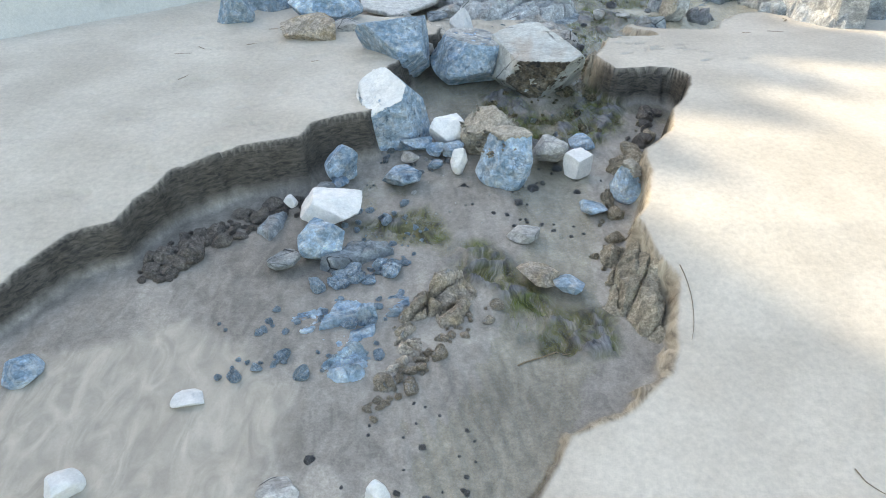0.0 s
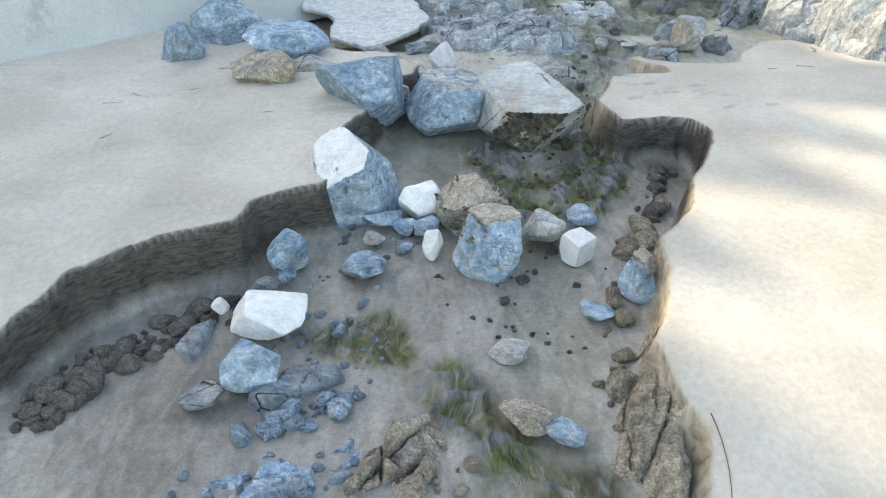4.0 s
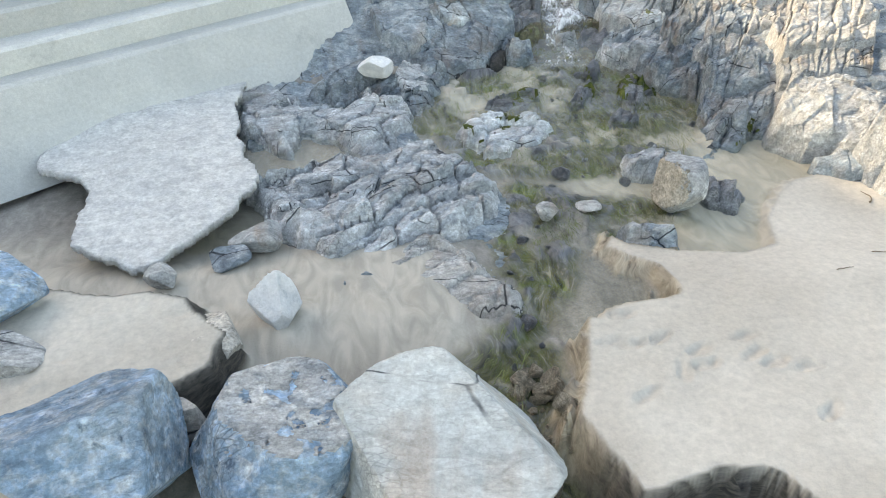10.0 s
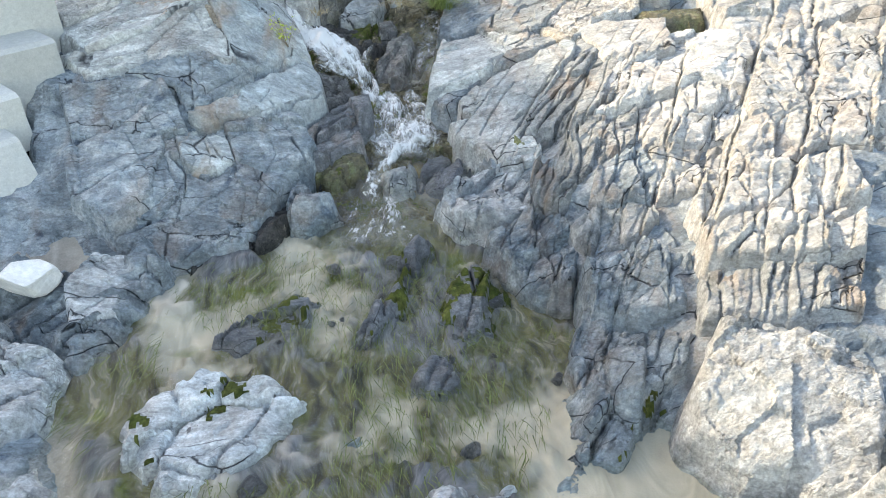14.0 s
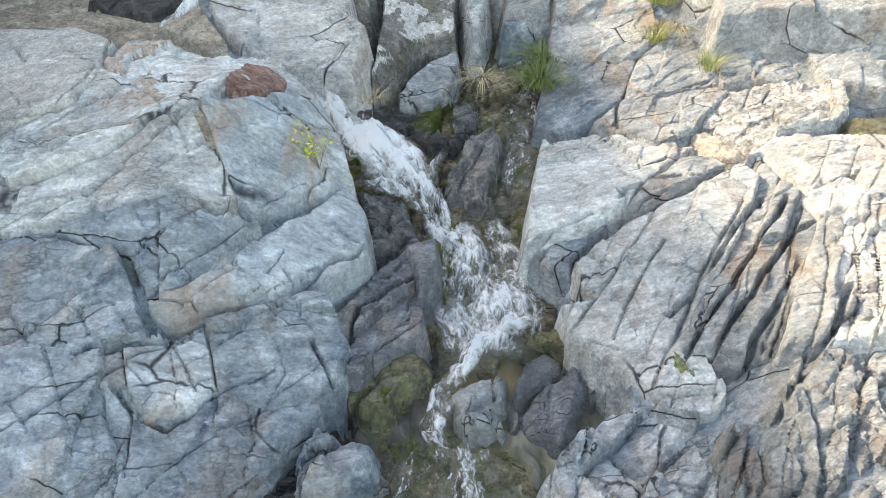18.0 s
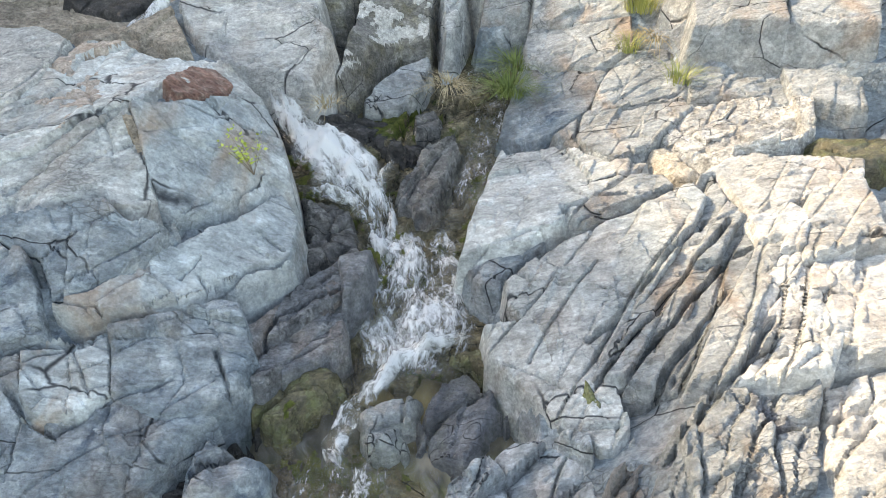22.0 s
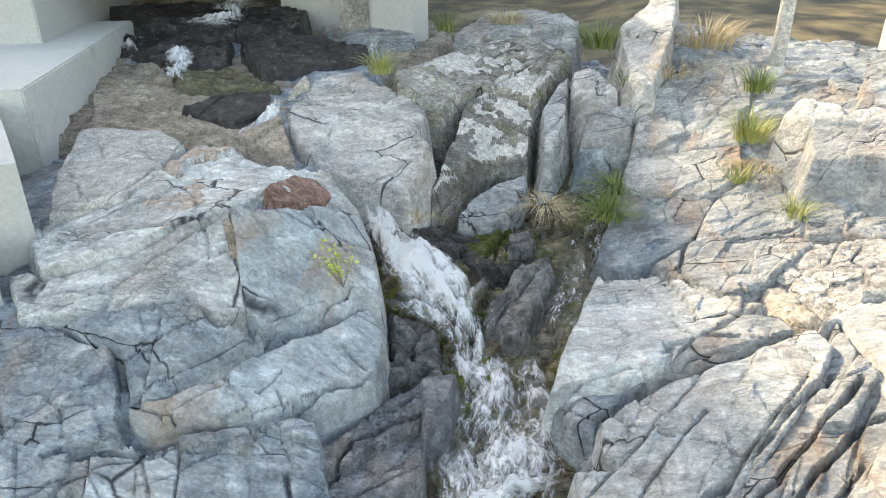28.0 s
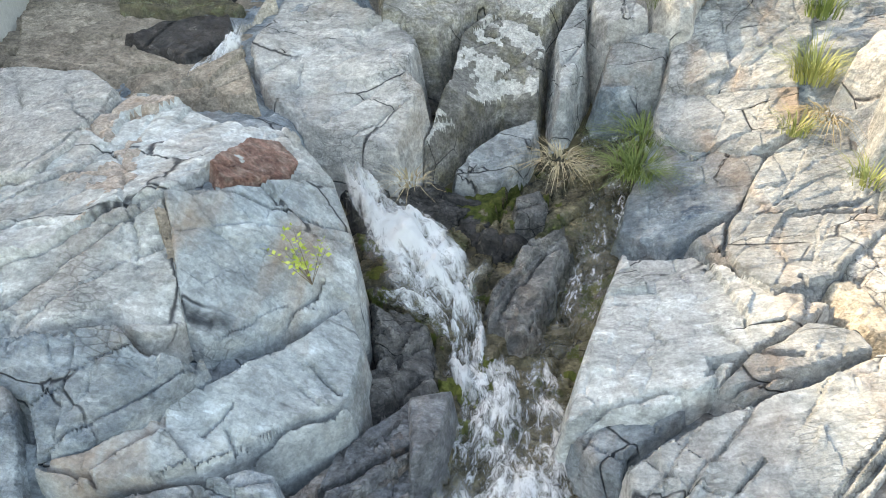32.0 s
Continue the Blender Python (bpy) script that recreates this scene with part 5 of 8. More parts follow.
slab("boulder", "large pale grey split boulder", [(2.85, 25.76, 3.50), (2.89, 26.86, 3.65), (3.46, 27.32, 3.75), (4.00, 26.67, 3.65), (4.66, 26.07, 3.55), (4.60, 25.49, 3.50), (4.81, 25.29, 3.35), (4.75, 25.13, 3.25), (4.62, 24.68, 2.88), (4.54, 24.57, 2.80), (4.01, 24.74, 2.92), (3.61, 24.84, 3.02), (3.17, 25.11, 3.20)], 0.42, rock_pale, 0.06, 1, "bedrock")
patch(slab("boulder", "dark grey layered boulder with lichen", [(4.81, 25.52, 3.29), (4.92, 26.54, 3.44), (5.20, 27.03, 3.52), (5.88, 26.88, 3.43), (5.97, 26.52, 3.31), (5.88, 25.91, 3.01), (5.51, 25.95, 2.85), (5.05, 25.29, 2.78), (4.75, 24.88, 2.72), (4.65, 25.08, 2.80)], 0.45, rock_lichen, 0.06, 1, "bedrock"), "lichen_patch", "pale grey lichen crust", pale_lichen, 1.3, 0.15, 3)
patch(slab("boulder", "grey lichen-covered rock with pale patches", [(3.97, 26.90, 3.81), (4.98, 28.06, 3.97), (5.99, 28.29, 4.07), (6.49, 27.60, 3.91), (6.12, 27.07, 3.64), (5.88, 26.71, 3.45), (5.19, 26.95, 3.57), (4.78, 26.31, 3.51), (4.11, 26.24, 3.67)], 1, rock_lichen, 0.06, 1, "bedrock"), "lichen_patch", "pale grey lichen crust", pale_lichen, 1.1, 0.1, 4)
slab("boulder", "narrow grey upright stone", [(6.13, 27.12, 3.61), (6.46, 27.50, 3.83), (6.37, 26.39, 3.34), (6.16, 25.78, 2.99), (5.95, 25.65, 2.95), (5.93, 26.72, 3.41)], 1, rock_grey, 0.06, 1, "bedrock")
slab("boulder", "pale cream rounded boulder", [(6.32, 27.27, 3.74), (6.75, 27.31, 3.86), (6.99, 26.69, 3.71), (7.01, 26.48, 3.61), (6.47, 26.49, 3.45), (6.32, 26.78, 3.55)], 0.9, rock_pale, 0.06, 1, "bedrock")
slab("boulder", "grey square boulder in a cleft", [(6.47, 26.52, 3.40), (7.01, 26.53, 3.59), (7.25, 26.33, 3.59), (7.10, 26.07, 3.20), (6.87, 26.00, 3.15), (6.41, 26.14, 3.17)], 0.9, rock_grey, 0.06, 1, "bedrock")
slab("boulder", "small grey boulder in a cleft", [(6.35, 26.14, 3.09), (6.84, 26.10, 3.14), (6.93, 25.86, 3.01), (6.37, 25.90, 2.97)], 0.6, rock_blue, 0.06, 1, "bedrock")
slab("boulder", "tall pale boulder among dry grass", [(6.92, 27.64, 4.27), (7.39, 28.32, 4.54), (7.73, 28.93, 4.72), (7.99, 28.49, 4.68), (7.66, 26.99, 4.24), (7.34, 26.23, 3.81), (7.14, 26.21, 3.71), (6.95, 26.44, 3.84)], 1.2, rock_pale, 0.06, 1, "bedrock")
slab("boulder", "grey stone under dry grass", [(4.61, 28.44, 4.05), (5.09, 29.40, 4.27), (6.01, 29.49, 4.34), (6.65, 28.68, 4.21), (6.55, 27.87, 3.96), (6.11, 28.02, 3.94), (4.97, 28.21, 3.97)], 0.9, rock_grey, 0.06, 1, "bedrock")
slab("boulder", "grey leaning wedge of rock by the stream", [(4.96, 25.10, 2.60), (5.38, 25.58, 2.75), (5.87, 25.86, 2.88), (5.92, 25.63, 2.75), (5.80, 25.24, 2.60), (5.53, 24.93, 2.42), (5.33, 24.84, 2.40), (4.97, 24.89, 2.45)], 0.45, rock_grey, 0.06, 1, "bedrock")
slab("boulder", "small cracked grey stone by the stream", [(5.55, 24.35, 2.48), (5.55, 24.65, 2.57), (5.86, 24.95, 2.57), (6.02, 24.71, 2.43), (5.97, 24.49, 2.34), (5.73, 24.36, 2.39)], 0.5, rock_wet, 0.06, 1, "bedrock")
slab("rock_block", "grey bedrock shoulder above the stream", [(7.29, 26.48, 3.67), (7.92, 27.02, 3.97), (8.55, 26.86, 4.04), (8.33, 25.93, 3.59), (8.21, 25.88, 3.54), (8.13, 25.46, 3.32), (7.57, 25.63, 3.18), (7.08, 25.89, 3.11), (7.14, 26.22, 3.38)], 1, rock_grey, 0.06, 1, "bedrock")
slab("rock_block", "weathered blue-grey bedrock slab with thin cracks", [(7.06, 25.91, 3.09), (7.57, 25.64, 3.17), (8.15, 25.46, 3.31), (8.08, 24.99, 3.11), (7.63, 24.86, 2.92), (7.00, 25.30, 2.85), (6.96, 25.66, 2.98)], 1, rock_grey, 0.06, 1, "bedrock")
slab("rock_slab", "smooth blue-grey slab dipping to the stream", [(6.91, 25.34, 2.77), (7.65, 24.94, 2.87), (7.78, 24.80, 2.88), (7.48, 24.34, 2.68), (7.22, 24.17, 2.57), (6.91, 24.04, 2.46), (6.53, 24.33, 2.36), (6.66, 24.76, 2.51)], 0.9, rock_blue, 0.06, 1, "bedrock")
slab("rock_slab", "weathered blue-grey bedrock slab with thin cracks", [(7.79, 24.78, 2.92), (8.11, 24.96, 3.08), (8.55, 24.71, 3.14), (8.43, 24.13, 2.97), (7.76, 24.07, 2.76), (7.46, 24.23, 2.69)], 0.9, rock_grey, 0.06, 1, "bedrock")
slab("rock_slab", "weathered blue-grey bedrock slab with thin cracks", [(7.05, 23.94, 2.56), (7.44, 24.15, 2.70), (8.33, 23.97, 2.93), (8.36, 23.71, 2.90), (7.87, 23.30, 2.73), (7.52, 23.12, 2.69), (7.25, 23.46, 2.64)], 0.8, rock_grey, 0.06, 1, "bedrock")
slab("rock_slab", "cracked pale grey slab beside the waterfall", [(6.52, 23.93, 2.37), (7.04, 23.81, 2.53), (7.25, 23.49, 2.61), (7.53, 23.13, 2.66), (7.82, 23.05, 2.70), (7.56, 22.87, 2.66), (7.14, 22.61, 2.58), (6.91, 22.37, 2.50), (6.55, 22.23, 2.37), (6.00, 22.21, 2.24), (6.18, 22.90, 2.35)], 1, rock_silver, 0.06, 1, "bedrock")
slab("rock_slab", "wedge of cracked grey rock", [(6.93, 22.33, 2.53), (7.14, 22.52, 2.61), (7.54, 22.80, 2.69), (7.80, 22.69, 2.73), (7.83, 22.51, 2.73), (7.43, 22.40, 2.64), (7.04, 22.22, 2.54)], 0.7, rock_grey, 0.06, 1, "bedrock")
slab("rock_block", "grey-green stone block at the water", [(5.98, 22.26, 2.17), (6.52, 22.31, 2.30), (6.73, 22.27, 2.36), (6.36, 22.04, 2.21), (6.31, 21.86, 2.16), (6.17, 21.97, 2.15)], 0.7, rock_blue, 0.06, 1, "bedrock")
slab("rock_slab", "broad pale grey slab with diagonal cracks", [(6.34, 21.89, 2.27), (6.85, 22.16, 2.46), (7.60, 22.37, 2.66), (7.97, 22.53, 2.74), (8.03, 22.26, 2.74), (7.68, 21.78, 2.64), (7.31, 21.31, 2.49), (7.07, 21.09, 2.37), (6.82, 20.74, 2.22), (6.60, 20.82, 2.13), (6.55, 21.28, 2.20), (6.34, 21.63, 2.21)], 1, rock_silver, 0.06, 1, "bedrock")
slab("rock_rib", "long grey rib of bedrock between parallel cracks", [(8.19, 22.63, 2.77), (8.17, 22.24, 2.76), (7.63, 21.50, 2.58), (7.27, 21.03, 2.43), (7.01, 20.67, 2.30), (6.84, 20.75, 2.21), (7.10, 21.10, 2.36), (7.34, 21.32, 2.48), (7.71, 21.80, 2.62), (8.05, 22.28, 2.73)], 1, rock_grey, 0.06, 1, "bedrock")
slab("rock_rib", "long grey rib of bedrock between parallel cracks", [(8.14, 22.13, 2.79), (8.17, 21.93, 2.79), (7.72, 21.35, 2.65), (7.40, 20.91, 2.54), (7.14, 20.55, 2.43), (7.00, 20.62, 2.34), (7.27, 20.98, 2.48), (7.62, 21.44, 2.63)], 1, rock_grey, 0.06, 1, "bedrock")
slab("rock_rib", "long grey rib of bedrock between parallel cracks", [(8.20, 21.94, 2.76), (8.20, 21.62, 2.75), (7.82, 21.12, 2.64), (7.49, 20.71, 2.55), (7.35, 20.47, 2.51), (7.17, 20.57, 2.40), (7.43, 20.95, 2.51), (7.76, 21.39, 2.63)], 1, rock_grey, 0.06, 1, "bedrock")
slab("rock_rib", "long grey rib of bedrock between parallel cracks", [(8.17, 21.54, 2.81), (8.32, 21.49, 2.84), (8.03, 21.09, 2.77), (7.78, 20.73, 2.70), (7.54, 20.31, 2.67), (7.33, 20.41, 2.57), (7.48, 20.64, 2.60), (7.80, 21.06, 2.70)], 1, rock_grey, 0.06, 1, "bedrock")
# ribs and ridge on the sunny side: sunlight put into a paler rock
slab("rock_rib", "lumpy rib of bedrock, sunlight painted in as paler rock", [(8.18, 21.79, 2.83), (8.49, 21.89, 2.91), (8.54, 21.67, 2.92), (8.29, 21.22, 2.85), (8.10, 21.04, 2.81), (8.04, 21.09, 2.79), (8.31, 21.47, 2.86), (8.17, 21.55, 2.82)], 1, rock_pale, 0.06, 1.6, "bedrock")
slab("rock_rib", "lumpy rib of bedrock, sunlight painted in as paler rock", [(8.12, 21.03, 2.79), (8.32, 21.23, 2.84), (8.68, 21.37, 2.93), (8.41, 20.75, 2.87), (8.00, 20.21, 2.79), (7.55, 20.31, 2.68), (7.79, 20.73, 2.71), (8.03, 21.06, 2.77)], 1, rock_pale, 0.06, 1.6, "bedrock")
slab("rock_rib", "lumpy rib of bedrock, sunlight painted in as paler rock", [(8.66, 21.89, 2.97), (9.04, 21.92, 3.05), (8.88, 21.26, 3.01), (8.31, 21.21, 2.88)], 1, rock_pale, 0.06, 1.6, "bedrock")
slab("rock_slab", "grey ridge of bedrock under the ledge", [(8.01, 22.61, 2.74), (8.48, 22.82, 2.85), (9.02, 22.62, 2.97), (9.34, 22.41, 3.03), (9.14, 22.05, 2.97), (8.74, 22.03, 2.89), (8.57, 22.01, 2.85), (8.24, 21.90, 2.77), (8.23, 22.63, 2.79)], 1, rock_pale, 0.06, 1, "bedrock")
slab("rubble_crust", "bright broken crust of dry mortar and rubble", [(7.99, 23.44, 2.77), (8.39, 23.83, 2.93), (8.94, 23.64, 3.05), (9.31, 23.35, 3.11), (9.22, 23.00, 3.05), (8.82, 22.76, 2.95), (8.35, 22.84, 2.84), (8.02, 23.26, 2.77)], 0.6, rubble, 0.06, 2.2, "bedrock")
slab("rock_ledge", "grey ledge of bedrock below the wall", [(8.57, 24.70, 3.15), (9.12, 24.55, 3.26), (10.04, 24.16, 3.38), (9.72, 23.13, 3.16), (9.35, 23.37, 3.10), (8.96, 23.68, 3.05), (8.42, 23.95, 2.94)], 1, rock_grey, 0.06, 1, "bedrock")
slab("rock_block", "grey bedrock block in the ledge wall", [(8.65, 24.95, 3.70), (9.11, 24.84, 3.79), (9.45, 24.61, 3.81), (9.27, 24.06, 3.65), (8.50, 24.41, 3.51)], 1.1, rock_grey, 0.04, 1, "bedrock")
slab("rock_block", "grey bedrock block in the ledge wall", [(9.48, 24.60, 3.81), (9.92, 24.48, 3.88), (10.24, 24.27, 3.90), (9.93, 23.68, 3.73), (9.28, 24.04, 3.65)], 1.1, rock_grey, 0.04, 1, "bedrock")
# shelf paler than its neighbours, to carry the sunlight
slab("rock_slab", "bedrock shelf, sunlight painted in as paler rock", [(8.46, 25.21, 3.76), (8.64, 25.34, 3.86), (9.08, 25.03, 3.87), (9.58, 24.86, 3.93), (10.45, 24.70, 4.06), (10.23, 24.28, 3.93), (9.47, 24.58, 3.84), (8.65, 24.94, 3.73)], 1.1, rock_pale, 0.06, 1, "bedrock")
slab("rock_block", "grey bedrock above the ledge", [(9.16, 25.23, 3.85), (9.50, 25.88, 4.14), (9.94, 25.88, 4.20), (10.02, 25.46, 4.08), (9.77, 24.99, 3.91)], 1.1, rock_grey, 0.06, 1, "bedrock")
slab("rock_block", "grey bedrock above the ledge", [(9.82, 24.97, 3.91), (10.15, 25.69, 4.17), (11.14, 26.02, 4.37), (10.51, 24.77, 3.98)], 1.1, rock_grey, 0.06, 1, "bedrock")
slab("rock_slab", "brown-grey bedrock around the pole", [(8.29, 25.76, 3.60), (8.48, 26.52, 3.74), (8.7, 27.1, 3.84), (9.2, 27.1, 3.90), (9.68, 26.29, 3.86), (9.29, 25.54, 3.72), (8.80, 25.78, 3.68), (8.59, 25.65, 3.64)], 1, rock_grey, 0.06, 1, "bedrock")
slab("rock_block", "cracked grey bedrock beside the pool", [(6.15, 21.52, 2.11), (6.61, 21.43, 2.22), (6.97, 20.71, 2.28), (6.98, 20.25, 2.30), (6.78, 20.26, 2.15), (6.44, 20.73, 2.04), (6.16, 21.21, 2.04)], 1.1, rock_silver, 0.06, 1, "bedrock")
slab("rock_block", "cracked grey bedrock beside the pool", [(5.70, 20.15, 1.80), (6.27, 20.53, 1.91), (6.73, 20.38, 2.05), (6.70, 19.80, 2.11), (6.57, 19.43, 2.02), (6.23, 19.40, 1.88), (5.90, 19.68, 1.81)], 1.1, rock_light, 0.06, 2.6, "bedrock")
slab("rock_block", "cracked grey bedrock beside the pool", [(6.08, 19.24, 1.82), (6.58, 19.38, 2.03), (6.78, 19.10, 2.09), (6.87, 18.74, 2.07), (6.62, 18.31, 1.94), (6.37, 18.44, 1.87), (6.16, 18.95, 1.82)], 1.1, rock_blue, 0.06, 2.8, "bedrock")
slab("rock_block", "cracked grey bedrock beside the pool", [(6.78, 19.99, 2.26), (7.19, 20.08, 2.56), (7.36, 19.77, 2.64), (7.19, 19.43, 2.46), (6.82, 19.24, 2.24), (6.60, 19.41, 2.16)], 1.1, rock_grey, 0.06, 1.6, "bedrock")
slab("rock_block", "cracked grey bedrock beside the pool", [(7.26, 20.17, 2.55), (7.82, 21.08, 2.66), (8.06, 21.03, 2.73), (7.96, 20.10, 2.74), (7.69, 19.60, 2.63), (7.30, 19.49, 2.48)], 1.1, rock_grey, 0.06, 1.5, "bedrock")
slab("rock_block", "cracked grey bedrock beside the pool", [(7.21, 19.35, 2.48), (7.67, 19.44, 2.66), (7.72, 19.04, 2.57), (7.54, 18.79, 2.47), (7.22, 18.93, 2.39), (7.10, 19.11, 2.38)], 1.1, rock_blue, 0.06, 1.6, "bedrock")
slab("rock_block", "cracked grey bedrock beside the pool", [(6.82, 18.92, 2.14), (7.21, 19.01, 2.31), (7.56, 18.82, 2.39), (7.54, 18.58, 2.34), (7.28, 18.43, 2.24), (6.88, 18.52, 2.11)], 1.1, rock_grey, 0.06, 1.3, "bedrock")
slab("rock_block", "cracked grey bedrock beside the pool", [(6.76, 18.33, 2.09), (7.23, 18.34, 2.25), (7.40, 18.18, 2.29), (7.57, 17.96, 2.31), (7.34, 17.58, 2.20), (6.99, 17.65, 2.09), (6.70, 17.91, 2.02)], 1.1, rock_blue, 0.06, 2.2, "bedrock")
slab("rock_block", "cracked grey bedrock beside the pool", [(6.51, 17.83, 1.76), (6.77, 18.02, 1.86), (7.10, 17.73, 1.94), (7.45, 17.62, 2.04), (7.21, 17.20, 1.90), (6.76, 17.01, 1.73), (6.38, 17.20, 1.64), (6.37, 17.55, 1.69)], 1.1, rock_blue, 0.06, 2.2, "bedrock")
# blocks in pale rock from here have sunlight put into their colour
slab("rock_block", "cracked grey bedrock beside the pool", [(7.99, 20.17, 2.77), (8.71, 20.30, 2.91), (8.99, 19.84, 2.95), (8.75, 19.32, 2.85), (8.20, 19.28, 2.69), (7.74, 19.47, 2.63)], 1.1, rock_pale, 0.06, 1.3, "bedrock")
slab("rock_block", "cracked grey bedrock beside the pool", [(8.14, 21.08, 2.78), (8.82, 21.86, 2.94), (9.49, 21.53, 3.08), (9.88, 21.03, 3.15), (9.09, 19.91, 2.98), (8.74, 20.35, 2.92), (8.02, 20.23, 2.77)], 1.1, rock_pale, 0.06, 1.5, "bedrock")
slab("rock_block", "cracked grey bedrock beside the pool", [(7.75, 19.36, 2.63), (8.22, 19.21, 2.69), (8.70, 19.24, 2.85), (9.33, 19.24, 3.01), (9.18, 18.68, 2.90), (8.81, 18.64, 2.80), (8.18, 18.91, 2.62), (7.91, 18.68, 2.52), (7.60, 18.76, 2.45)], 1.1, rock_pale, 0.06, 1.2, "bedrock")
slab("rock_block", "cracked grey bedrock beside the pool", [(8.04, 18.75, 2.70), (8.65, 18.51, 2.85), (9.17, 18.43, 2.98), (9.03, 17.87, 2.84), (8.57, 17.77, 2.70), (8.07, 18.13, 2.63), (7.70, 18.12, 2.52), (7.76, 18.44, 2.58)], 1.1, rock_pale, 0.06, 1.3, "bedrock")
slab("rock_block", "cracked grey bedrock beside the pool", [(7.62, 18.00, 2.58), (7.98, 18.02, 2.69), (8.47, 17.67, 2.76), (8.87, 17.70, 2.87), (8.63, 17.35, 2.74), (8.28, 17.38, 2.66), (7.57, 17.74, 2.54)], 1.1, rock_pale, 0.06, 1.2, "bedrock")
slab("rock_block", "cracked grey bedrock beside the pool", [(7.57, 17.81, 2.37), (8.41, 17.48, 2.54), (8.69, 17.40, 2.59), (8.37, 16.92, 2.42), (7.89, 17.04, 2.33), (7.37, 17.33, 2.26)], 1.1, rock_grey, 0.06, 1.2, "bedrock")
slab("rock_block", "cracked grey bedrock beside the pool", [(9.87, 20.98, 3.19), (10.64, 20.73, 3.32), (10.75, 20.11, 3.33), (9.49, 18.49, 2.97), (9.19, 18.67, 2.93), (9.35, 19.23, 3.04), (8.72, 19.25, 2.89), (8.98, 19.80, 3.00)], 1.1, rock_pale, 0.06, 1.2, "bedrock")
# boulders at the sand: white rock paints in the sun on them
slab("boulder", "large blue-white boulder at the sand, whitened for sunlight", [(6.96, 16.49, 1.75), (7.01, 16.66, 2.10), (7.38, 17.20, 2.35), (7.72, 16.98, 2.35), (8.29, 16.47, 2.20), (7.97, 15.98, 2.10), (7.77, 15.64, 1.80), (7.39, 15.99, 1.90), (7.10, 16.09, 1.80)], 1, rock_white, 0.06, 2.6, "boulders")
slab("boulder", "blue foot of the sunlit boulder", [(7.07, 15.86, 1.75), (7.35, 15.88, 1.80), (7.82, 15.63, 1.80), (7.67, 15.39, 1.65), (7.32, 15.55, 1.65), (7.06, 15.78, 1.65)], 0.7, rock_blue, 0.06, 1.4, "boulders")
patch(slab("boulder", "great rock wall beside the sand, whitened for sunlight", [(7.57, 15.61, 2.60), (7.79, 15.59, 2.90), (8.39, 15.52, 3.10), (8.65, 15.05, 3.10), (8.54, 14.45, 2.60), (8.08, 14.49, 2.30), (7.98, 14.79, 2.10), (7.55, 15.33, 2.10)], 1.4, rock_white, 0.1, 1.6, "boulders"), "lichen_patch", "grey weathered crust", pale_lichen, 1.0, 0.35, 12)
slab("boulder", "blue foot of the rock wall, whitened for sunlight", [(7.59, 15.38, 2.00), (8.08, 14.87, 2.00), (8.40, 14.62, 2.10), (8.19, 14.31, 1.70), (7.88, 14.58, 1.65), (7.74, 14.85, 1.65), (7.52, 15.10, 1.65)], 0.8, rock_white, 0.06, 1.5, "boulders")
stone("boulder", "large light blue boulder on the sand", (-0.77, 12.17, 1.75), (1.35, 1.08, 1.14), 18, rock_sky, "boulders", [(0.1, -0.62, 0.78, 0.74), (-0.05, 0.2, 0.97, 0.72), (-0.82, -0.31, -0.48, 0.46), (0.92, -0.3, 0.1, 0.74), (0.4, -0.6, -0.7, 0.7), (-0.3, 0.9, 0.2, 0.9)])
stone("boulder", "rounded blue and white boulder above the channel", (0.50, 12.38, 1.56), (1.40, 1.26, 0.81), 1, rock_sky, "boulders", [(0.1, 0.0, 0.98, 0.78), (0.0, -0.95, 0.2, 0.9), (-0.85, -0.4, 0.3, 0.9), (0.8, -0.4, -0.1, 0.92), (0.2, -0.7, -0.7, 0.85), (-0.3, 0.9, 0.2, 0.95), (-0.5, -0.6, 0.65, 0.92)], cap=("crust", "white cap on the upward faces", (0, 0.2, 1), 1.0, rock_white, 0.006))
stone("boulder", "great grey boulder with a brown lichen patch", (1.63, 12.06, 1.58), (1.74, 1.39, 1.08), -14, rock_great, "boulders", [(-0.05, -0.32, 0.94, 0.62), (0.05, -0.97, -0.2, 0.66), (-0.8, -0.6, 0.15, 0.72), (-0.5, -0.6, -0.6, 0.8), (0.75, -0.45, -0.45, 0.72), (0.7, 0.5, 0.5, 0.8), (0, 1, 0.1, 0.9)], cap=("lichen", "brown and black lichen patch", (0.1, -0.95, -0.3), 1.0, lichen_brown, 0.012))
stone("boulder", "blue boulder half buried against the concrete", (-3.97, 13.90, 1.97), (0.69, 0.69, 0.73), 56, rock_sky, "boulders")
stone("boulder", "pointed blue boulder on the sand", (-3.55, 15.05, 2.00), (1.29, 1.16, 0.84), 31, rock_sky, "boulders")
stone("boulder", "light blue boulder on the sand", (-2.30, 14.14, 1.93), (1.43, 1.14, 0.60), 20, rock_sky, "boulders")
stone("boulder", "low brown stone sunk in the sand", (-2.42, 13.00, 1.83), (1.10, 1.10, 0.58), 31, rock_brown, "boulders")
stone("boulder", "small pinkish boulder sunk in the sand", (-1.76, 13.39, 1.77), (0.76, 0.61, 0.31), 24, rock_pale, "boulders")
stone("boulder", "sand-covered flat boulder in the channel", (-0.32, 13.54, 1.57), (0.86, 0.86, 0.40), 10, rock_sandy, "boulders")
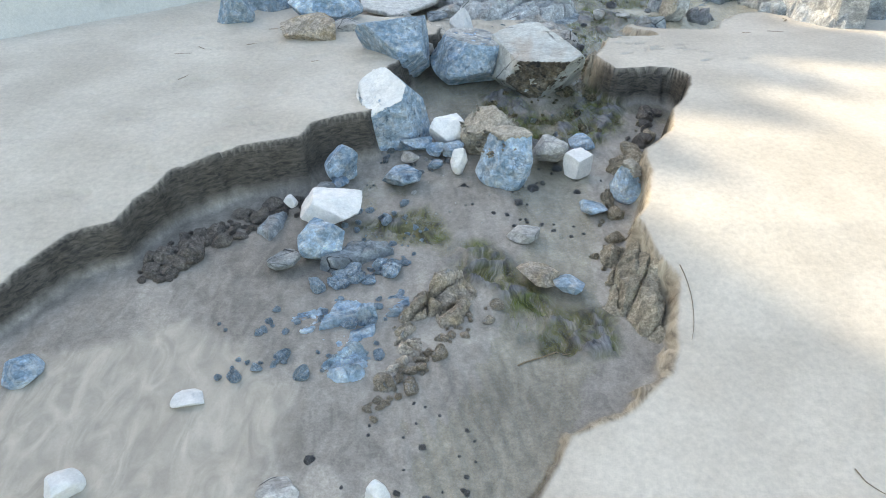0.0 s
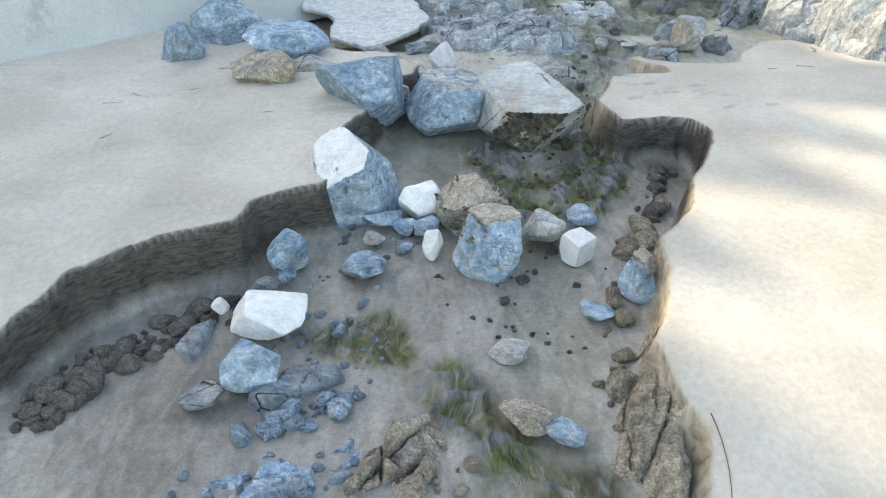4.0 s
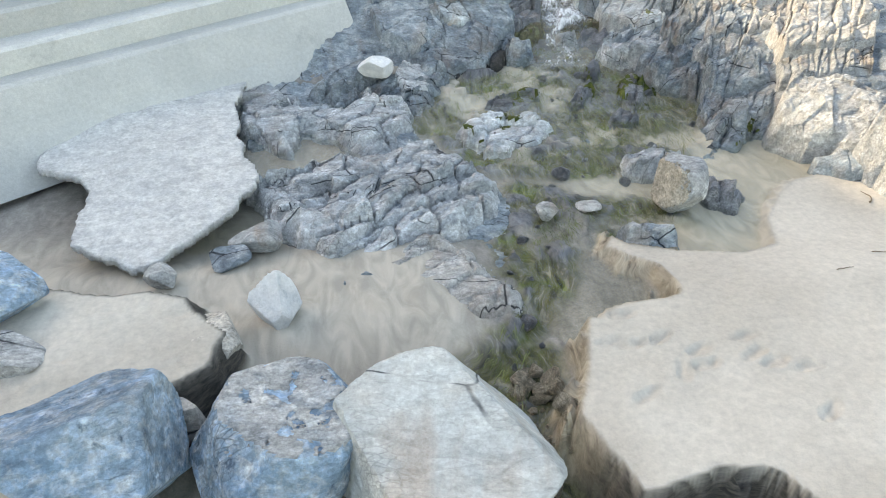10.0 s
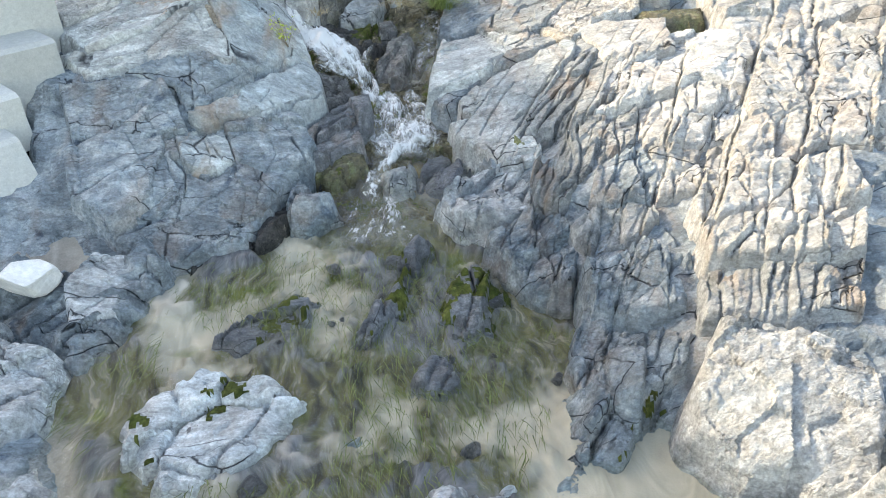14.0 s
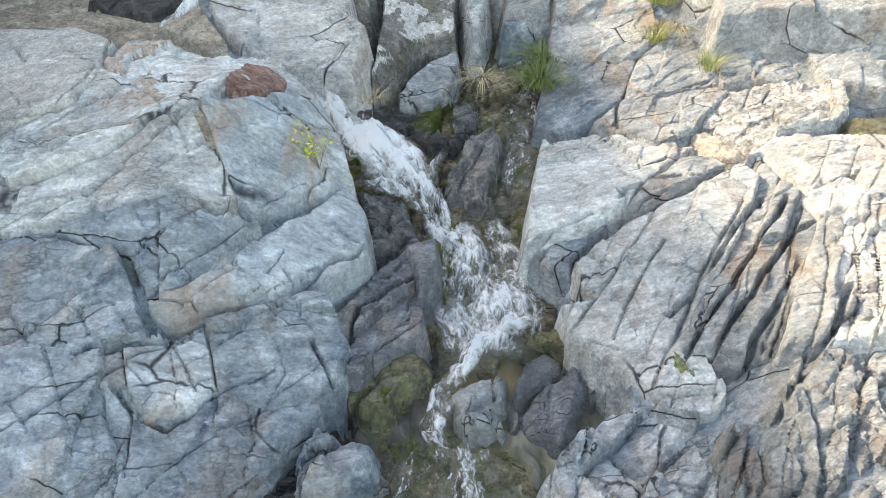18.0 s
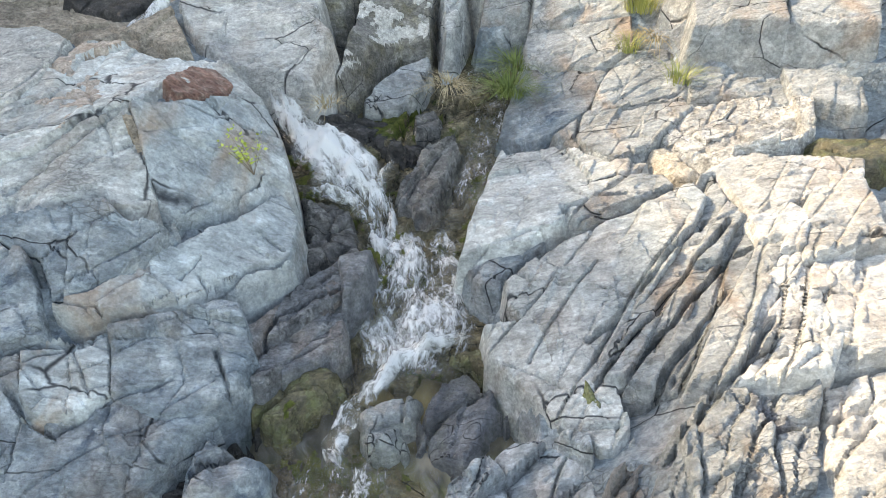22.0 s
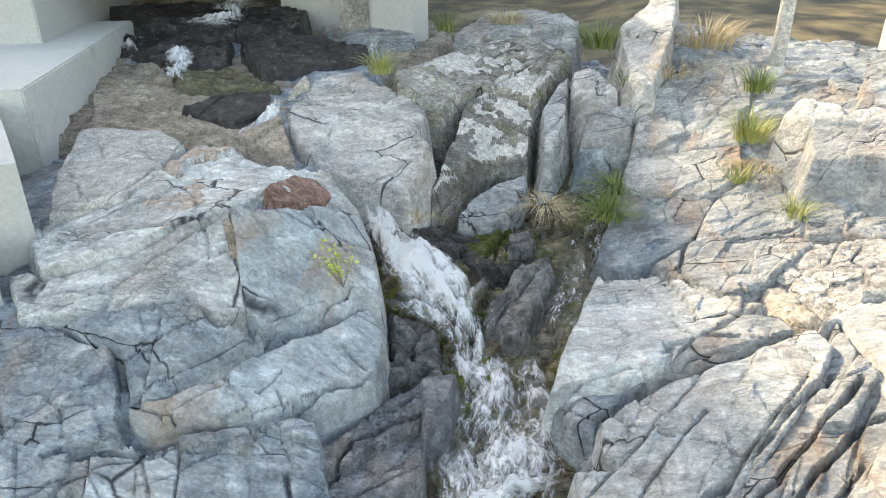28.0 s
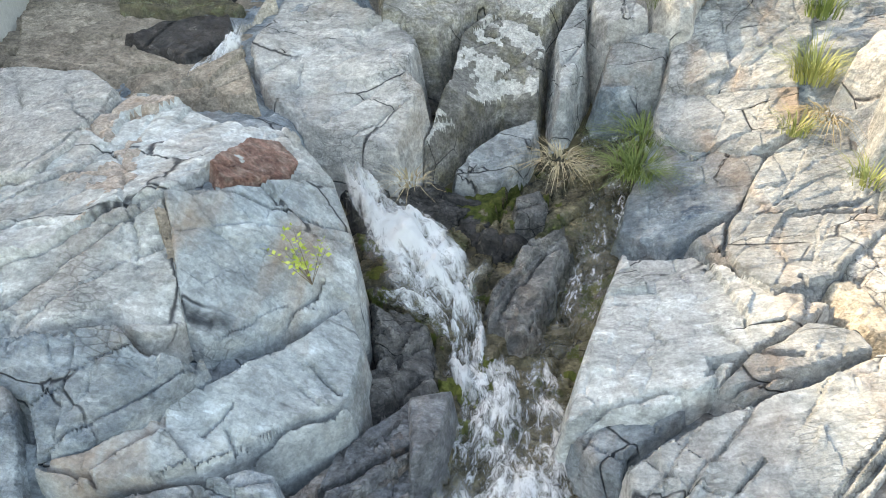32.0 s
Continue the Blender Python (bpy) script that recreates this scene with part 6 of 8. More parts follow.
stone("stone", "white wedge-shaped stone on wet sand", (0.41, 13.88, 1.69), (0.48, 0.34, 0.64), 14, rock_chalk, "boulders", [(-0.5, -0.5, 0.7, 0.5), (0.7, -0.5, 0.5, 0.55), (-0.8, -0.3, -0.4, 0.6), (0.7, -0.4, -0.6, 0.7), (0, 1, 0.2, 0.7), (0.1, -0.9, -0.3, 0.8)])
stone("stone", "rounded blue stone beside the concrete", (-0.08, 14.84, 1.60), (0.42, 0.36, 0.18), 6, rock_blue, "boulders")
stone("stone", "grey stone beside the concrete", (0.15, 15.17, 1.63), (0.57, 0.48, 0.26), 4, rock_grey, "boulders")
stone("stone", "small pale stone in wet sand", (-0.72, 14.55, 1.66), (0.31, 0.26, 0.21), 12, rock_pale, "boulders")
stone("stone", "white block on the bedrock", (1.77, 19.19, 2.00), (0.56, 0.45, 0.33), -10, rock_chalk, "boulders")
stone("stone", "small pale stone between the boulders", (-0.25, 12.75, 1.51), (0.29, 0.25, 0.36), 10, rock_pale, "boulders")
stone("stone", "blue stone behind the boulders", (0.16, 13.10, 1.45), (0.41, 0.35, 0.17), 5, rock_blue, "boulders")
stone("boulder", "cream and white boulder in the pool", (5.02, 15.42, 1.68), (0.59, 0.71, 0.58), -20, rock_white, "boulders", cap=("crust", "cream smooth side", (-0.8, -0.4, 0.4), 0.75, sand_crust, 0.008))
stone("stone", "pale angular stone in the stream", (3.40, 15.36, 1.51), (0.26, 0.22, 0.21), -1, rock_pale, "boulders")
stone("stone", "pale angular stone in the stream", (3.94, 15.44, 1.48), (0.31, 0.26, 0.10), -8, rock_pale, "boulders")
# the chalk cap paints the skylight on the upper left face
stone("boulder", "big white-topped blue boulder on the channel bank", (-0.76, 10.11, 1.41), (1.23, 0.86, 1.35), 13, rock_sky, "boulders", [(-0.35, -0.35, 0.87, 0.66), (0.8, -0.5, 0.3, 0.74), (-0.1, -0.95, 0.1, 0.8), (-0.9, -0.1, 0.3, 0.85), (0.4, 0.8, 0.4, 0.85), (0.6, 0.1, 0.8, 0.8)], cap=("crust", "whitish top, skylight painted on the upper face", (-0.5, -0.25, 0.83), 0.9, rock_chalk, 0.006))
stone("stone", "white triangular stone in the channel", (0.12, 9.92, 1.23), (0.62, 0.53, 0.42), 20, rock_chalk, "stones in the channel")
stone("boulder", "white-flecked boulder with a sandstone cap", (0.74, 9.71, 1.27), (0.90, 0.76, 0.74), -2, rock_capped, "boulders", cap=("crust", "tan sandy crust", (0.1, -0.2, 1), 0.8, sand_crust, 0.04))
stone("boulder", "blue boulder with a sandy brown cap", (0.88, 8.90, 1.23), (0.78, 0.66, 0.77), -4, rock_sky, "boulders", cap=("crust", "brown sandy crust", (-0.1, 0.25, 1), 0.72, sand_crust, 0.035))
stone("stone", "white and blue rounded boulder in the stream", (1.59, 9.38, 1.16), (0.55, 0.47, 0.36), -12, rock_white, "stones in the channel")
stone("stone", "white cube-like stone in the stream", (1.96, 9.05, 1.11), (0.41, 0.35, 0.36), 3, rock_chalk, "stones in the channel", [(0, -0.2, 1, 0.6), (-0.8, -0.5, 0.1, 0.62), (0.6, -0.8, 0, 0.62), (0.8, 0.6, 0, 0.7), (-0.4, 0.9, 0, 0.7)])
stone("stone", "blue stone in the stream", (2.14, 9.81, 1.10), (0.43, 0.37, 0.18), -17, rock_sky, "stones in the channel")
stone("stone", "long flat blue stone", (-0.37, 9.67, 1.15), (0.50, 0.30, 0.17), 10, rock_sky, "stones in the channel")
stone("stone", "round light blue stone", (0.18, 9.54, 1.11), (0.32, 0.27, 0.21), 4, rock_sky, "stones in the channel")
stone("stone", "dark blue stone in the channel", (-0.08, 9.53, 1.11), (0.29, 0.25, 0.20), 7, rock_sky, "stones in the channel")
stone("stone", "white oblong stone in the channel", (0.26, 9.08, 1.13), (0.25, 0.23, 0.36), 4, rock_chalk, "stones in the channel")
stone("stone", "small dark blue stone", (-0.08, 9.15, 1.04), (0.22, 0.19, 0.13), 8, rock_sky, "stones in the channel")
stone("stone", "pale oval stone in the channel", (-0.46, 9.34, 1.09), (0.26, 0.22, 0.12), 12, rock_pale, "stones in the channel")
stone("stone", "blue angular stone in the channel", (-0.54, 8.77, 1.06), (0.57, 0.49, 0.19), 14, rock_sky, "stones in the channel")
stone("stone", "blue stone against the sand bank", (-1.40, 8.83, 1.21), (0.45, 0.38, 0.52), 24, rock_sky, "stones in the channel")
stone("stone", "small blue-violet stone in the channel", (-1.40, 8.60, 1.05), (0.28, 0.24, 0.10), 26, rock_sky, "stones in the channel")
stone("stone", "dark grey stone in the channel", (-1.56, 8.39, 1.06), (0.28, 0.24, 0.13), 29, rock_grey, "stones in the channel")
stone("stone", "small white stone in the channel", (-1.96, 8.01, 1.07), (0.19, 0.16, 0.15), 36, rock_chalk, "stones in the channel")
stone("stone", "white boulder with green flecks", (-1.41, 7.84, 1.12), (0.81, 0.69, 0.34), 10, rock_chalk, "boulders")
stone("stone", "light blue boulder beside a white one", (-1.44, 7.14, 1.07), (0.58, 0.49, 0.41), 11, rock_sky, "boulders")
stone("stone", "low brown-grey stone in the channel", (-1.84, 6.83, 0.96), (0.40, 0.34, 0.14), 15, rock_grey, "stones in the channel")
stone("stone", "blue stone in the sand", (-4.02, 5.01, 0.91), (0.40, 0.34, 0.30), 39, rock_sky, "stones in the channel")
stone("stone", "small white stone in the sand", (-2.38, 4.72, 0.83), (0.30, 0.26, 0.11), 27, rock_chalk, "stones in the channel")
stone("stone", "white stone in the sand", (-3.10, 3.77, 0.83), (0.32, 0.28, 0.23), 40, rock_chalk, "stones in the channel")
stone("stone", "pale stone at the channel edge", (-1.35, 3.74, 0.76), (0.35, 0.30, 0.12), 20, rock_pale, "stones in the channel")
stone("stone", "white stone in the stream", (-0.52, 3.69, 0.80), (0.21, 0.17, 0.27), 8, rock_chalk, "stones in the channel")
stone("stone", "small blue stone in the stream", (2.01, 8.03, 0.97), (0.39, 0.33, 0.13), -14, rock_sky, "stones in the channel")
stone("stone", "pale blue stone in the stream", (1.04, 7.49, 0.92), (0.41, 0.35, 0.14), -8, rock_pale, "stones in the channel")
stone("stone", "flat pale stone in the stream", (1.12, 6.63, 0.90), (0.51, 0.43, 0.17), -10, rock_brown, "stones in the channel")
stone("stone", "blue stone in the stream", (1.45, 6.47, 0.89), (0.36, 0.30, 0.12), -13, rock_sky, "stones in the channel")
stone("stone", "blue stone below the bank", (-1.39, 8.89, 1.15), (0.43, 0.37, 0.34), 9, rock_sky, "stones in the channel")
stone("stone", "dark blue and white stone under the sand bank", (2.56, 8.40, 1.16), (0.54, 0.45, 0.52), -28, rock_sky, "boulders", cap=("crust", "sandy crust", (0.5, 0.3, 1), 0.85, sand_crust, 0.04))
mass("outcrop", "low fractured blue outcrop showing through the wet sand", [(-2.4, 6.08), (-1.89, 6.28), (-1.4, 6.36), (-0.91, 6.56), (-0.53, 6.66), (-0.32, 6.31), (-0.37, 5.91), (-0.72, 5.68), (-1.06, 5.52), (-1.42, 5.58), (-1.78, 5.95)], 0.73, 0.825, rock_sky, 12, 1.25, 0.1, (0.0, 0.03), "outcrops", 0.018)
mass("outcrop", "low fractured blue outcrop showing through the wet sand", [(-2.15, 5.52), (-1.96, 5.74), (-1.58, 5.95), (-1.42, 5.75), (-1.77, 5.55), (-1.88, 5.38)], 0.71, 0.815, rock_sky, 25, 1.2, 0.1, (0.0, 0.0), "outcrops", 0.016)
mass("outcrop", "small blue rock showing through the wet sand", [(-1.12, 5.25), (-0.93, 5.5), (-0.74, 5.37), (-0.82, 5.08), (-1.02, 5.04)], 0.70, 0.83, rock_sky, 25, 0.6, 0.1, (0.0, 0.0), "outcrops", 0.016)
mass("outcrop", "low rusty-brown outcrop showing through the wet sand", [(-0.55, 5.83), (-0.38, 6.12), (-0.13, 6.43), (0.26, 6.65), (0.44, 6.33), (0.24, 5.92), (-0.06, 5.65), (-0.23, 5.3), (-0.44, 4.98), (-0.65, 5.0), (-0.56, 5.38)], 0.72, 0.82, rock_brown, 50, 1.1, 0.1, (0.0, 0.03), "outcrops", 0.018)
mass("bank_block", "crumbling block of hardened sand under the bank edge", [(1.87, 6.6), (2.1, 7.07), (2.35, 7.59), (2.56, 7.73), (2.66, 7.2), (2.72, 6.83), (2.55, 6.07), (2.36, 5.55), (2.14, 5.62), (1.98, 6.0), (1.8, 6.27)], 0.80, 1.08, sandstone, 75, 0.9, 0.25, (0.25, 0.05), "fallen clods", 0.02)
cascade("shallow clear side stream over brown rock", [(6.29, 26.23, 2.62), (6.22, 25.50, 2.50), (6.20, 24.58, 2.38), (6.01, 23.73, 2.25), (5.83, 23.31, 2.10), (5.56, 23.00, 1.97)], [(6.97, 26.01, 2.62), (6.79, 25.32, 2.50), (6.63, 24.43, 2.38), (6.50, 23.74, 2.25), (6.33, 23.31, 2.10), (6.26, 23.01, 1.97)], 0.12)
slab("outcrop", "low blue outcrop showing through the wet sand", [(-1.40, 6.82, 0.97), (-1.11, 7.25, 0.97), (-0.63, 7.32, 0.97), (-0.58, 7.13, 0.97), (-0.94, 6.94, 0.97), (-1.18, 6.71, 0.97)], 0.35, rock_blue, 0.04, 1.5, "outcrops")
slab("outcrop", "low blue outcrop showing through the wet sand", [(-2.31, 7.53, 1.00), (-2.22, 7.80, 1.00), (-2.03, 7.95, 1.00), (-2.02, 7.67, 1.00), (-2.14, 7.39, 1.00)], 0.35, rock_blue, 0.04, 1.5, "outcrops")
slab("rock_slab", "brown sandy rock pan above the falls", [(-0.47, 27.41, 3.50), (-0.78, 28.93, 3.55), (-0.16, 29.02, 3.55), (2.26, 25.66, 3.30), (1.85, 25.24, 3.35), (0.54, 25.56, 3.40)], 0.6, rock_pan, 0.06, 0.7, "bedrock")
slab("wet_stone", "black wet boulder with a small cascade", [(1.38, 25.93, 3.55), (1.85, 26.15, 3.65), (2.54, 26.46, 3.60), (2.72, 26.10, 3.45), (2.33, 25.48, 3.35), (1.75, 25.74, 3.40)], 0.8, rock_black, 0.06, 1, "bedrock")
slab("wet_stone", "dark wet boulder in the culvert mouth", [(1.28, 28.59, 3.85), (1.77, 29.08, 3.95), (2.58, 28.82, 3.95), (3.54, 28.23, 3.85), (3.05, 27.51, 3.70), (2.09, 27.19, 3.70)], 0.9, rock_black, 0.06, 1, "bedrock")
slab("wet_stone", "black wet ledge in the culvert mouth", [(-1.08, 29.07, 3.80), (-0.36, 29.62, 3.90), (1.13, 28.99, 3.85), (1.36, 28.06, 3.70), (0.38, 27.89, 3.65), (-0.61, 28.33, 3.70)], 0.7, rock_black, 0.06, 1.6, "bedrock")
slab("wet_stone", "black wet ledge in the culvert mouth", [(-2.27, 31.17, 4.00), (-0.91, 31.64, 4.15), (1.95, 30.58, 4.15), (2.27, 29.16, 4.00), (1.06, 29.23, 3.95), (-1.26, 29.64, 3.90)], 0.9, rock_black, 0.06, 1.6, "bedrock")
slab("wet_stone", "flat dark ledge with shallow water", [(0.50, 27.72, 3.60), (1.66, 27.45, 3.65), (2.55, 26.92, 3.60), (2.48, 26.62, 3.55), (1.64, 26.63, 3.55), (0.99, 26.80, 3.55)], 0.5, rock_olive, 0.06, 1, "bedrock")
slab("rock_slab", "grey broken ledge below the concrete", [(2.21, 30.25, 3.85), (3.03, 30.21, 3.90), (3.88, 29.86, 3.85), (4.03, 29.40, 3.75), (3.42, 29.07, 3.65), (3.22, 29.16, 3.70)], 0.6, rock_grey, 0.06, 1, "bedrock")
slab("stone", "cream stone wedged beside the cascade", [(2.65, 26.24, 3.60), (2.89, 26.74, 3.75), (2.96, 26.62, 3.70), (2.73, 26.41, 3.50)], 0.4, rock_sandy, 0.03, 1, "bedrock")
slab("rock_slab", "brown mud-coated rock beside the cascade", [(2.44, 25.29, 3.35), (2.83, 25.82, 3.45), (3.18, 25.00, 3.30), (2.95, 24.99, 3.25)], 0.5, rock_pan, 0.06, 1, "bedrock")
cascade("white waterfall tumbling between the rocks", [(3.98, 24.47, 2.86), (4.19, 24.14, 2.67), (4.37, 23.76, 2.47), (4.66, 23.40, 2.35), (4.90, 23.23, 2.22), (5.12, 23.02, 2.10), (5.19, 22.74, 2.00), (5.24, 22.52, 1.93)], [(4.36, 24.34, 2.86), (4.68, 24.28, 2.67), (5.03, 24.20, 2.47), (5.25, 23.95, 2.35), (5.38, 23.75, 2.22), (5.42, 23.42, 2.10), (5.48, 23.13, 2.00), (5.66, 22.70, 1.93)], 0.95)
cascade("thin white jet beside the falls", [(4.46, 23.27, 2.40), (4.73, 23.23, 2.34), (5.00, 23.17, 2.25), (5.18, 23.04, 2.14)], [(4.49, 23.40, 2.40), (4.78, 23.38, 2.34), (5.03, 23.37, 2.25), (5.24, 23.25, 2.14)], 0.8)
cascade("thin white jet across the dark block", [(5.46, 23.58, 2.52), (5.37, 23.45, 2.40), (5.35, 23.30, 2.25)], [(5.36, 23.68, 2.52), (5.25, 23.56, 2.40), (5.22, 23.42, 2.25)], 0.8)
cascade("clear rippling water below the falls", [(4.98, 23.05, 1.98), (5.10, 22.63, 1.93), (5.10, 22.19, 1.89), (5.02, 21.85, 1.86), (5.14, 21.60, 1.83), (5.2, 21.2, 1.79)], [(6.10, 23.20, 1.98), (6.15, 22.72, 1.93), (6.20, 22.21, 1.89), (6.18, 21.82, 1.86), (6.10, 21.62, 1.84), (5.85, 21.2, 1.80)], 0.50)
cascade("foaming eddy below the falls", [(5.05, 22.05, 1.89), (5.08, 21.85, 1.87), (5.18, 21.60, 1.85)], [(5.75, 21.95, 1.89), (5.80, 21.75, 1.88), (5.70, 21.50, 1.86)], 0.75)
cascade("thin foaming rivulet over the bedrock", [(6.05, 21.76, 1.89), (5.66, 21.63, 1.87), (5.41, 21.54, 1.85), (5.24, 21.29, 1.81), (5.02, 21.06, 1.77), (4.93, 20.76, 1.73), (5.00, 20.45, 1.69)], [(6.05, 21.60, 1.89), (5.70, 21.47, 1.87), (5.53, 21.36, 1.85), (5.37, 21.12, 1.81), (5.18, 20.90, 1.77), (5.12, 20.66, 1.73), (5.24, 20.35, 1.69)], 0.62)
cascade("shallow running water among the weed", [(4.75, 20.75, 1.70), (4.55, 20.2, 1.66), (4.2, 19.6, 1.62)], [(5.5, 20.6, 1.70), (5.6, 20.1, 1.66), (5.5, 19.5, 1.62)], 0.22)
cascade("small white cascade on a black boulder", [(2.61, 26.15, 3.62), (2.58, 25.82, 3.45), (2.38, 25.45, 3.36), (2.42, 25.18, 3.30)], [(2.79, 26.15, 3.62), (2.81, 25.82, 3.45), (2.73, 25.63, 3.36), (2.67, 25.18, 3.30)], 0.9)
cascade("thin cascade in the culvert mouth", [(-0.22, 31.66, 4.25), (0.19, 30.02, 4.08), (-0.32, 29.56, 4.00)], [(0.52, 31.62, 4.25), (1.05, 29.85, 4.05), (0.78, 29.23, 3.95)], 0.6)
cascade("thin cascade in the culvert mouth", [(-1.00, 29.04, 3.85), (-0.75, 28.58, 3.70)], [(-0.83, 29.27, 3.86), (-0.16, 28.33, 3.70)], 0.7)
cascade("thin cascade in the culvert mouth", [(0.24, 28.35, 3.78), (0.47, 27.62, 3.66), (0.90, 26.93, 3.60)], [(0.73, 28.48, 3.80), (0.98, 27.51, 3.64), (1.21, 26.75, 3.60)], 0.7)
cascade("thin cascade beside the dark boulder", [(3.23, 29.24, 3.85), (3.39, 28.52, 3.70)], [(3.42, 29.24, 3.85), (3.65, 28.27, 3.70)], 0.8)
mass("rock_mass", "broad blue-grey bedded outcrop with dark clefts between sand and stream", [(0.94, 17.04), (1.59, 17.04), (2.22, 17.52), (2.54, 17.0), (2.77, 16.6), (2.99, 16.22), (3.03, 15.73), (2.88, 15.42), (2.57, 15.22), (2.33, 15.03), (2.1, 14.98), (1.89, 15.12), (1.62, 14.72), (1.37, 14.6), (1.08, 14.58), (0.82, 14.71), (0.45, 15.22), (0.28, 15.63), (-0.16, 16.49), (0.53, 16.72)], 1.40, 1.66, rock_platform, 33, 0.95, 0.16, (0.03, 0.0))
mass("rock_mass", "pale sandy crusted rock sloping into the stream", [(1.2, 14.62), (1.66, 14.84), (1.93, 15.15), (2.3, 14.8), (2.58, 14.4), (2.79, 14.04), (2.67, 13.84), (2.32, 13.77), (2.0, 14.0), (1.52, 14.3)], 1.42, 1.57, rock_pale, 33, 0.35, 0.2, (-0.02, 0.05))
mass("rock_mass", "grey cracked bedrock shelf beside the concrete", [(-0.49, 19.25), (0.15, 19.54), (0.54, 18.84), (1.24, 18.32), (1.6, 18.82), (2.28, 18.49), (2.18, 17.77), (1.82, 17.2), (1.36, 17.0), (1.21, 17.48), (0.85, 17.85), (0.6, 17.95), (0.43, 17.33), (-0.25, 17.93)], 1.5, 1.76, rock_platform, 33, 0.6, 0.16, (0.0, 0.05))
patch(mass("rock_mass", "long blue rock standing in the weedy pool", [(2.81, 17.6), (3.0, 17.9), (3.33, 18.1), (3.9, 17.9), (4.2, 17.68), (3.9, 17.35), (3.58, 17.05), (3.37, 16.84), (3.1, 16.95), (2.91, 17.32)], 1.42, 1.62, rock_light, 33, 0.45, 0.12, (-0.05, 0.0)), "moss_patch", "olive green moss", moss, 1.8, 0.42, 7)
mass("rock_mass", "violet-grey ledge of fractured rock above the pool", [(0.69, 18.97), (1.0, 19.6), (1.43, 19.93), (2.34, 19.6), (2.75, 19.9), (2.9, 19.4), (2.6, 18.8), (2.28, 18.35), (1.54, 18.69)], 1.55, 1.84, rock_blue, 37, 0.9, 0.16, (0.03, 0.1))
patch(mass("rock_mass", "dark violet rock in the weedy stream bed", [(3.41, 18.53), (3.69, 18.88), (4.11, 19.11), (4.32, 18.93), (4.3, 18.51), (3.9, 18.43), (3.62, 18.34)], 1.45, 1.65, rock_dark, 33, 0.7, 0.1), "moss_patch", "olive green moss", moss, 2.2, 0.2, 5)
patch(mass("rock_mass", "dark violet rock in the weedy stream bed", [(5.08, 19.32), (5.29, 19.59), (5.61, 19.64), (5.4, 19.15), (5.04, 18.58), (4.79, 18.22), (4.7, 18.32), (4.95, 18.77)], 1.5, 1.72, rock_dark, 54, 0.7, 0.1), "moss_patch", "olive green moss", moss, 2.2, 0.2, 5)
mass("rock_mass", "small dark rock in the weedy stream bed", [(5.06, 17.72), (5.31, 18.02), (5.48, 17.93), (5.38, 17.6), (5.17, 17.52)], 1.45, 1.65, rock_dark, 54, 0.6, 0.1)
patch(mass("rock_mass", "dark upright rock beside the weed", [(5.51, 18.84), (5.96, 19.04), (6.08, 18.64), (5.87, 18.25), (5.57, 18.07), (5.37, 18.34)], 1.5, 1.72, rock_slate, 60, 0.8, 0.1), "moss_patch", "olive green moss", moss, 2.0, 0.0, 6)
mass("rock_mass", "small blue rock in the weedy stream bed", [(4.35, 17.25), (4.59, 17.33), (4.68, 17.14), (4.45, 17.05)], 1.42, 1.54, rock_blue, 33, 0.5, 0.1)
patch(mass("rock_mass", "broken blue foot of the bedrock at the pool", [(6.52, 17.99), (6.96, 17.91), (7.35, 17.6), (7.2, 17.2), (6.87, 16.83), (6.5, 16.62), (6.08, 16.4), (5.94, 16.48), (6.12, 16.86), (6.19, 17.21), (6.42, 17.56)], 1.45, 1.70, rock_blue, 60, 1.0, 0.2, (0.16, 0.08)), "moss_patch", "olive green moss", moss, 1.6, 0.4, 9)
mass("rock_mass", "cracked blue-grey rock in the shallow pool", [(4.75, 16.49), (5.16, 16.66), (5.22, 16.4), (5.40, 16.45), (5.61, 16.51), (5.57, 16.20), (5.30, 15.83), (5.10, 15.94), (4.89, 16.05), (4.75, 16.24)], 1.45, 1.62, rock_light, 54, 0.7, 0.1)
mass("rock_mass", "dark stepped rock beside the cream boulder", [(5.36, 15.73), (5.69, 15.85), (5.85, 15.47), (5.66, 15.25), (5.41, 15.38)], 1.42, 1.55, rock_slate, 60, 0.7, 0.08)
mass("rock_mass", "blue rock under the tip of the sand bank", [(4.02, 14.86), (4.41, 14.83), (4.66, 14.62), (4.61, 14.45), (4.34, 14.53), (4.05, 14.60)], 1.42, 1.58, rock_blue, 20, 0.6, 0.1)
mass("rock_mass", "small blue rock showing through the sand", [(0.95, 14.3), (1.25, 14.5), (1.5, 14.45), (1.35, 14.2), (1.05, 14.15)], 1.42, 1.52, rock_blue, 20, 0.6, 0.1)

# ---- the wet bed of the falls ----
patch(mass("gully_bed", "dark wet rock floor of the gully under the falls", [(3.9, 24.9), (4.4, 25.2), (5.4, 25.3), (6.0, 26.4), (7.0, 26.3), (7.1, 25.2), (6.8, 24.2), (6.5, 23.4), (6.3, 22.4), (6.5, 21.4), (6.6, 20.6), (5.8, 20.0), (4.6, 19.9), (4.0, 20.3), (4.3, 21.2), (4.6, 22.2), (4.5, 23.3), (4.0, 24.0)], 1.5, 2.0, rock_gully, 60, 0.75, 0.1, (0.0, 0.19), "stream rocks", 0.03), "moss_patch", "olive moss on the wet bed", moss, 1.2, 0.3, 10)
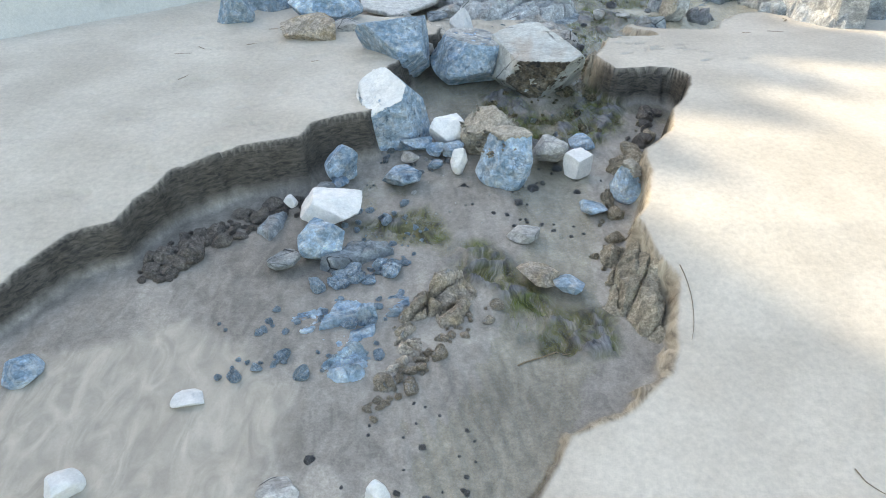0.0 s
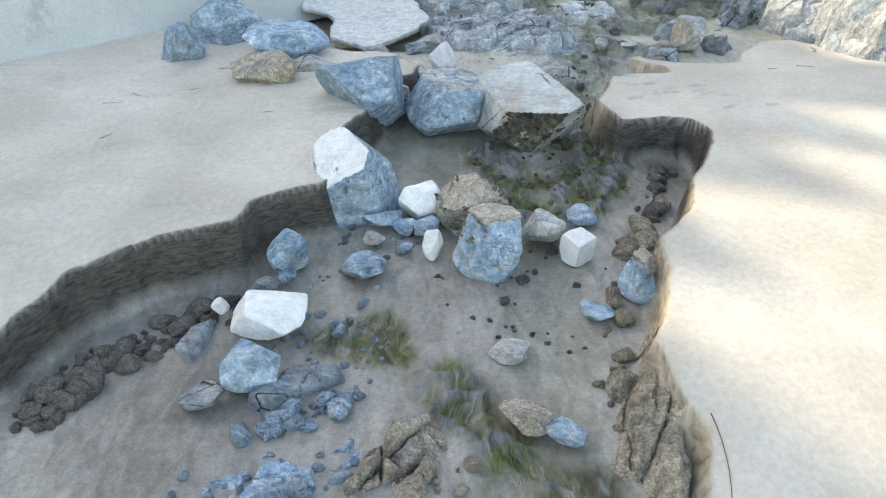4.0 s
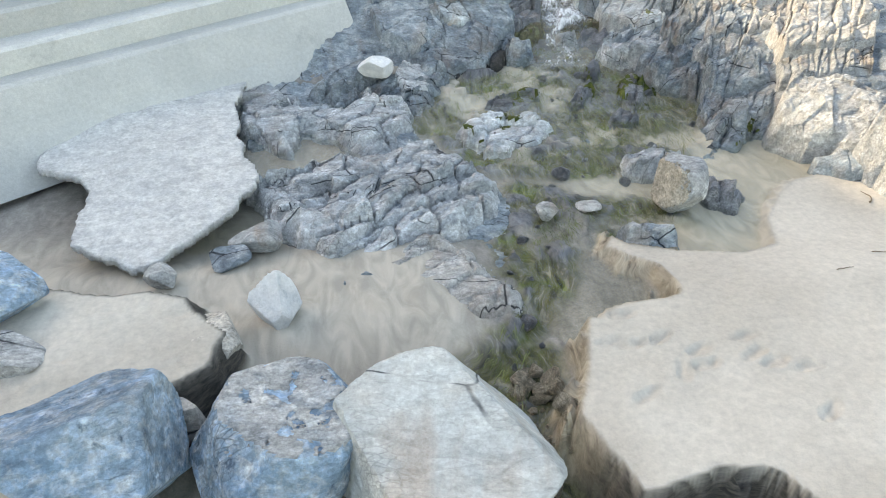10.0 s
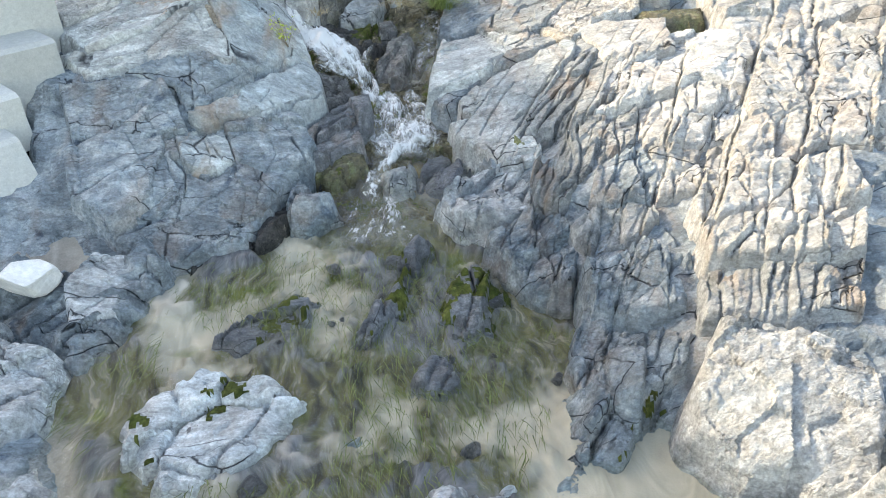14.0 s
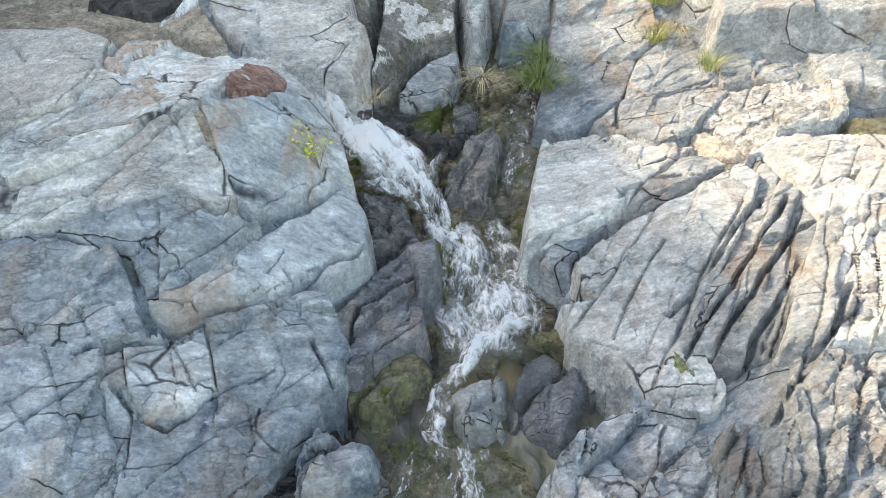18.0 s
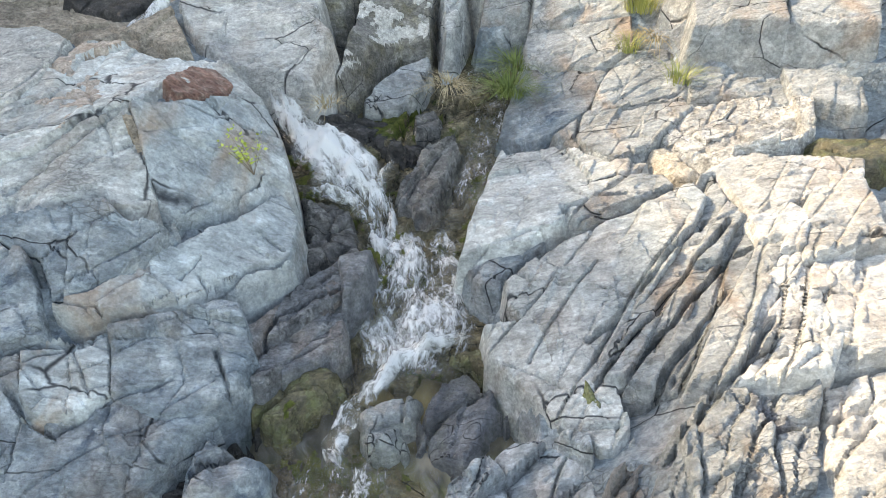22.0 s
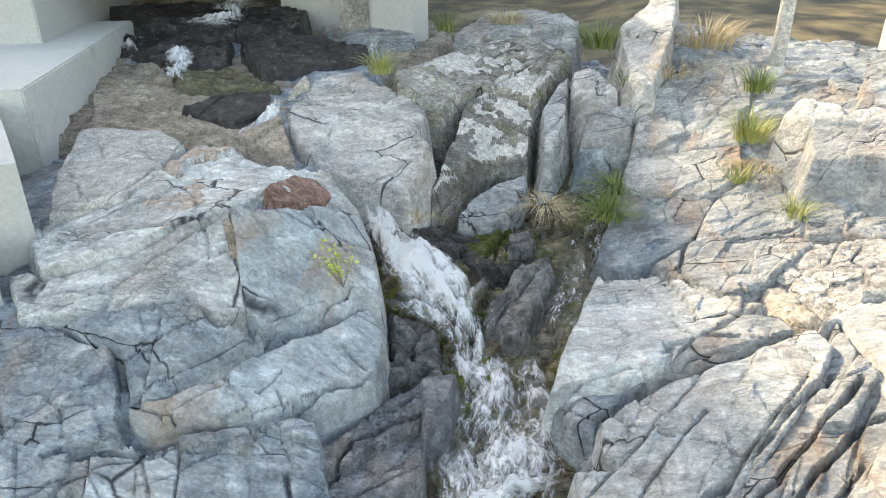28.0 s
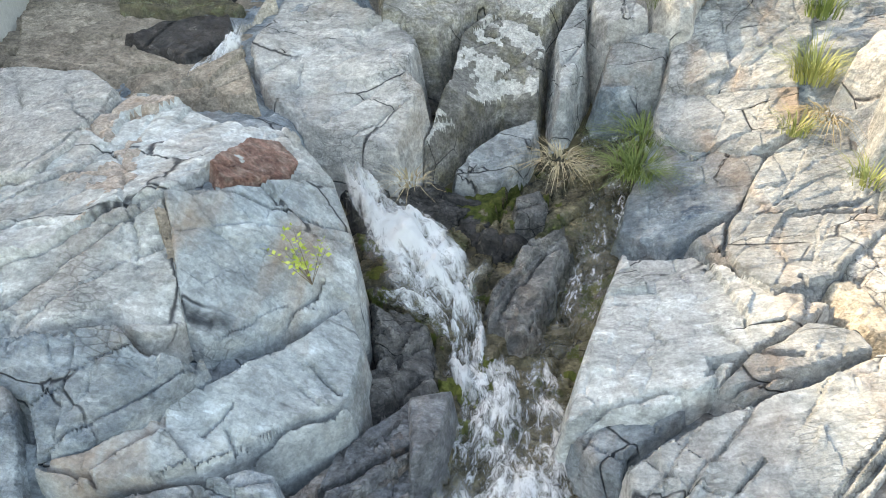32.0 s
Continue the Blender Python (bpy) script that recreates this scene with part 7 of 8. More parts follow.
mass("wet_stone", "black wet rock under the split boulder", [(3.9, 24.75), (4.3, 24.95), (5.0, 24.95), (5.5, 24.9), (5.9, 24.5), (5.6, 24.15), (5.2, 24.3), (4.8, 24.4), (4.4, 24.35), (4.05, 24.45)], 2.0, 2.42, rock_black, 20, 0.9, 0.15, (-0.2, 0.1), "stream rocks")
mass("wet_stone", "dark wet slate slab beside the falls", [(4.42, 23.39), (4.75, 23.35), (5.03, 23.13), (5.17, 22.79), (5.13, 22.53), (4.85, 22.43), (4.62, 22.38), (4.53, 22.4), (4.57, 22.86)], 1.8, 2.16, rock_wet, 40, 0.5, 0.1, (-0.25, 0.15), "stream rocks", 0.016)
mass("wet_stone", "dark wet ridge of slate below the falls", [(4.83, 22.32), (4.99, 22.54), (5.22, 22.68), (5.28, 22.41), (5.12, 22.05), (4.92, 21.73), (4.76, 21.63), (4.56, 21.61), (4.51, 22.0)], 1.7, 2.10, rock_slate, 45, 0.7, 0.1, (-0.2, 0.1), "stream rocks", 0.016)
mass("wet_stone", "dark wet block in the waterfall", [(5.40, 23.51), (5.68, 24.06), (6.07, 24.28), (6.23, 24.07), (6.04, 23.64), (5.77, 23.16), (5.6, 23.08), (5.42, 23.29)], 1.8, 2.30, rock_wet, 60, 0.5, 0.09, (0.05, 0.18), "stream rocks", 0.016)
mass("wet_stone", "dark violet wet slab below the falls", [(5.63, 21.29), (6.08, 21.38), (6.39, 21.09), (6.3, 20.86), (5.87, 20.47), (5.73, 20.59), (5.63, 20.92)], 1.62, 1.80, rock_dark, 60, 0.8, 0.1, (0, 0), "stream rocks", 0.018)
mass("wet_stone", "brown wet slab under a thin film of water", [(5.66, 21.5), (6.05, 21.6), (6.42, 21.16), (6.56, 20.91), (6.37, 21.04), (6.06, 21.32)], 1.62, 1.84, rock_olive, 60, 0.4, 0.1, (0, 0), "stream rocks", 0.018)
mass("wet_stone", "grey wet stone below the falls", [(5.21, 20.94), (5.4, 21.1), (5.67, 21.14), (5.66, 20.84), (5.42, 20.68), (5.26, 20.72)], 1.6, 1.80, rock_grey, 40, 0.5, 0.1, (0, 0), "stream rocks", 0.016)
patch(mass("wet_stone", "flat wet olive stone slab", [(4.29, 21.01), (4.46, 21.29), (4.72, 21.39), (5.11, 21.29), (5.1, 21.17), (4.71, 20.83), (4.24, 20.84)], 1.6, 1.88, rock_olive, 30, 0.35, 0.08, (0.08, 0.1), "stream rocks", 0.016), "moss_patch", "yellow-green moss film", moss, 2.0, 0.25, 8)
mass("rock_mass", "cracked blue-grey boulder beside the pool", [(4.04, 20.42), (4.2, 20.64), (4.66, 20.6), (4.71, 20.4), (4.47, 20.15), (4.3, 20.09), (4.08, 20.19)], 1.5, 1.90, rock_blue, 25, 0.8, 0.12, (0, 0), "stream rocks", 0.016)

mass("wet_stone", "black wet rock at the foot of the western ledge", [(2.9, 19.70), (3.5, 19.98), (3.95, 20.40), (4.3, 20.95), (4.55, 20.95), (4.35, 20.45), (3.95, 19.95), (3.1, 19.52)], 1.5, 1.70, rock_black, 37, 0.8, 0.1, (0.0, 0.1), "stream rocks", 0.018)
mass("rock_pool", "small rock pool with golden-brown water", [(9.14, 23.05), (9.74, 22.92), (10.1, 22.7), (9.9, 22.3), (9.42, 22.3), (9.17, 22.4), (9.1, 22.7)], 2.85, 2.98, rock_olive, 30, 0.12, 0.1, (0.1, 0.05), "stream rocks")
mass("sand_pocket", "pocket of tan gravel between the slabs", [(7.86, 23.36), (8.14, 23.22), (8.24, 22.8), (8.06, 22.65), (7.85, 22.76)], 2.55, 2.69, sand_crust, 30, 0.12, 0.1, (0.1, 0.05), "stream rocks")
mass("rock_mass", "low rock beside the slab under yellow-green moss", [(6.66, 20.87), (6.85, 20.9), (6.92, 20.48), (6.8, 20.42), (6.66, 20.65)], 2.1, 2.25, rock_mossy, 60, 0.3, 0.1, (0.15, 0.1))
# ---- the creek above the falls ----
mass("creek_bed", "brown sandy rock floor of the upper creek", [(-1.6, 25.4), (0.2, 25.0), (1.6, 25.1), (2.4, 24.9), (2.95, 25.0), (2.9, 26.4), (3.4, 27.6), (4.6, 28.4), (4.5, 31.0), (3.0, 33.5), (-3.5, 33.5), (-2.2, 28.5)], 3.1, 3.52, rock_pan, 15, 0.45, 0.2, (0.0, 0.08), "creek rocks", 0.05)
# outer bedrock, also paled for the sun
slab("rock_block", "bedrock above the sand, sunlight painted in as paler rock", [(9.90, 16.20, 2.60), (11.00, 15.60, 2.80), (13.50, 15.20, 3.20), (14.00, 18.00, 3.40), (12.00, 18.60, 3.30), (10.20, 18.20, 2.95)], 1.2, rock_pale, 0.06, 1.5, "bedrock")
slab("rock_block", "bedrock above the sand, sunlight painted in as paler rock", [(9.60, 18.30, 2.95), (10.40, 18.30, 3.00), (12.20, 18.80, 3.30), (14.00, 18.20, 3.50), (14.00, 21.00, 3.70), (11.50, 21.20, 3.40), (9.70, 20.60, 3.00)], 1.2, rock_pale, 0.06, 1.5, "bedrock")
slab("rock_block", "bedrock above the sand, sunlight painted in as paler rock", [(9.70, 20.80, 3.00), (11.50, 21.40, 3.30), (14.00, 21.20, 3.60), (14.00, 24.00, 3.70), (11.50, 24.00, 3.50), (10.20, 23.40, 3.20)], 1.2, rock_pale, 0.06, 1.5, "bedrock")
slab("rock_block", "bedrock above the sand, sunlight painted in as paler rock", [(10.30, 23.60, 3.30), (11.50, 24.20, 3.50), (14.00, 24.20, 3.70), (14.00, 26.60, 4.20), (11.00, 26.40, 4.10), (10.30, 25.00, 3.60)], 1.2, rock_pale, 0.06, 1.5, "bedrock")

# ---- the bedrock that fills the gaps between the slabs ----
PLATFORM = [(-0.3, 16.6), (0.2, 15.4), (1.2, 14.7), (2.4, 13.9), (2.75, 14.4), (3.1, 15.2), (3.1, 16.4), (2.3, 17.6), (2.0, 18.4), (2.6, 19.0), (3.4, 19.8), (9, 40), (-6, 40), (1.4, 21.0), (-0.1, 19.2), (-0.2, 17.6)]
FLANK = [(6.1, 19.8), (6.5, 19.1), (6.8, 18.1), (6.7, 17.0), (7.2, 16.3), (8.6, 15.4), (14, 14.5), (16, 40), (6, 40), (5.8, 22)]
PUDDLE = [(-0.02, 17.35), (0.37, 17.95), (0.91, 18.22), (1.47, 17.73), (1.11, 17.12), (0.67, 16.71), (0.17, 16.72)]
bx, by = np.arange(-2.0, 14.0, 0.045), np.arange(13.8, 30.0, 0.045)
X, Y = np.meshgrid(bx, by)
num, den = 0.0, 0.0
for mid, fit in BEDROCK:
    w = 1.0 / ((X - mid[0]) ** 2 + (Y - mid[1]) ** 2 + 0.05) ** 2
    num, den = num + w * (mid[2] + np.clip(fit[0] * (X - mid[0]) + fit[1] * (Y - mid[1]) + fit[2], -0.5, 0.5)), den + w
f1, g1 = facets(X * 1.3 + Y * 0.5, Y * 1.6, 301)
f2, g2 = facets(X * 4.2, Y * 3.4, 302)
f3, g3 = facets(X * 11, Y * 9, 303)
bz = num / den - 0.15 + 0.16 * f1 + 0.07 * f2 + 0.02 * f3 + 0.06 * fractal(X * 2, Y * 2, 304, 5, 0.6) - 0.03 * (1 - step(0, 0.05, g2))
wob = 0.25 * fractal(X * 1.5, Y * 1.5, 305, 4)
bz = bz - 0.7 * step(3.5, 4.1, X) * step(7.6, 7.2, X) * step(24.2, 24.7, Y)
mask = np.maximum(inside(X, Y, PLATFORM), inside(X, Y, FLANK)) + wob
mask = np.minimum(mask, -inside(X, Y, STREAM) + wob - 0.05)
mask = np.minimum(mask, -inside(X, Y, PUDDLE) + wob)
bz = bz - 3.0 * np.clip(0.12 - mask, 0, None)
me = sheet("bedrock", bx, by, bz, mask > -0.25)
me.materials.append(rock_blue)
me.set_sharp_from_angle(angle=radians(32))
tagged(new("bedrock", me), "cracked blue-grey bedrock under the slabs", "rock", "", "structure")

# ---- clods fallen from the bank, pebbles ----
def scatter(kind, label, group, count, corners, sizes, material, seed):
    """Small stones inside an outline, resting on the ground; a few shapes shared by all."""
    rg = random.Random(seed)
    shapes = []
    for i in range(5):
        bm = boulder_mesh((1.0, 0.8, 0.62), seed * 10 + i, fine=3)
        me = bpy.data.meshes.new(kind)
        bm.to_mesh(me)
        bm.free()
        me.materials.append(material)
        shapes.append(me)
    o = np.array(corners)
    done = 0
    while done < count:
        x, y = rg.uniform(o[:, 0].min(), o[:, 0].max()), rg.uniform(o[:, 1].min(), o[:, 1].max())
        if inside(np.array([x]), np.array([y]), o)[0] < 0:
            continue
        z = float(ground_height(np.array([x]), np.array([y]))[0][0])
        s = sizes[0] * (sizes[1] / sizes[0]) ** (rg.random() ** 1.7)
        ob = new(kind, shapes[done % 5])
        ob.matrix_world = pose(x, y, z + s * 0.12, rg.uniform(-25, 25), rg.uniform(-25, 25), rg.uniform(0, 360)) @ Matrix.Scale(s, 4)
        tagged(ob, label, "stone", group)
        done += 1


clay = shader("damp_clod", [(0.12, 0.112, 0.105), (0.20, 0.185, 0.17), (0.29, 0.265, 0.24)], 6.0, bump=0.5, chip=0.5)
scatter("clod", "dark damp clod of sand fallen from the bank", "fallen clods", 130, [(-3.55, 6.5), (-3.3, 7.4), (-2.6, 8.0), (-1.9, 8.35), (-1.6, 8.5), (-1.75, 8.05), (-2.3, 7.6), (-2.8, 7.1), (-3.1, 6.5)], (0.07, 0.36), clay, 3)
scatter("clod", "dark damp clod of sand fallen from the bank", "fallen clods", 34, [(2.85, 9.5), (3.2, 10.1), (3.6, 10.8), (3.65, 11.2), (3.3, 11.15), (3.2, 10.6), (2.8, 9.9)], (0.08, 0.34), clay, 33)
scatter("pebble", "small blue-grey pebble in the channel", "pebbles", 35, [(-0.95, 9.6), (-0.2, 10.0), (0.2, 9.6), (0.0, 9.0), (-0.5, 8.7), (-1.0, 8.6), (-1.3, 9.0)], (0.03, 0.14), rock_blue, 4)
scatter("pebble", "blue pebble among the channel stones", "pebbles", 55, [(-1.75, 7.3), (-1.2, 8.1), (-0.4, 8.3), (0.0, 7.7), (-0.5, 7.2), (-1.1, 6.8), (-1.6, 6.9)], (0.03, 0.17), rock_sky, 8)
scatter("pebble", "dark wet stone in the weedy channel", "pebbles", 40, [(0.2, 8.9), (0.9, 9.8), (1.9, 9.6), (2.3, 8.8), (1.9, 7.6), (0.9, 7.4), (0.2, 8.0)], (0.04, 0.22), rock_dark, 9)
scatter("pebble", "dark wet cobble in the mossy channel", "pebbles", 40, [(0.9, 10.0), (0.8, 11.4), (1.6, 11.9), (2.6, 12.2), (3.0, 11.6), (3.0, 11.0), (2.6, 10.1), (2.0, 9.7)], (0.05, 0.26), rock_gully, 31)
scatter("pebble", "blue-grey cobble in the mossy channel", "pebbles", 20, [(0.3, 10.4), (0.8, 11.4), (1.6, 11.7), (2.4, 11.0), (2.4, 10.1), (1.4, 9.9)], (0.04, 0.16), rock_blue, 32)
scatter("pebble", "pale pebble in the channel", "pebbles", 30, [(-1.2, 9.5), (0.4, 9.8), (1.2, 9.0), (1.6, 7.5), (-0.5, 7.6), (-1.2, 8.2)], (0.025, 0.09), rock_pale, 5)
scatter("pebble", "dark wet pebble in the stream", "pebbles", 40, [(-1.6, 3.2), (-1.1, 4.2), (-0.3, 5.0), (0.3, 4.6), (0.4, 3.6), (-0.3, 2.9)], (0.03, 0.11), rock_dark, 6)
scatter("pebble", "blue-grey stone in the weedy stream", "pebbles", 40, [(2.2, 12.5), (3.1, 13.8), (3.6, 15.2), (5.0, 15.8), (6.4, 17.5), (6.4, 19.2), (4.6, 20.3), (3.8, 18.6), (2.8, 16.5), (2.4, 14.2)], (0.06, 0.26), rock_dark, 7)

for k, ring in enumerate([
        [(-2.6, 5.75), (-1.9, 6.0), (-1.0, 6.3), (-0.55, 6.4), (-0.5, 6.0), (-1.0, 5.8), (-1.8, 5.6)],
        [(-1.6, 5.25), (-1.2, 5.5), (-0.7, 5.65), (-0.6, 5.4), (-1.0, 5.2), (-1.4, 5.05)],
        [(-2.3, 5.0), (-1.9, 5.35), (-1.55, 5.45), (-1.6, 5.2), (-2.0, 4.95)]]):
    scatter("fragment", "angular blue fragment of a low outcrop in wet sand", "outcrop fragments", (26, 14, 12)[k], ring, (0.05, 0.2), rock_sky, 20 + k)
scatter("fragment", "rusty brown fragment of a low outcrop in wet sand", "outcrop fragments", 46, [(-0.65, 5.0), (-0.3, 5.6), (0.3, 6.1), (0.75, 6.35), (0.6, 6.0), (0.1, 5.5), (-0.3, 4.9), (-0.6, 4.5), (-0.8, 4.6)], (0.05, 0.24), rock_brown, 24)
scatter("fragment", "blue fragment beside the white boulders", "outcrop fragments", 30, [(-1.3, 6.6), (-0.7, 7.0), (-0.3, 7.2), (-0.4, 6.9), (-1.0, 6.5), (-1.5, 6.4)], (0.06, 0.30), rock_sky, 25)
scatter("fragment", "broken rock fragment on the stream bank", "outcrop fragments", 60, [(2.2, 11.6), (2.75, 12.2), (2.9, 12.9), (2.55, 13.2), (2.2, 12.5), (1.9, 12.0)], (0.05, 0.28), sandstone, 26)
scatter("fragment", "crumbled sand clod under the bank", "fallen clods", 40, [(1.9, 6.3), (2.2, 6.9), (2.3, 7.6), (2.45, 8.3), (2.7, 9.0), (3.1, 9.8), (3.5, 10.6), (3.2, 10.7), (2.6, 9.4), (2.2, 8.4), (1.95, 7.4), (1.7, 6.6)], (0.06, 0.42), sandstone, 27)


# ---- twigs on the sand ----
def twig(label, x, y, turn, length, bend, seed, thick=0.006):
    rg = random.Random(seed)
    bm, prev = bmesh.new(), None
    for s in range(9):
        t = s / 8
        a = turn + bend * (t - 0.5)
        x, y = x + math.cos(a) * length / 8, y + math.sin(a) * length / 8
        z = float(ground_height(np.array([x]), np.array([y]))[0][0]) + thick * 0.7 + rg.uniform(0, 0.01)
        r = thick * (1 - 0.6 * t)
        px, py = -math.sin(a), math.cos(a)
        ring = [bm.verts.new((x + px * r * math.cos(q), y + py * r * math.cos(q), z + r * math.sin(q))) for q in (0, 1.257, 2.513, 3.77, 5.027)]
        if prev:
            for j in range(5):
                bm.faces.new((prev[j], prev[(j + 1) % 5], ring[(j + 1) % 5], ring[j]))
        prev = ring
    tagged(part("twig", bm, bark), label, "twig", "twigs on the sand")


twig("thin dark curved twig on the sand", 3.55, 4.05, -1.0, 0.35, 0.9, 1)
twig("long thin dark twig curving over the sand", 2.6, 6.48, -1.65, 1.0, -0.6, 3, 0.006)
twig("dark stick lying in wet sand", 0.72, 5.25, 0.35, 0.6, -0.7, 2, 0.01)
for i, (x, y, a, n) in enumerate([(-4.6, 11.9, 0.1, 0.3), (-4.3, 12.3, -0.3, 0.4), (-3.5, 12.5, -0.2, 0.2), (-4.2, 10.8, 0.9, 0.2), (-3.3, 13.3, 0.2, 0.5), (-3.1, 13.5, -0.4, 0.35), (-2.2, 11.6, 0.3, 0.15), (5.8, 13.6, 0.1, 0.2), (6.4, 13.9, -0.3, 0.3)]):
    twig("dry drift twig on pale sand", x, y, a, n, 0.8 - 0.1 * i, 10 + i, 0.006)
twig("thin crooked stick on the sand by the rocks", 7.2, 14.95, 1.2, 0.3, 1.8, 40, 0.01)

# ---- plants ----
def tuft(label, place, high, spread, count, material, droop=0.5, seed=1):
    """A tuft of bent blades that grow from one crevice."""
    rg = random.Random(seed)
    bm = bmesh.new()
    for i in range(count):
        a, out = rg.uniform(0, 6.283), rg.random() ** 0.6
        bx, by = math.cos(a) * spread * out * 0.5, math.sin(a) * spread * out * 0.5
        h, w = high * rg.uniform(0.5, 1.1), rg.uniform(0.004, 0.009)
        lean = spread * rg.uniform(0.2, 1.2)
        px, py = -math.sin(a) * w, math.cos(a) * w
        prev = None
        for s in range(5):
            t = s / 4
            x, y = bx + math.cos(a) * lean * t * t, by + math.sin(a) * lean * t * t
            z = h * (t - droop * t * t * rg.uniform(0.6, 1.1)) - 0.02
            f = 1 - t * 0.9
            pair = (bm.verts.new((x - px * f, y - py * f, z)), bm.verts.new((x + px * f, y + py * f, z)))
            if prev:
                bm.faces.new((prev[0], prev[1], pair[1], pair[0]))
            prev = pair
    ob = part("grass_tuft", bm, material)
    ob.location = place
    return tagged(ob, label, "grass", "grass tufts")


tuft("yellow-green grass tuft on top of a boulder", (3.94, 26.54, 3.85), 0.42, 0.35, 150, lime, seed=11)
tuft("tall lime grass beside the ledge stones", (8.25, 25.45, 3.40), 0.55, 0.40, 170, lime, seed=12)
tuft("green grass at the foot of the pole", (8.45, 26.1, 3.80), 0.50, 0.35, 120, green, seed=13)
tuft("dry brown roots hanging over the ledge", (8.35, 25.1, 3.20), 0.25, 0.45, 140, straw, 1.2, seed=14)
tuft("bright grass tuft in a rock crack", (8.02, 24.95, 3.10), 0.32, 0.25, 70, lime, seed=15)
tuft("sunlit weeds on the bright rubble", (8.36, 24.2, 3.02), 0.30, 0.30, 60, lime, seed=16)
tuft("green grass hanging over the side stream", (6.72, 25.0, 2.62), 0.45, 0.45, 220, green, 0.8, seed=17)
tuft("green grass in the cleft between the boulders", (6.85, 25.5, 2.75), 0.35, 0.5, 140, green, 0.8, seed=18)
tuft("green weeds between the boulders", (6.8, 27.7, 4.0), 0.6, 0.55, 200, green, seed=19)
tuft("green weeds beside a pale boulder", (7.08, 26.75, 3.65), 0.45, 0.3, 110, green, seed=20)
tuft("dry grass thicket behind the boulders", (8.1, 27.4, 4.1), 0.75, 0.9, 260, straw, 0.7, seed=21)
tuft("dry grass thicket behind the boulders", (7.7, 27.0, 3.8), 0.6, 0.8, 200, straw, 0.8, seed=22)
tuft("dry grass over the grey stone", (5.47, 28.6, 4.2), 0.5, 0.7, 200, straw, 0.9, seed=23)
tuft("dry stalks hanging beside the stream", (6.02, 24.95, 2.75), 0.25, 0.4, 110, straw, 1.4, seed=24)
tuft("few dry stalks under the split boulder", (4.72, 24.3, 2.80), 0.22, 0.3, 40, straw, 1.1, seed=25)
tuft("green weeds on the far bank", (4.6, 28.4, 4.1), 0.5, 0.35, 90, green, seed=26)


def sapling(place):
    """A small leafy plant in a crack of the smooth slab."""
    rg = random.Random(5)
    root = tagged(new("sapling"), "small yellow-green leafy plant rooted in a rock crack", "plant")
    root.location = place
    bm, lv = bmesh.new(), bmesh.new()
    for i in range(9):
        a, h = rg.uniform(0, 6.283), rg.uniform(0.25, 0.55)
        tip = Vector((math.cos(a) * rg.uniform(0.1, 0.32), math.sin(a) * 0.2 - 0.08, h))
        prev = None
        for s in range(6):
            t = s / 5
            c = Vector((tip.x * t, tip.y * t, tip.z * t - 0.05 * t * t))
            w = 0.004 * (1 - t * 0.7)
            ring = [bm.verts.new(c + Vector((w * math.cos(q), w * math.sin(q), 0))) for q in (0, 2.09, 4.19)]
            if prev:
                for j in range(3):
                    bm.faces.new((prev[j], prev[(j + 1) % 3], ring[(j + 1) % 3], ring[j]))
            prev = ring
            for _ in range(3 if s > 1 else 0):
                d = Vector((rg.uniform(-1, 1), rg.uniform(-1, 1), rg.uniform(-0.2, 0.8))).normalized()
                e = d.cross(Vector((rg.uniform(-1, 1), rg.uniform(-1, 1), 1))).normalized()
                r = rg.uniform(0.022, 0.042)
                o = c + d * 0.015
                lv.faces.new([lv.verts.new(p) for p in (o, o + d * r * 0.5 + e * r * 0.42, o + d * r * 1.2, o + d * r * 0.5 - e * r * 0.42)])
    part("stem", bm, bark, root)
    part("leaves", lv, leaf_material("young_leaf", (0.33, 0.42, 0.05), (0.50, 0.56, 0.12)), root, "bright yellow-green leaves")


sapling((4.24, 22.8, 2.78))

# ---- pole, upper concrete, culvert ----
def box(name, label, centre, size, turn, material, category="wall", kind="structure", bevel=0.02):
    bm = bmesh.new()
    bmesh.ops.create_cube(bm, size=1.0)
    for v in bm.verts:
        v.co = Vector((v.co.x * size[0], v.co.y * size[1], v.co.z * size[2]))
    bmesh.ops.bevel(bm, geom=list(bm.edges), offset=bevel, segments=2, affect="EDGES")
    ob = part(name, bm, material)
    ob.matrix_world = pose(*centre, 0, 0, turn)
    return tagged(ob, label, category, "", kind)


white_paint = shader("white_paint", [(0.72, 0.73, 0.74), (0.78, 0.79, 0.80), (0.68, 0.69, 0.69)], 3.0, rough=0.5, bump=0.08, spots=((0.5, 0.48, 0.44), 4.0, 0.68), chip=0)
pole = tagged(new("pole"), "white painted post standing on bedrock", "pole")
pole.location = (8.84, 26.81, 3.84)
bm = bmesh.new()
bmesh.ops.create_cone(bm, cap_ends=True, segments=20, radius1=0.088, radius2=0.085, depth=3.6, matrix=Matrix.Translation((0, 0, 1.8)))
for f in bm.faces:
    f.smooth = len(f.verts) == 4
part("post", bm, white_paint, pole)
bm = bmesh.new()
bmesh.ops.create_cone(bm, cap_ends=True, segments=20, radius1=0.13, radius2=0.10, depth=0.12, matrix=Matrix.Translation((0, 0, 0.04)))
part("base_collar", bm, concrete_rough, pole, "rough mortar collar")

stained = shader("stained_concrete", [(0.30, 0.29, 0.26), (0.40, 0.38, 0.34), (0.16, 0.15, 0.14)], 1.2, bump=0.3, chip=0)
box("concrete_block", "long pale concrete block beside the upper creek", (-1.0, 26.9, 3.4), (1.6, 5.4, 1.2), 16, concrete)
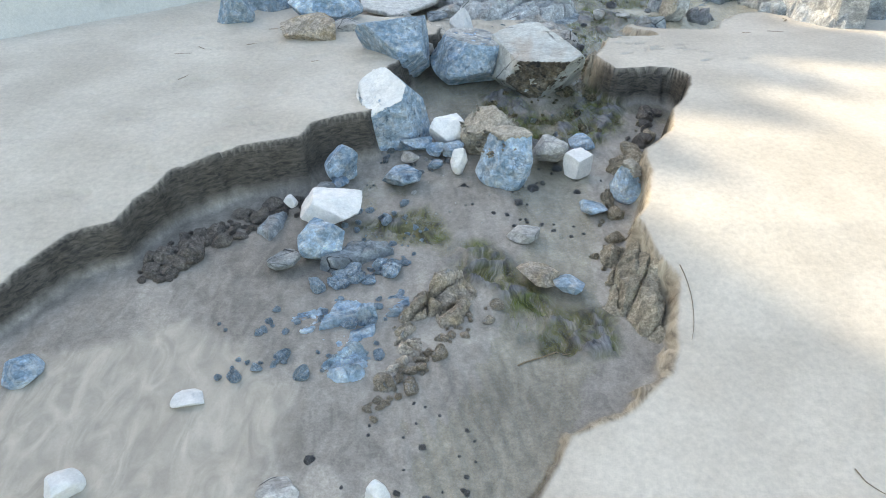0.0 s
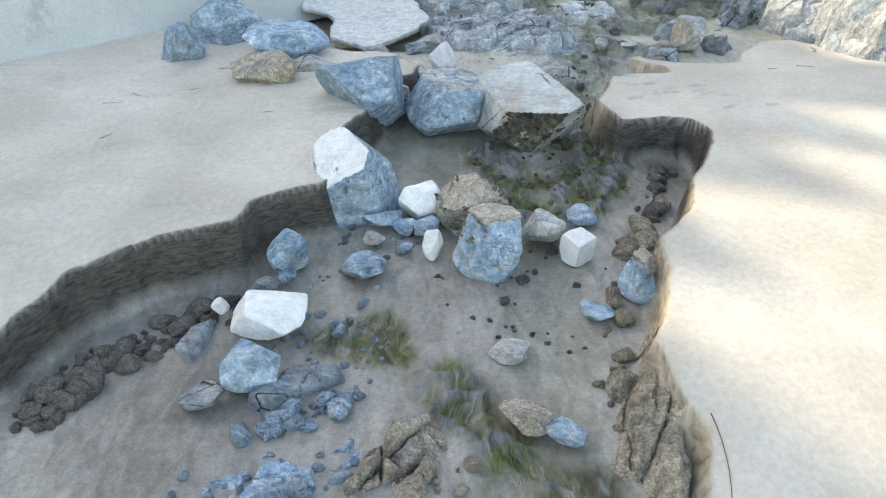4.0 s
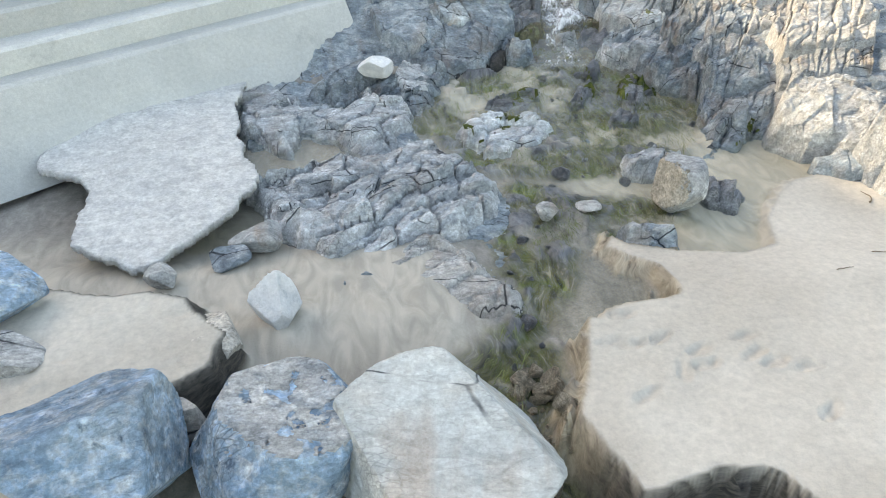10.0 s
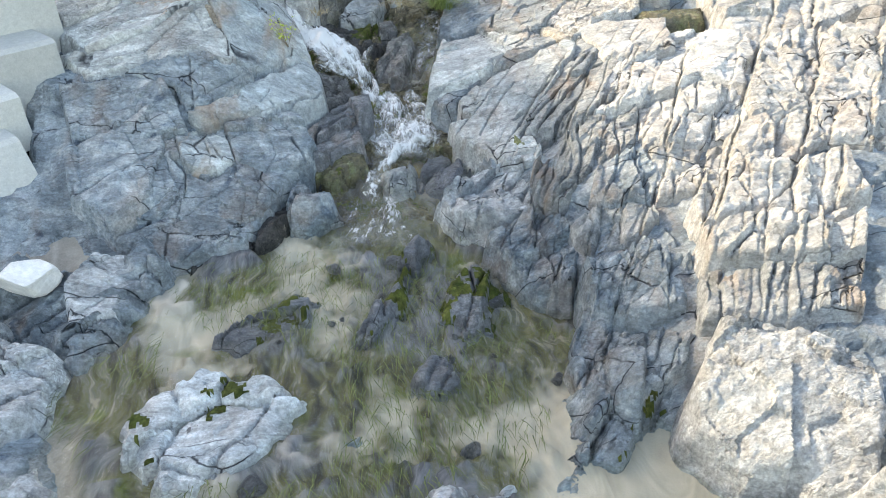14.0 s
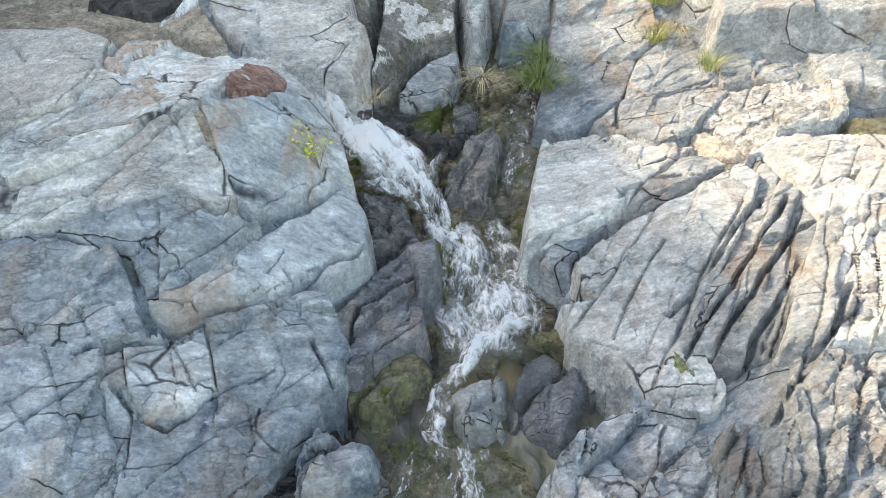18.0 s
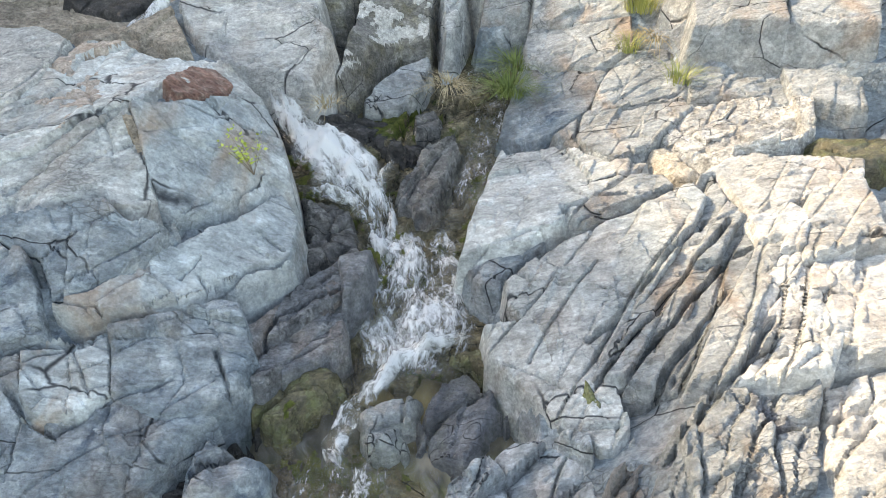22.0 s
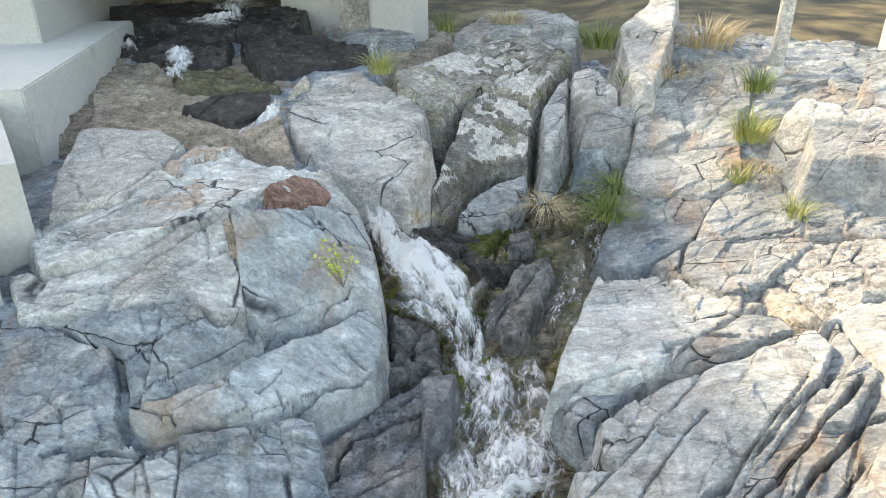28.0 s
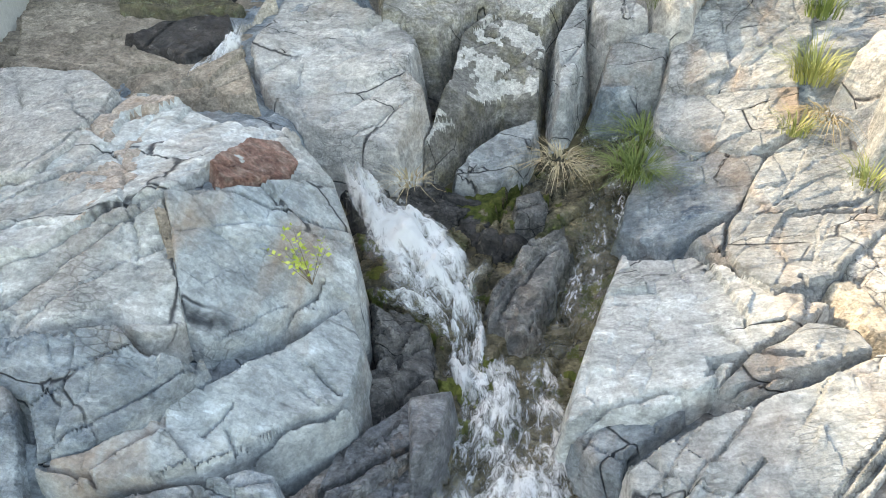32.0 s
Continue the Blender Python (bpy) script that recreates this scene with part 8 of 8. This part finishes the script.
box("wall_1", "pale concrete wall beside the culvert", (-2.6, 30.5, 4.6), (1.2, 7, 3.6), 16, concrete)
box("wall_2", "pale concrete wing wall above the boulders", (2.7, 30.6, 5.0), (2.9, 0.5, 3.2), -24, concrete)
box("wall_3", "pale concrete wall behind the ledge", (12.6, 27.6, 5.4), (4.2, 1.2, 3.0), 12, concrete)
box("culvert_wall", "dark stained culvert side wall", (2.3, 34.0, 4.8), (0.5, 8, 4.0), 8, stained)
# roof slab out of view, reaching forward to shade the culvert mouth
box("culvert_roof", "dark stained roof slab, out of view, added to shade the culvert mouth", (0.2, 34.2, 6.4), (6.4, 10.6, 0.5), 8, stained)
box("culvert_end", "dark stained culvert end wall", (-0.6, 39.5, 4.8), (6, 0.5, 4.0), 8, stained)

# ---- unseen hill, added to keep the sun off the creek ----
BX, BY = np.arange(-22, 23, 1.0), np.arange(-90, 120, 0.5)
bx, by = np.meshgrid(BX, BY)
crest = 22.3 + 1.3 * fractal(by * 0.16, by * 0 + 1.5, 90, 4)
# dips and rises of the added crest set where sun patches fall
crest = crest + np.interp(by, [-90, 6.3, 7.6, 8.6, 9.6, 10.6, 11.4, 12.2, 13.0, 14.0, 15.6, 16.6, 17.4, 19.0, 21.0, 22.6, 24.0, 120], [3.5, 3.5, 0.6, 1.9, 0.5, 2.4, 1.0, 2.6, 1.2, 2.6, 3.0, 1.0, 0.5, 0.9, 0.8, 0.3, 0, 0])
bz = crest * (1 - step(0, 21, np.abs(bx))) - 1.0
me = sheet("bluff", BX, BY, bz)
earth = shader("earth", [(0.16, 0.14, 0.10), (0.10, 0.12, 0.05), (0.22, 0.19, 0.14)], 0.3, bump=0.5, chip=0)
me.materials.append(earth)
bluff = new("bluff", me)
bluff.matrix_world = pose(-33.2, 22.4, 0, 0, 0, -34)
tagged(bluff, "unseen grassy hill added to keep the sun off the creek", "hill", "", "structure")

# ---- unseen slopes, added on the far sides to close the valley and cut low sky light ----
hx, hy = np.arange(18, 80, 1.5), np.arange(-20, 90, 1.5)
X, Y = np.meshgrid(hx, hy)
me = sheet("hillside", hx, hy, 13 * step(18, 46, X) + 1.2 * fractal(X * 0.15, Y * 0.15, 95, 4) * step(18, 26, X) - 0.3)
me.materials.append(earth)
tagged(new("hillside", me), "unseen grassy slope added beyond the rocks to cut low sky light", "hill", "", "structure")
hx, hy = np.arange(-60, 80, 1.5), np.arange(45, 80, 1.5)
X, Y = np.meshgrid(hx, hy)
me = sheet("embankment", hx, hy, 3.5 + 12 * step(45, 58, Y) + 0.8 * fractal(X * 0.15, Y * 0.15, 96, 4))
me.materials.append(earth)
tagged(new("embankment", me), "unseen slope added above the culvert to cut low sky light", "hill", "", "structure")

# ---- weed combed along by the stream ----
def strands(count, seed):
    rg = random.Random(seed)
    bm_v, bm_f = [], []
    px = np.array([rg.uniform(0.6, 6.8) for _ in range(count * 4)])
    py = np.array([rg.uniform(5.2, 20.8) for _ in range(count * 4)])
    banks = ground_height(px, py)
    good = (np.maximum(banks[1], banks[2]) < -0.4) & (weed_mask(px, py) > 0.85) & (fractal(px * 1.7, py * 1.2, 66, 4) > 0.02)
    good &= py < 19.7
    good &= (py > 9.0) | (rnd(px, py, 5) < 0.25)
    px, py = px[good][:count], py[good][:count]
    gzs = ground_height(px, py)[0]
    top = np.interp(py, [3, 6, 9, 12, 14, 16, 20, 21.6], [0.64, 0.765, 0.925, 1.12, 1.33, 1.46, 1.62, 1.82])
    for x, y, z in zip(px, py, np.maximum(gzs, top)):
        a = -1.75 + rg.gauss(0, 0.35) + 0.8 * float(value_noise(np.array([x * 0.8]), np.array([y * 0.8]), 77)[0])
        n, w = rg.uniform(0.07, 0.22), rg.uniform(0.002, 0.005)
        dx, dy = math.cos(a), math.sin(a)
        base = len(bm_v)
        for s in range(4):
            t = s / 3
            f = w * (1 - 0.8 * t)
            c = (x + dx * n * t, y + dy * n * t, z + 0.012 + 0.03 * math.sin(t * 3.1) * rg.random())
            bm_v += [(c[0] - dy * f, c[1] + dx * f, c[2]), (c[0] + dy * f, c[1] - dx * f, c[2])]
        bm_f += [(base + 2 * s, base + 2 * s + 1, base + 2 * s + 3, base + 2 * s + 2) for s in range(3)]
    me = bpy.data.meshes.new("water_weed")
    me.from_pydata(bm_v, [], bm_f)
    me.materials.append(leaf_material("water_weed", (0.045, 0.065, 0.014), (0.17, 0.21, 0.06)))
    tagged(new("water_weed", me), "olive water weed combed along the stream bed", "weed", "", "stuff")


strands(8000, 9)
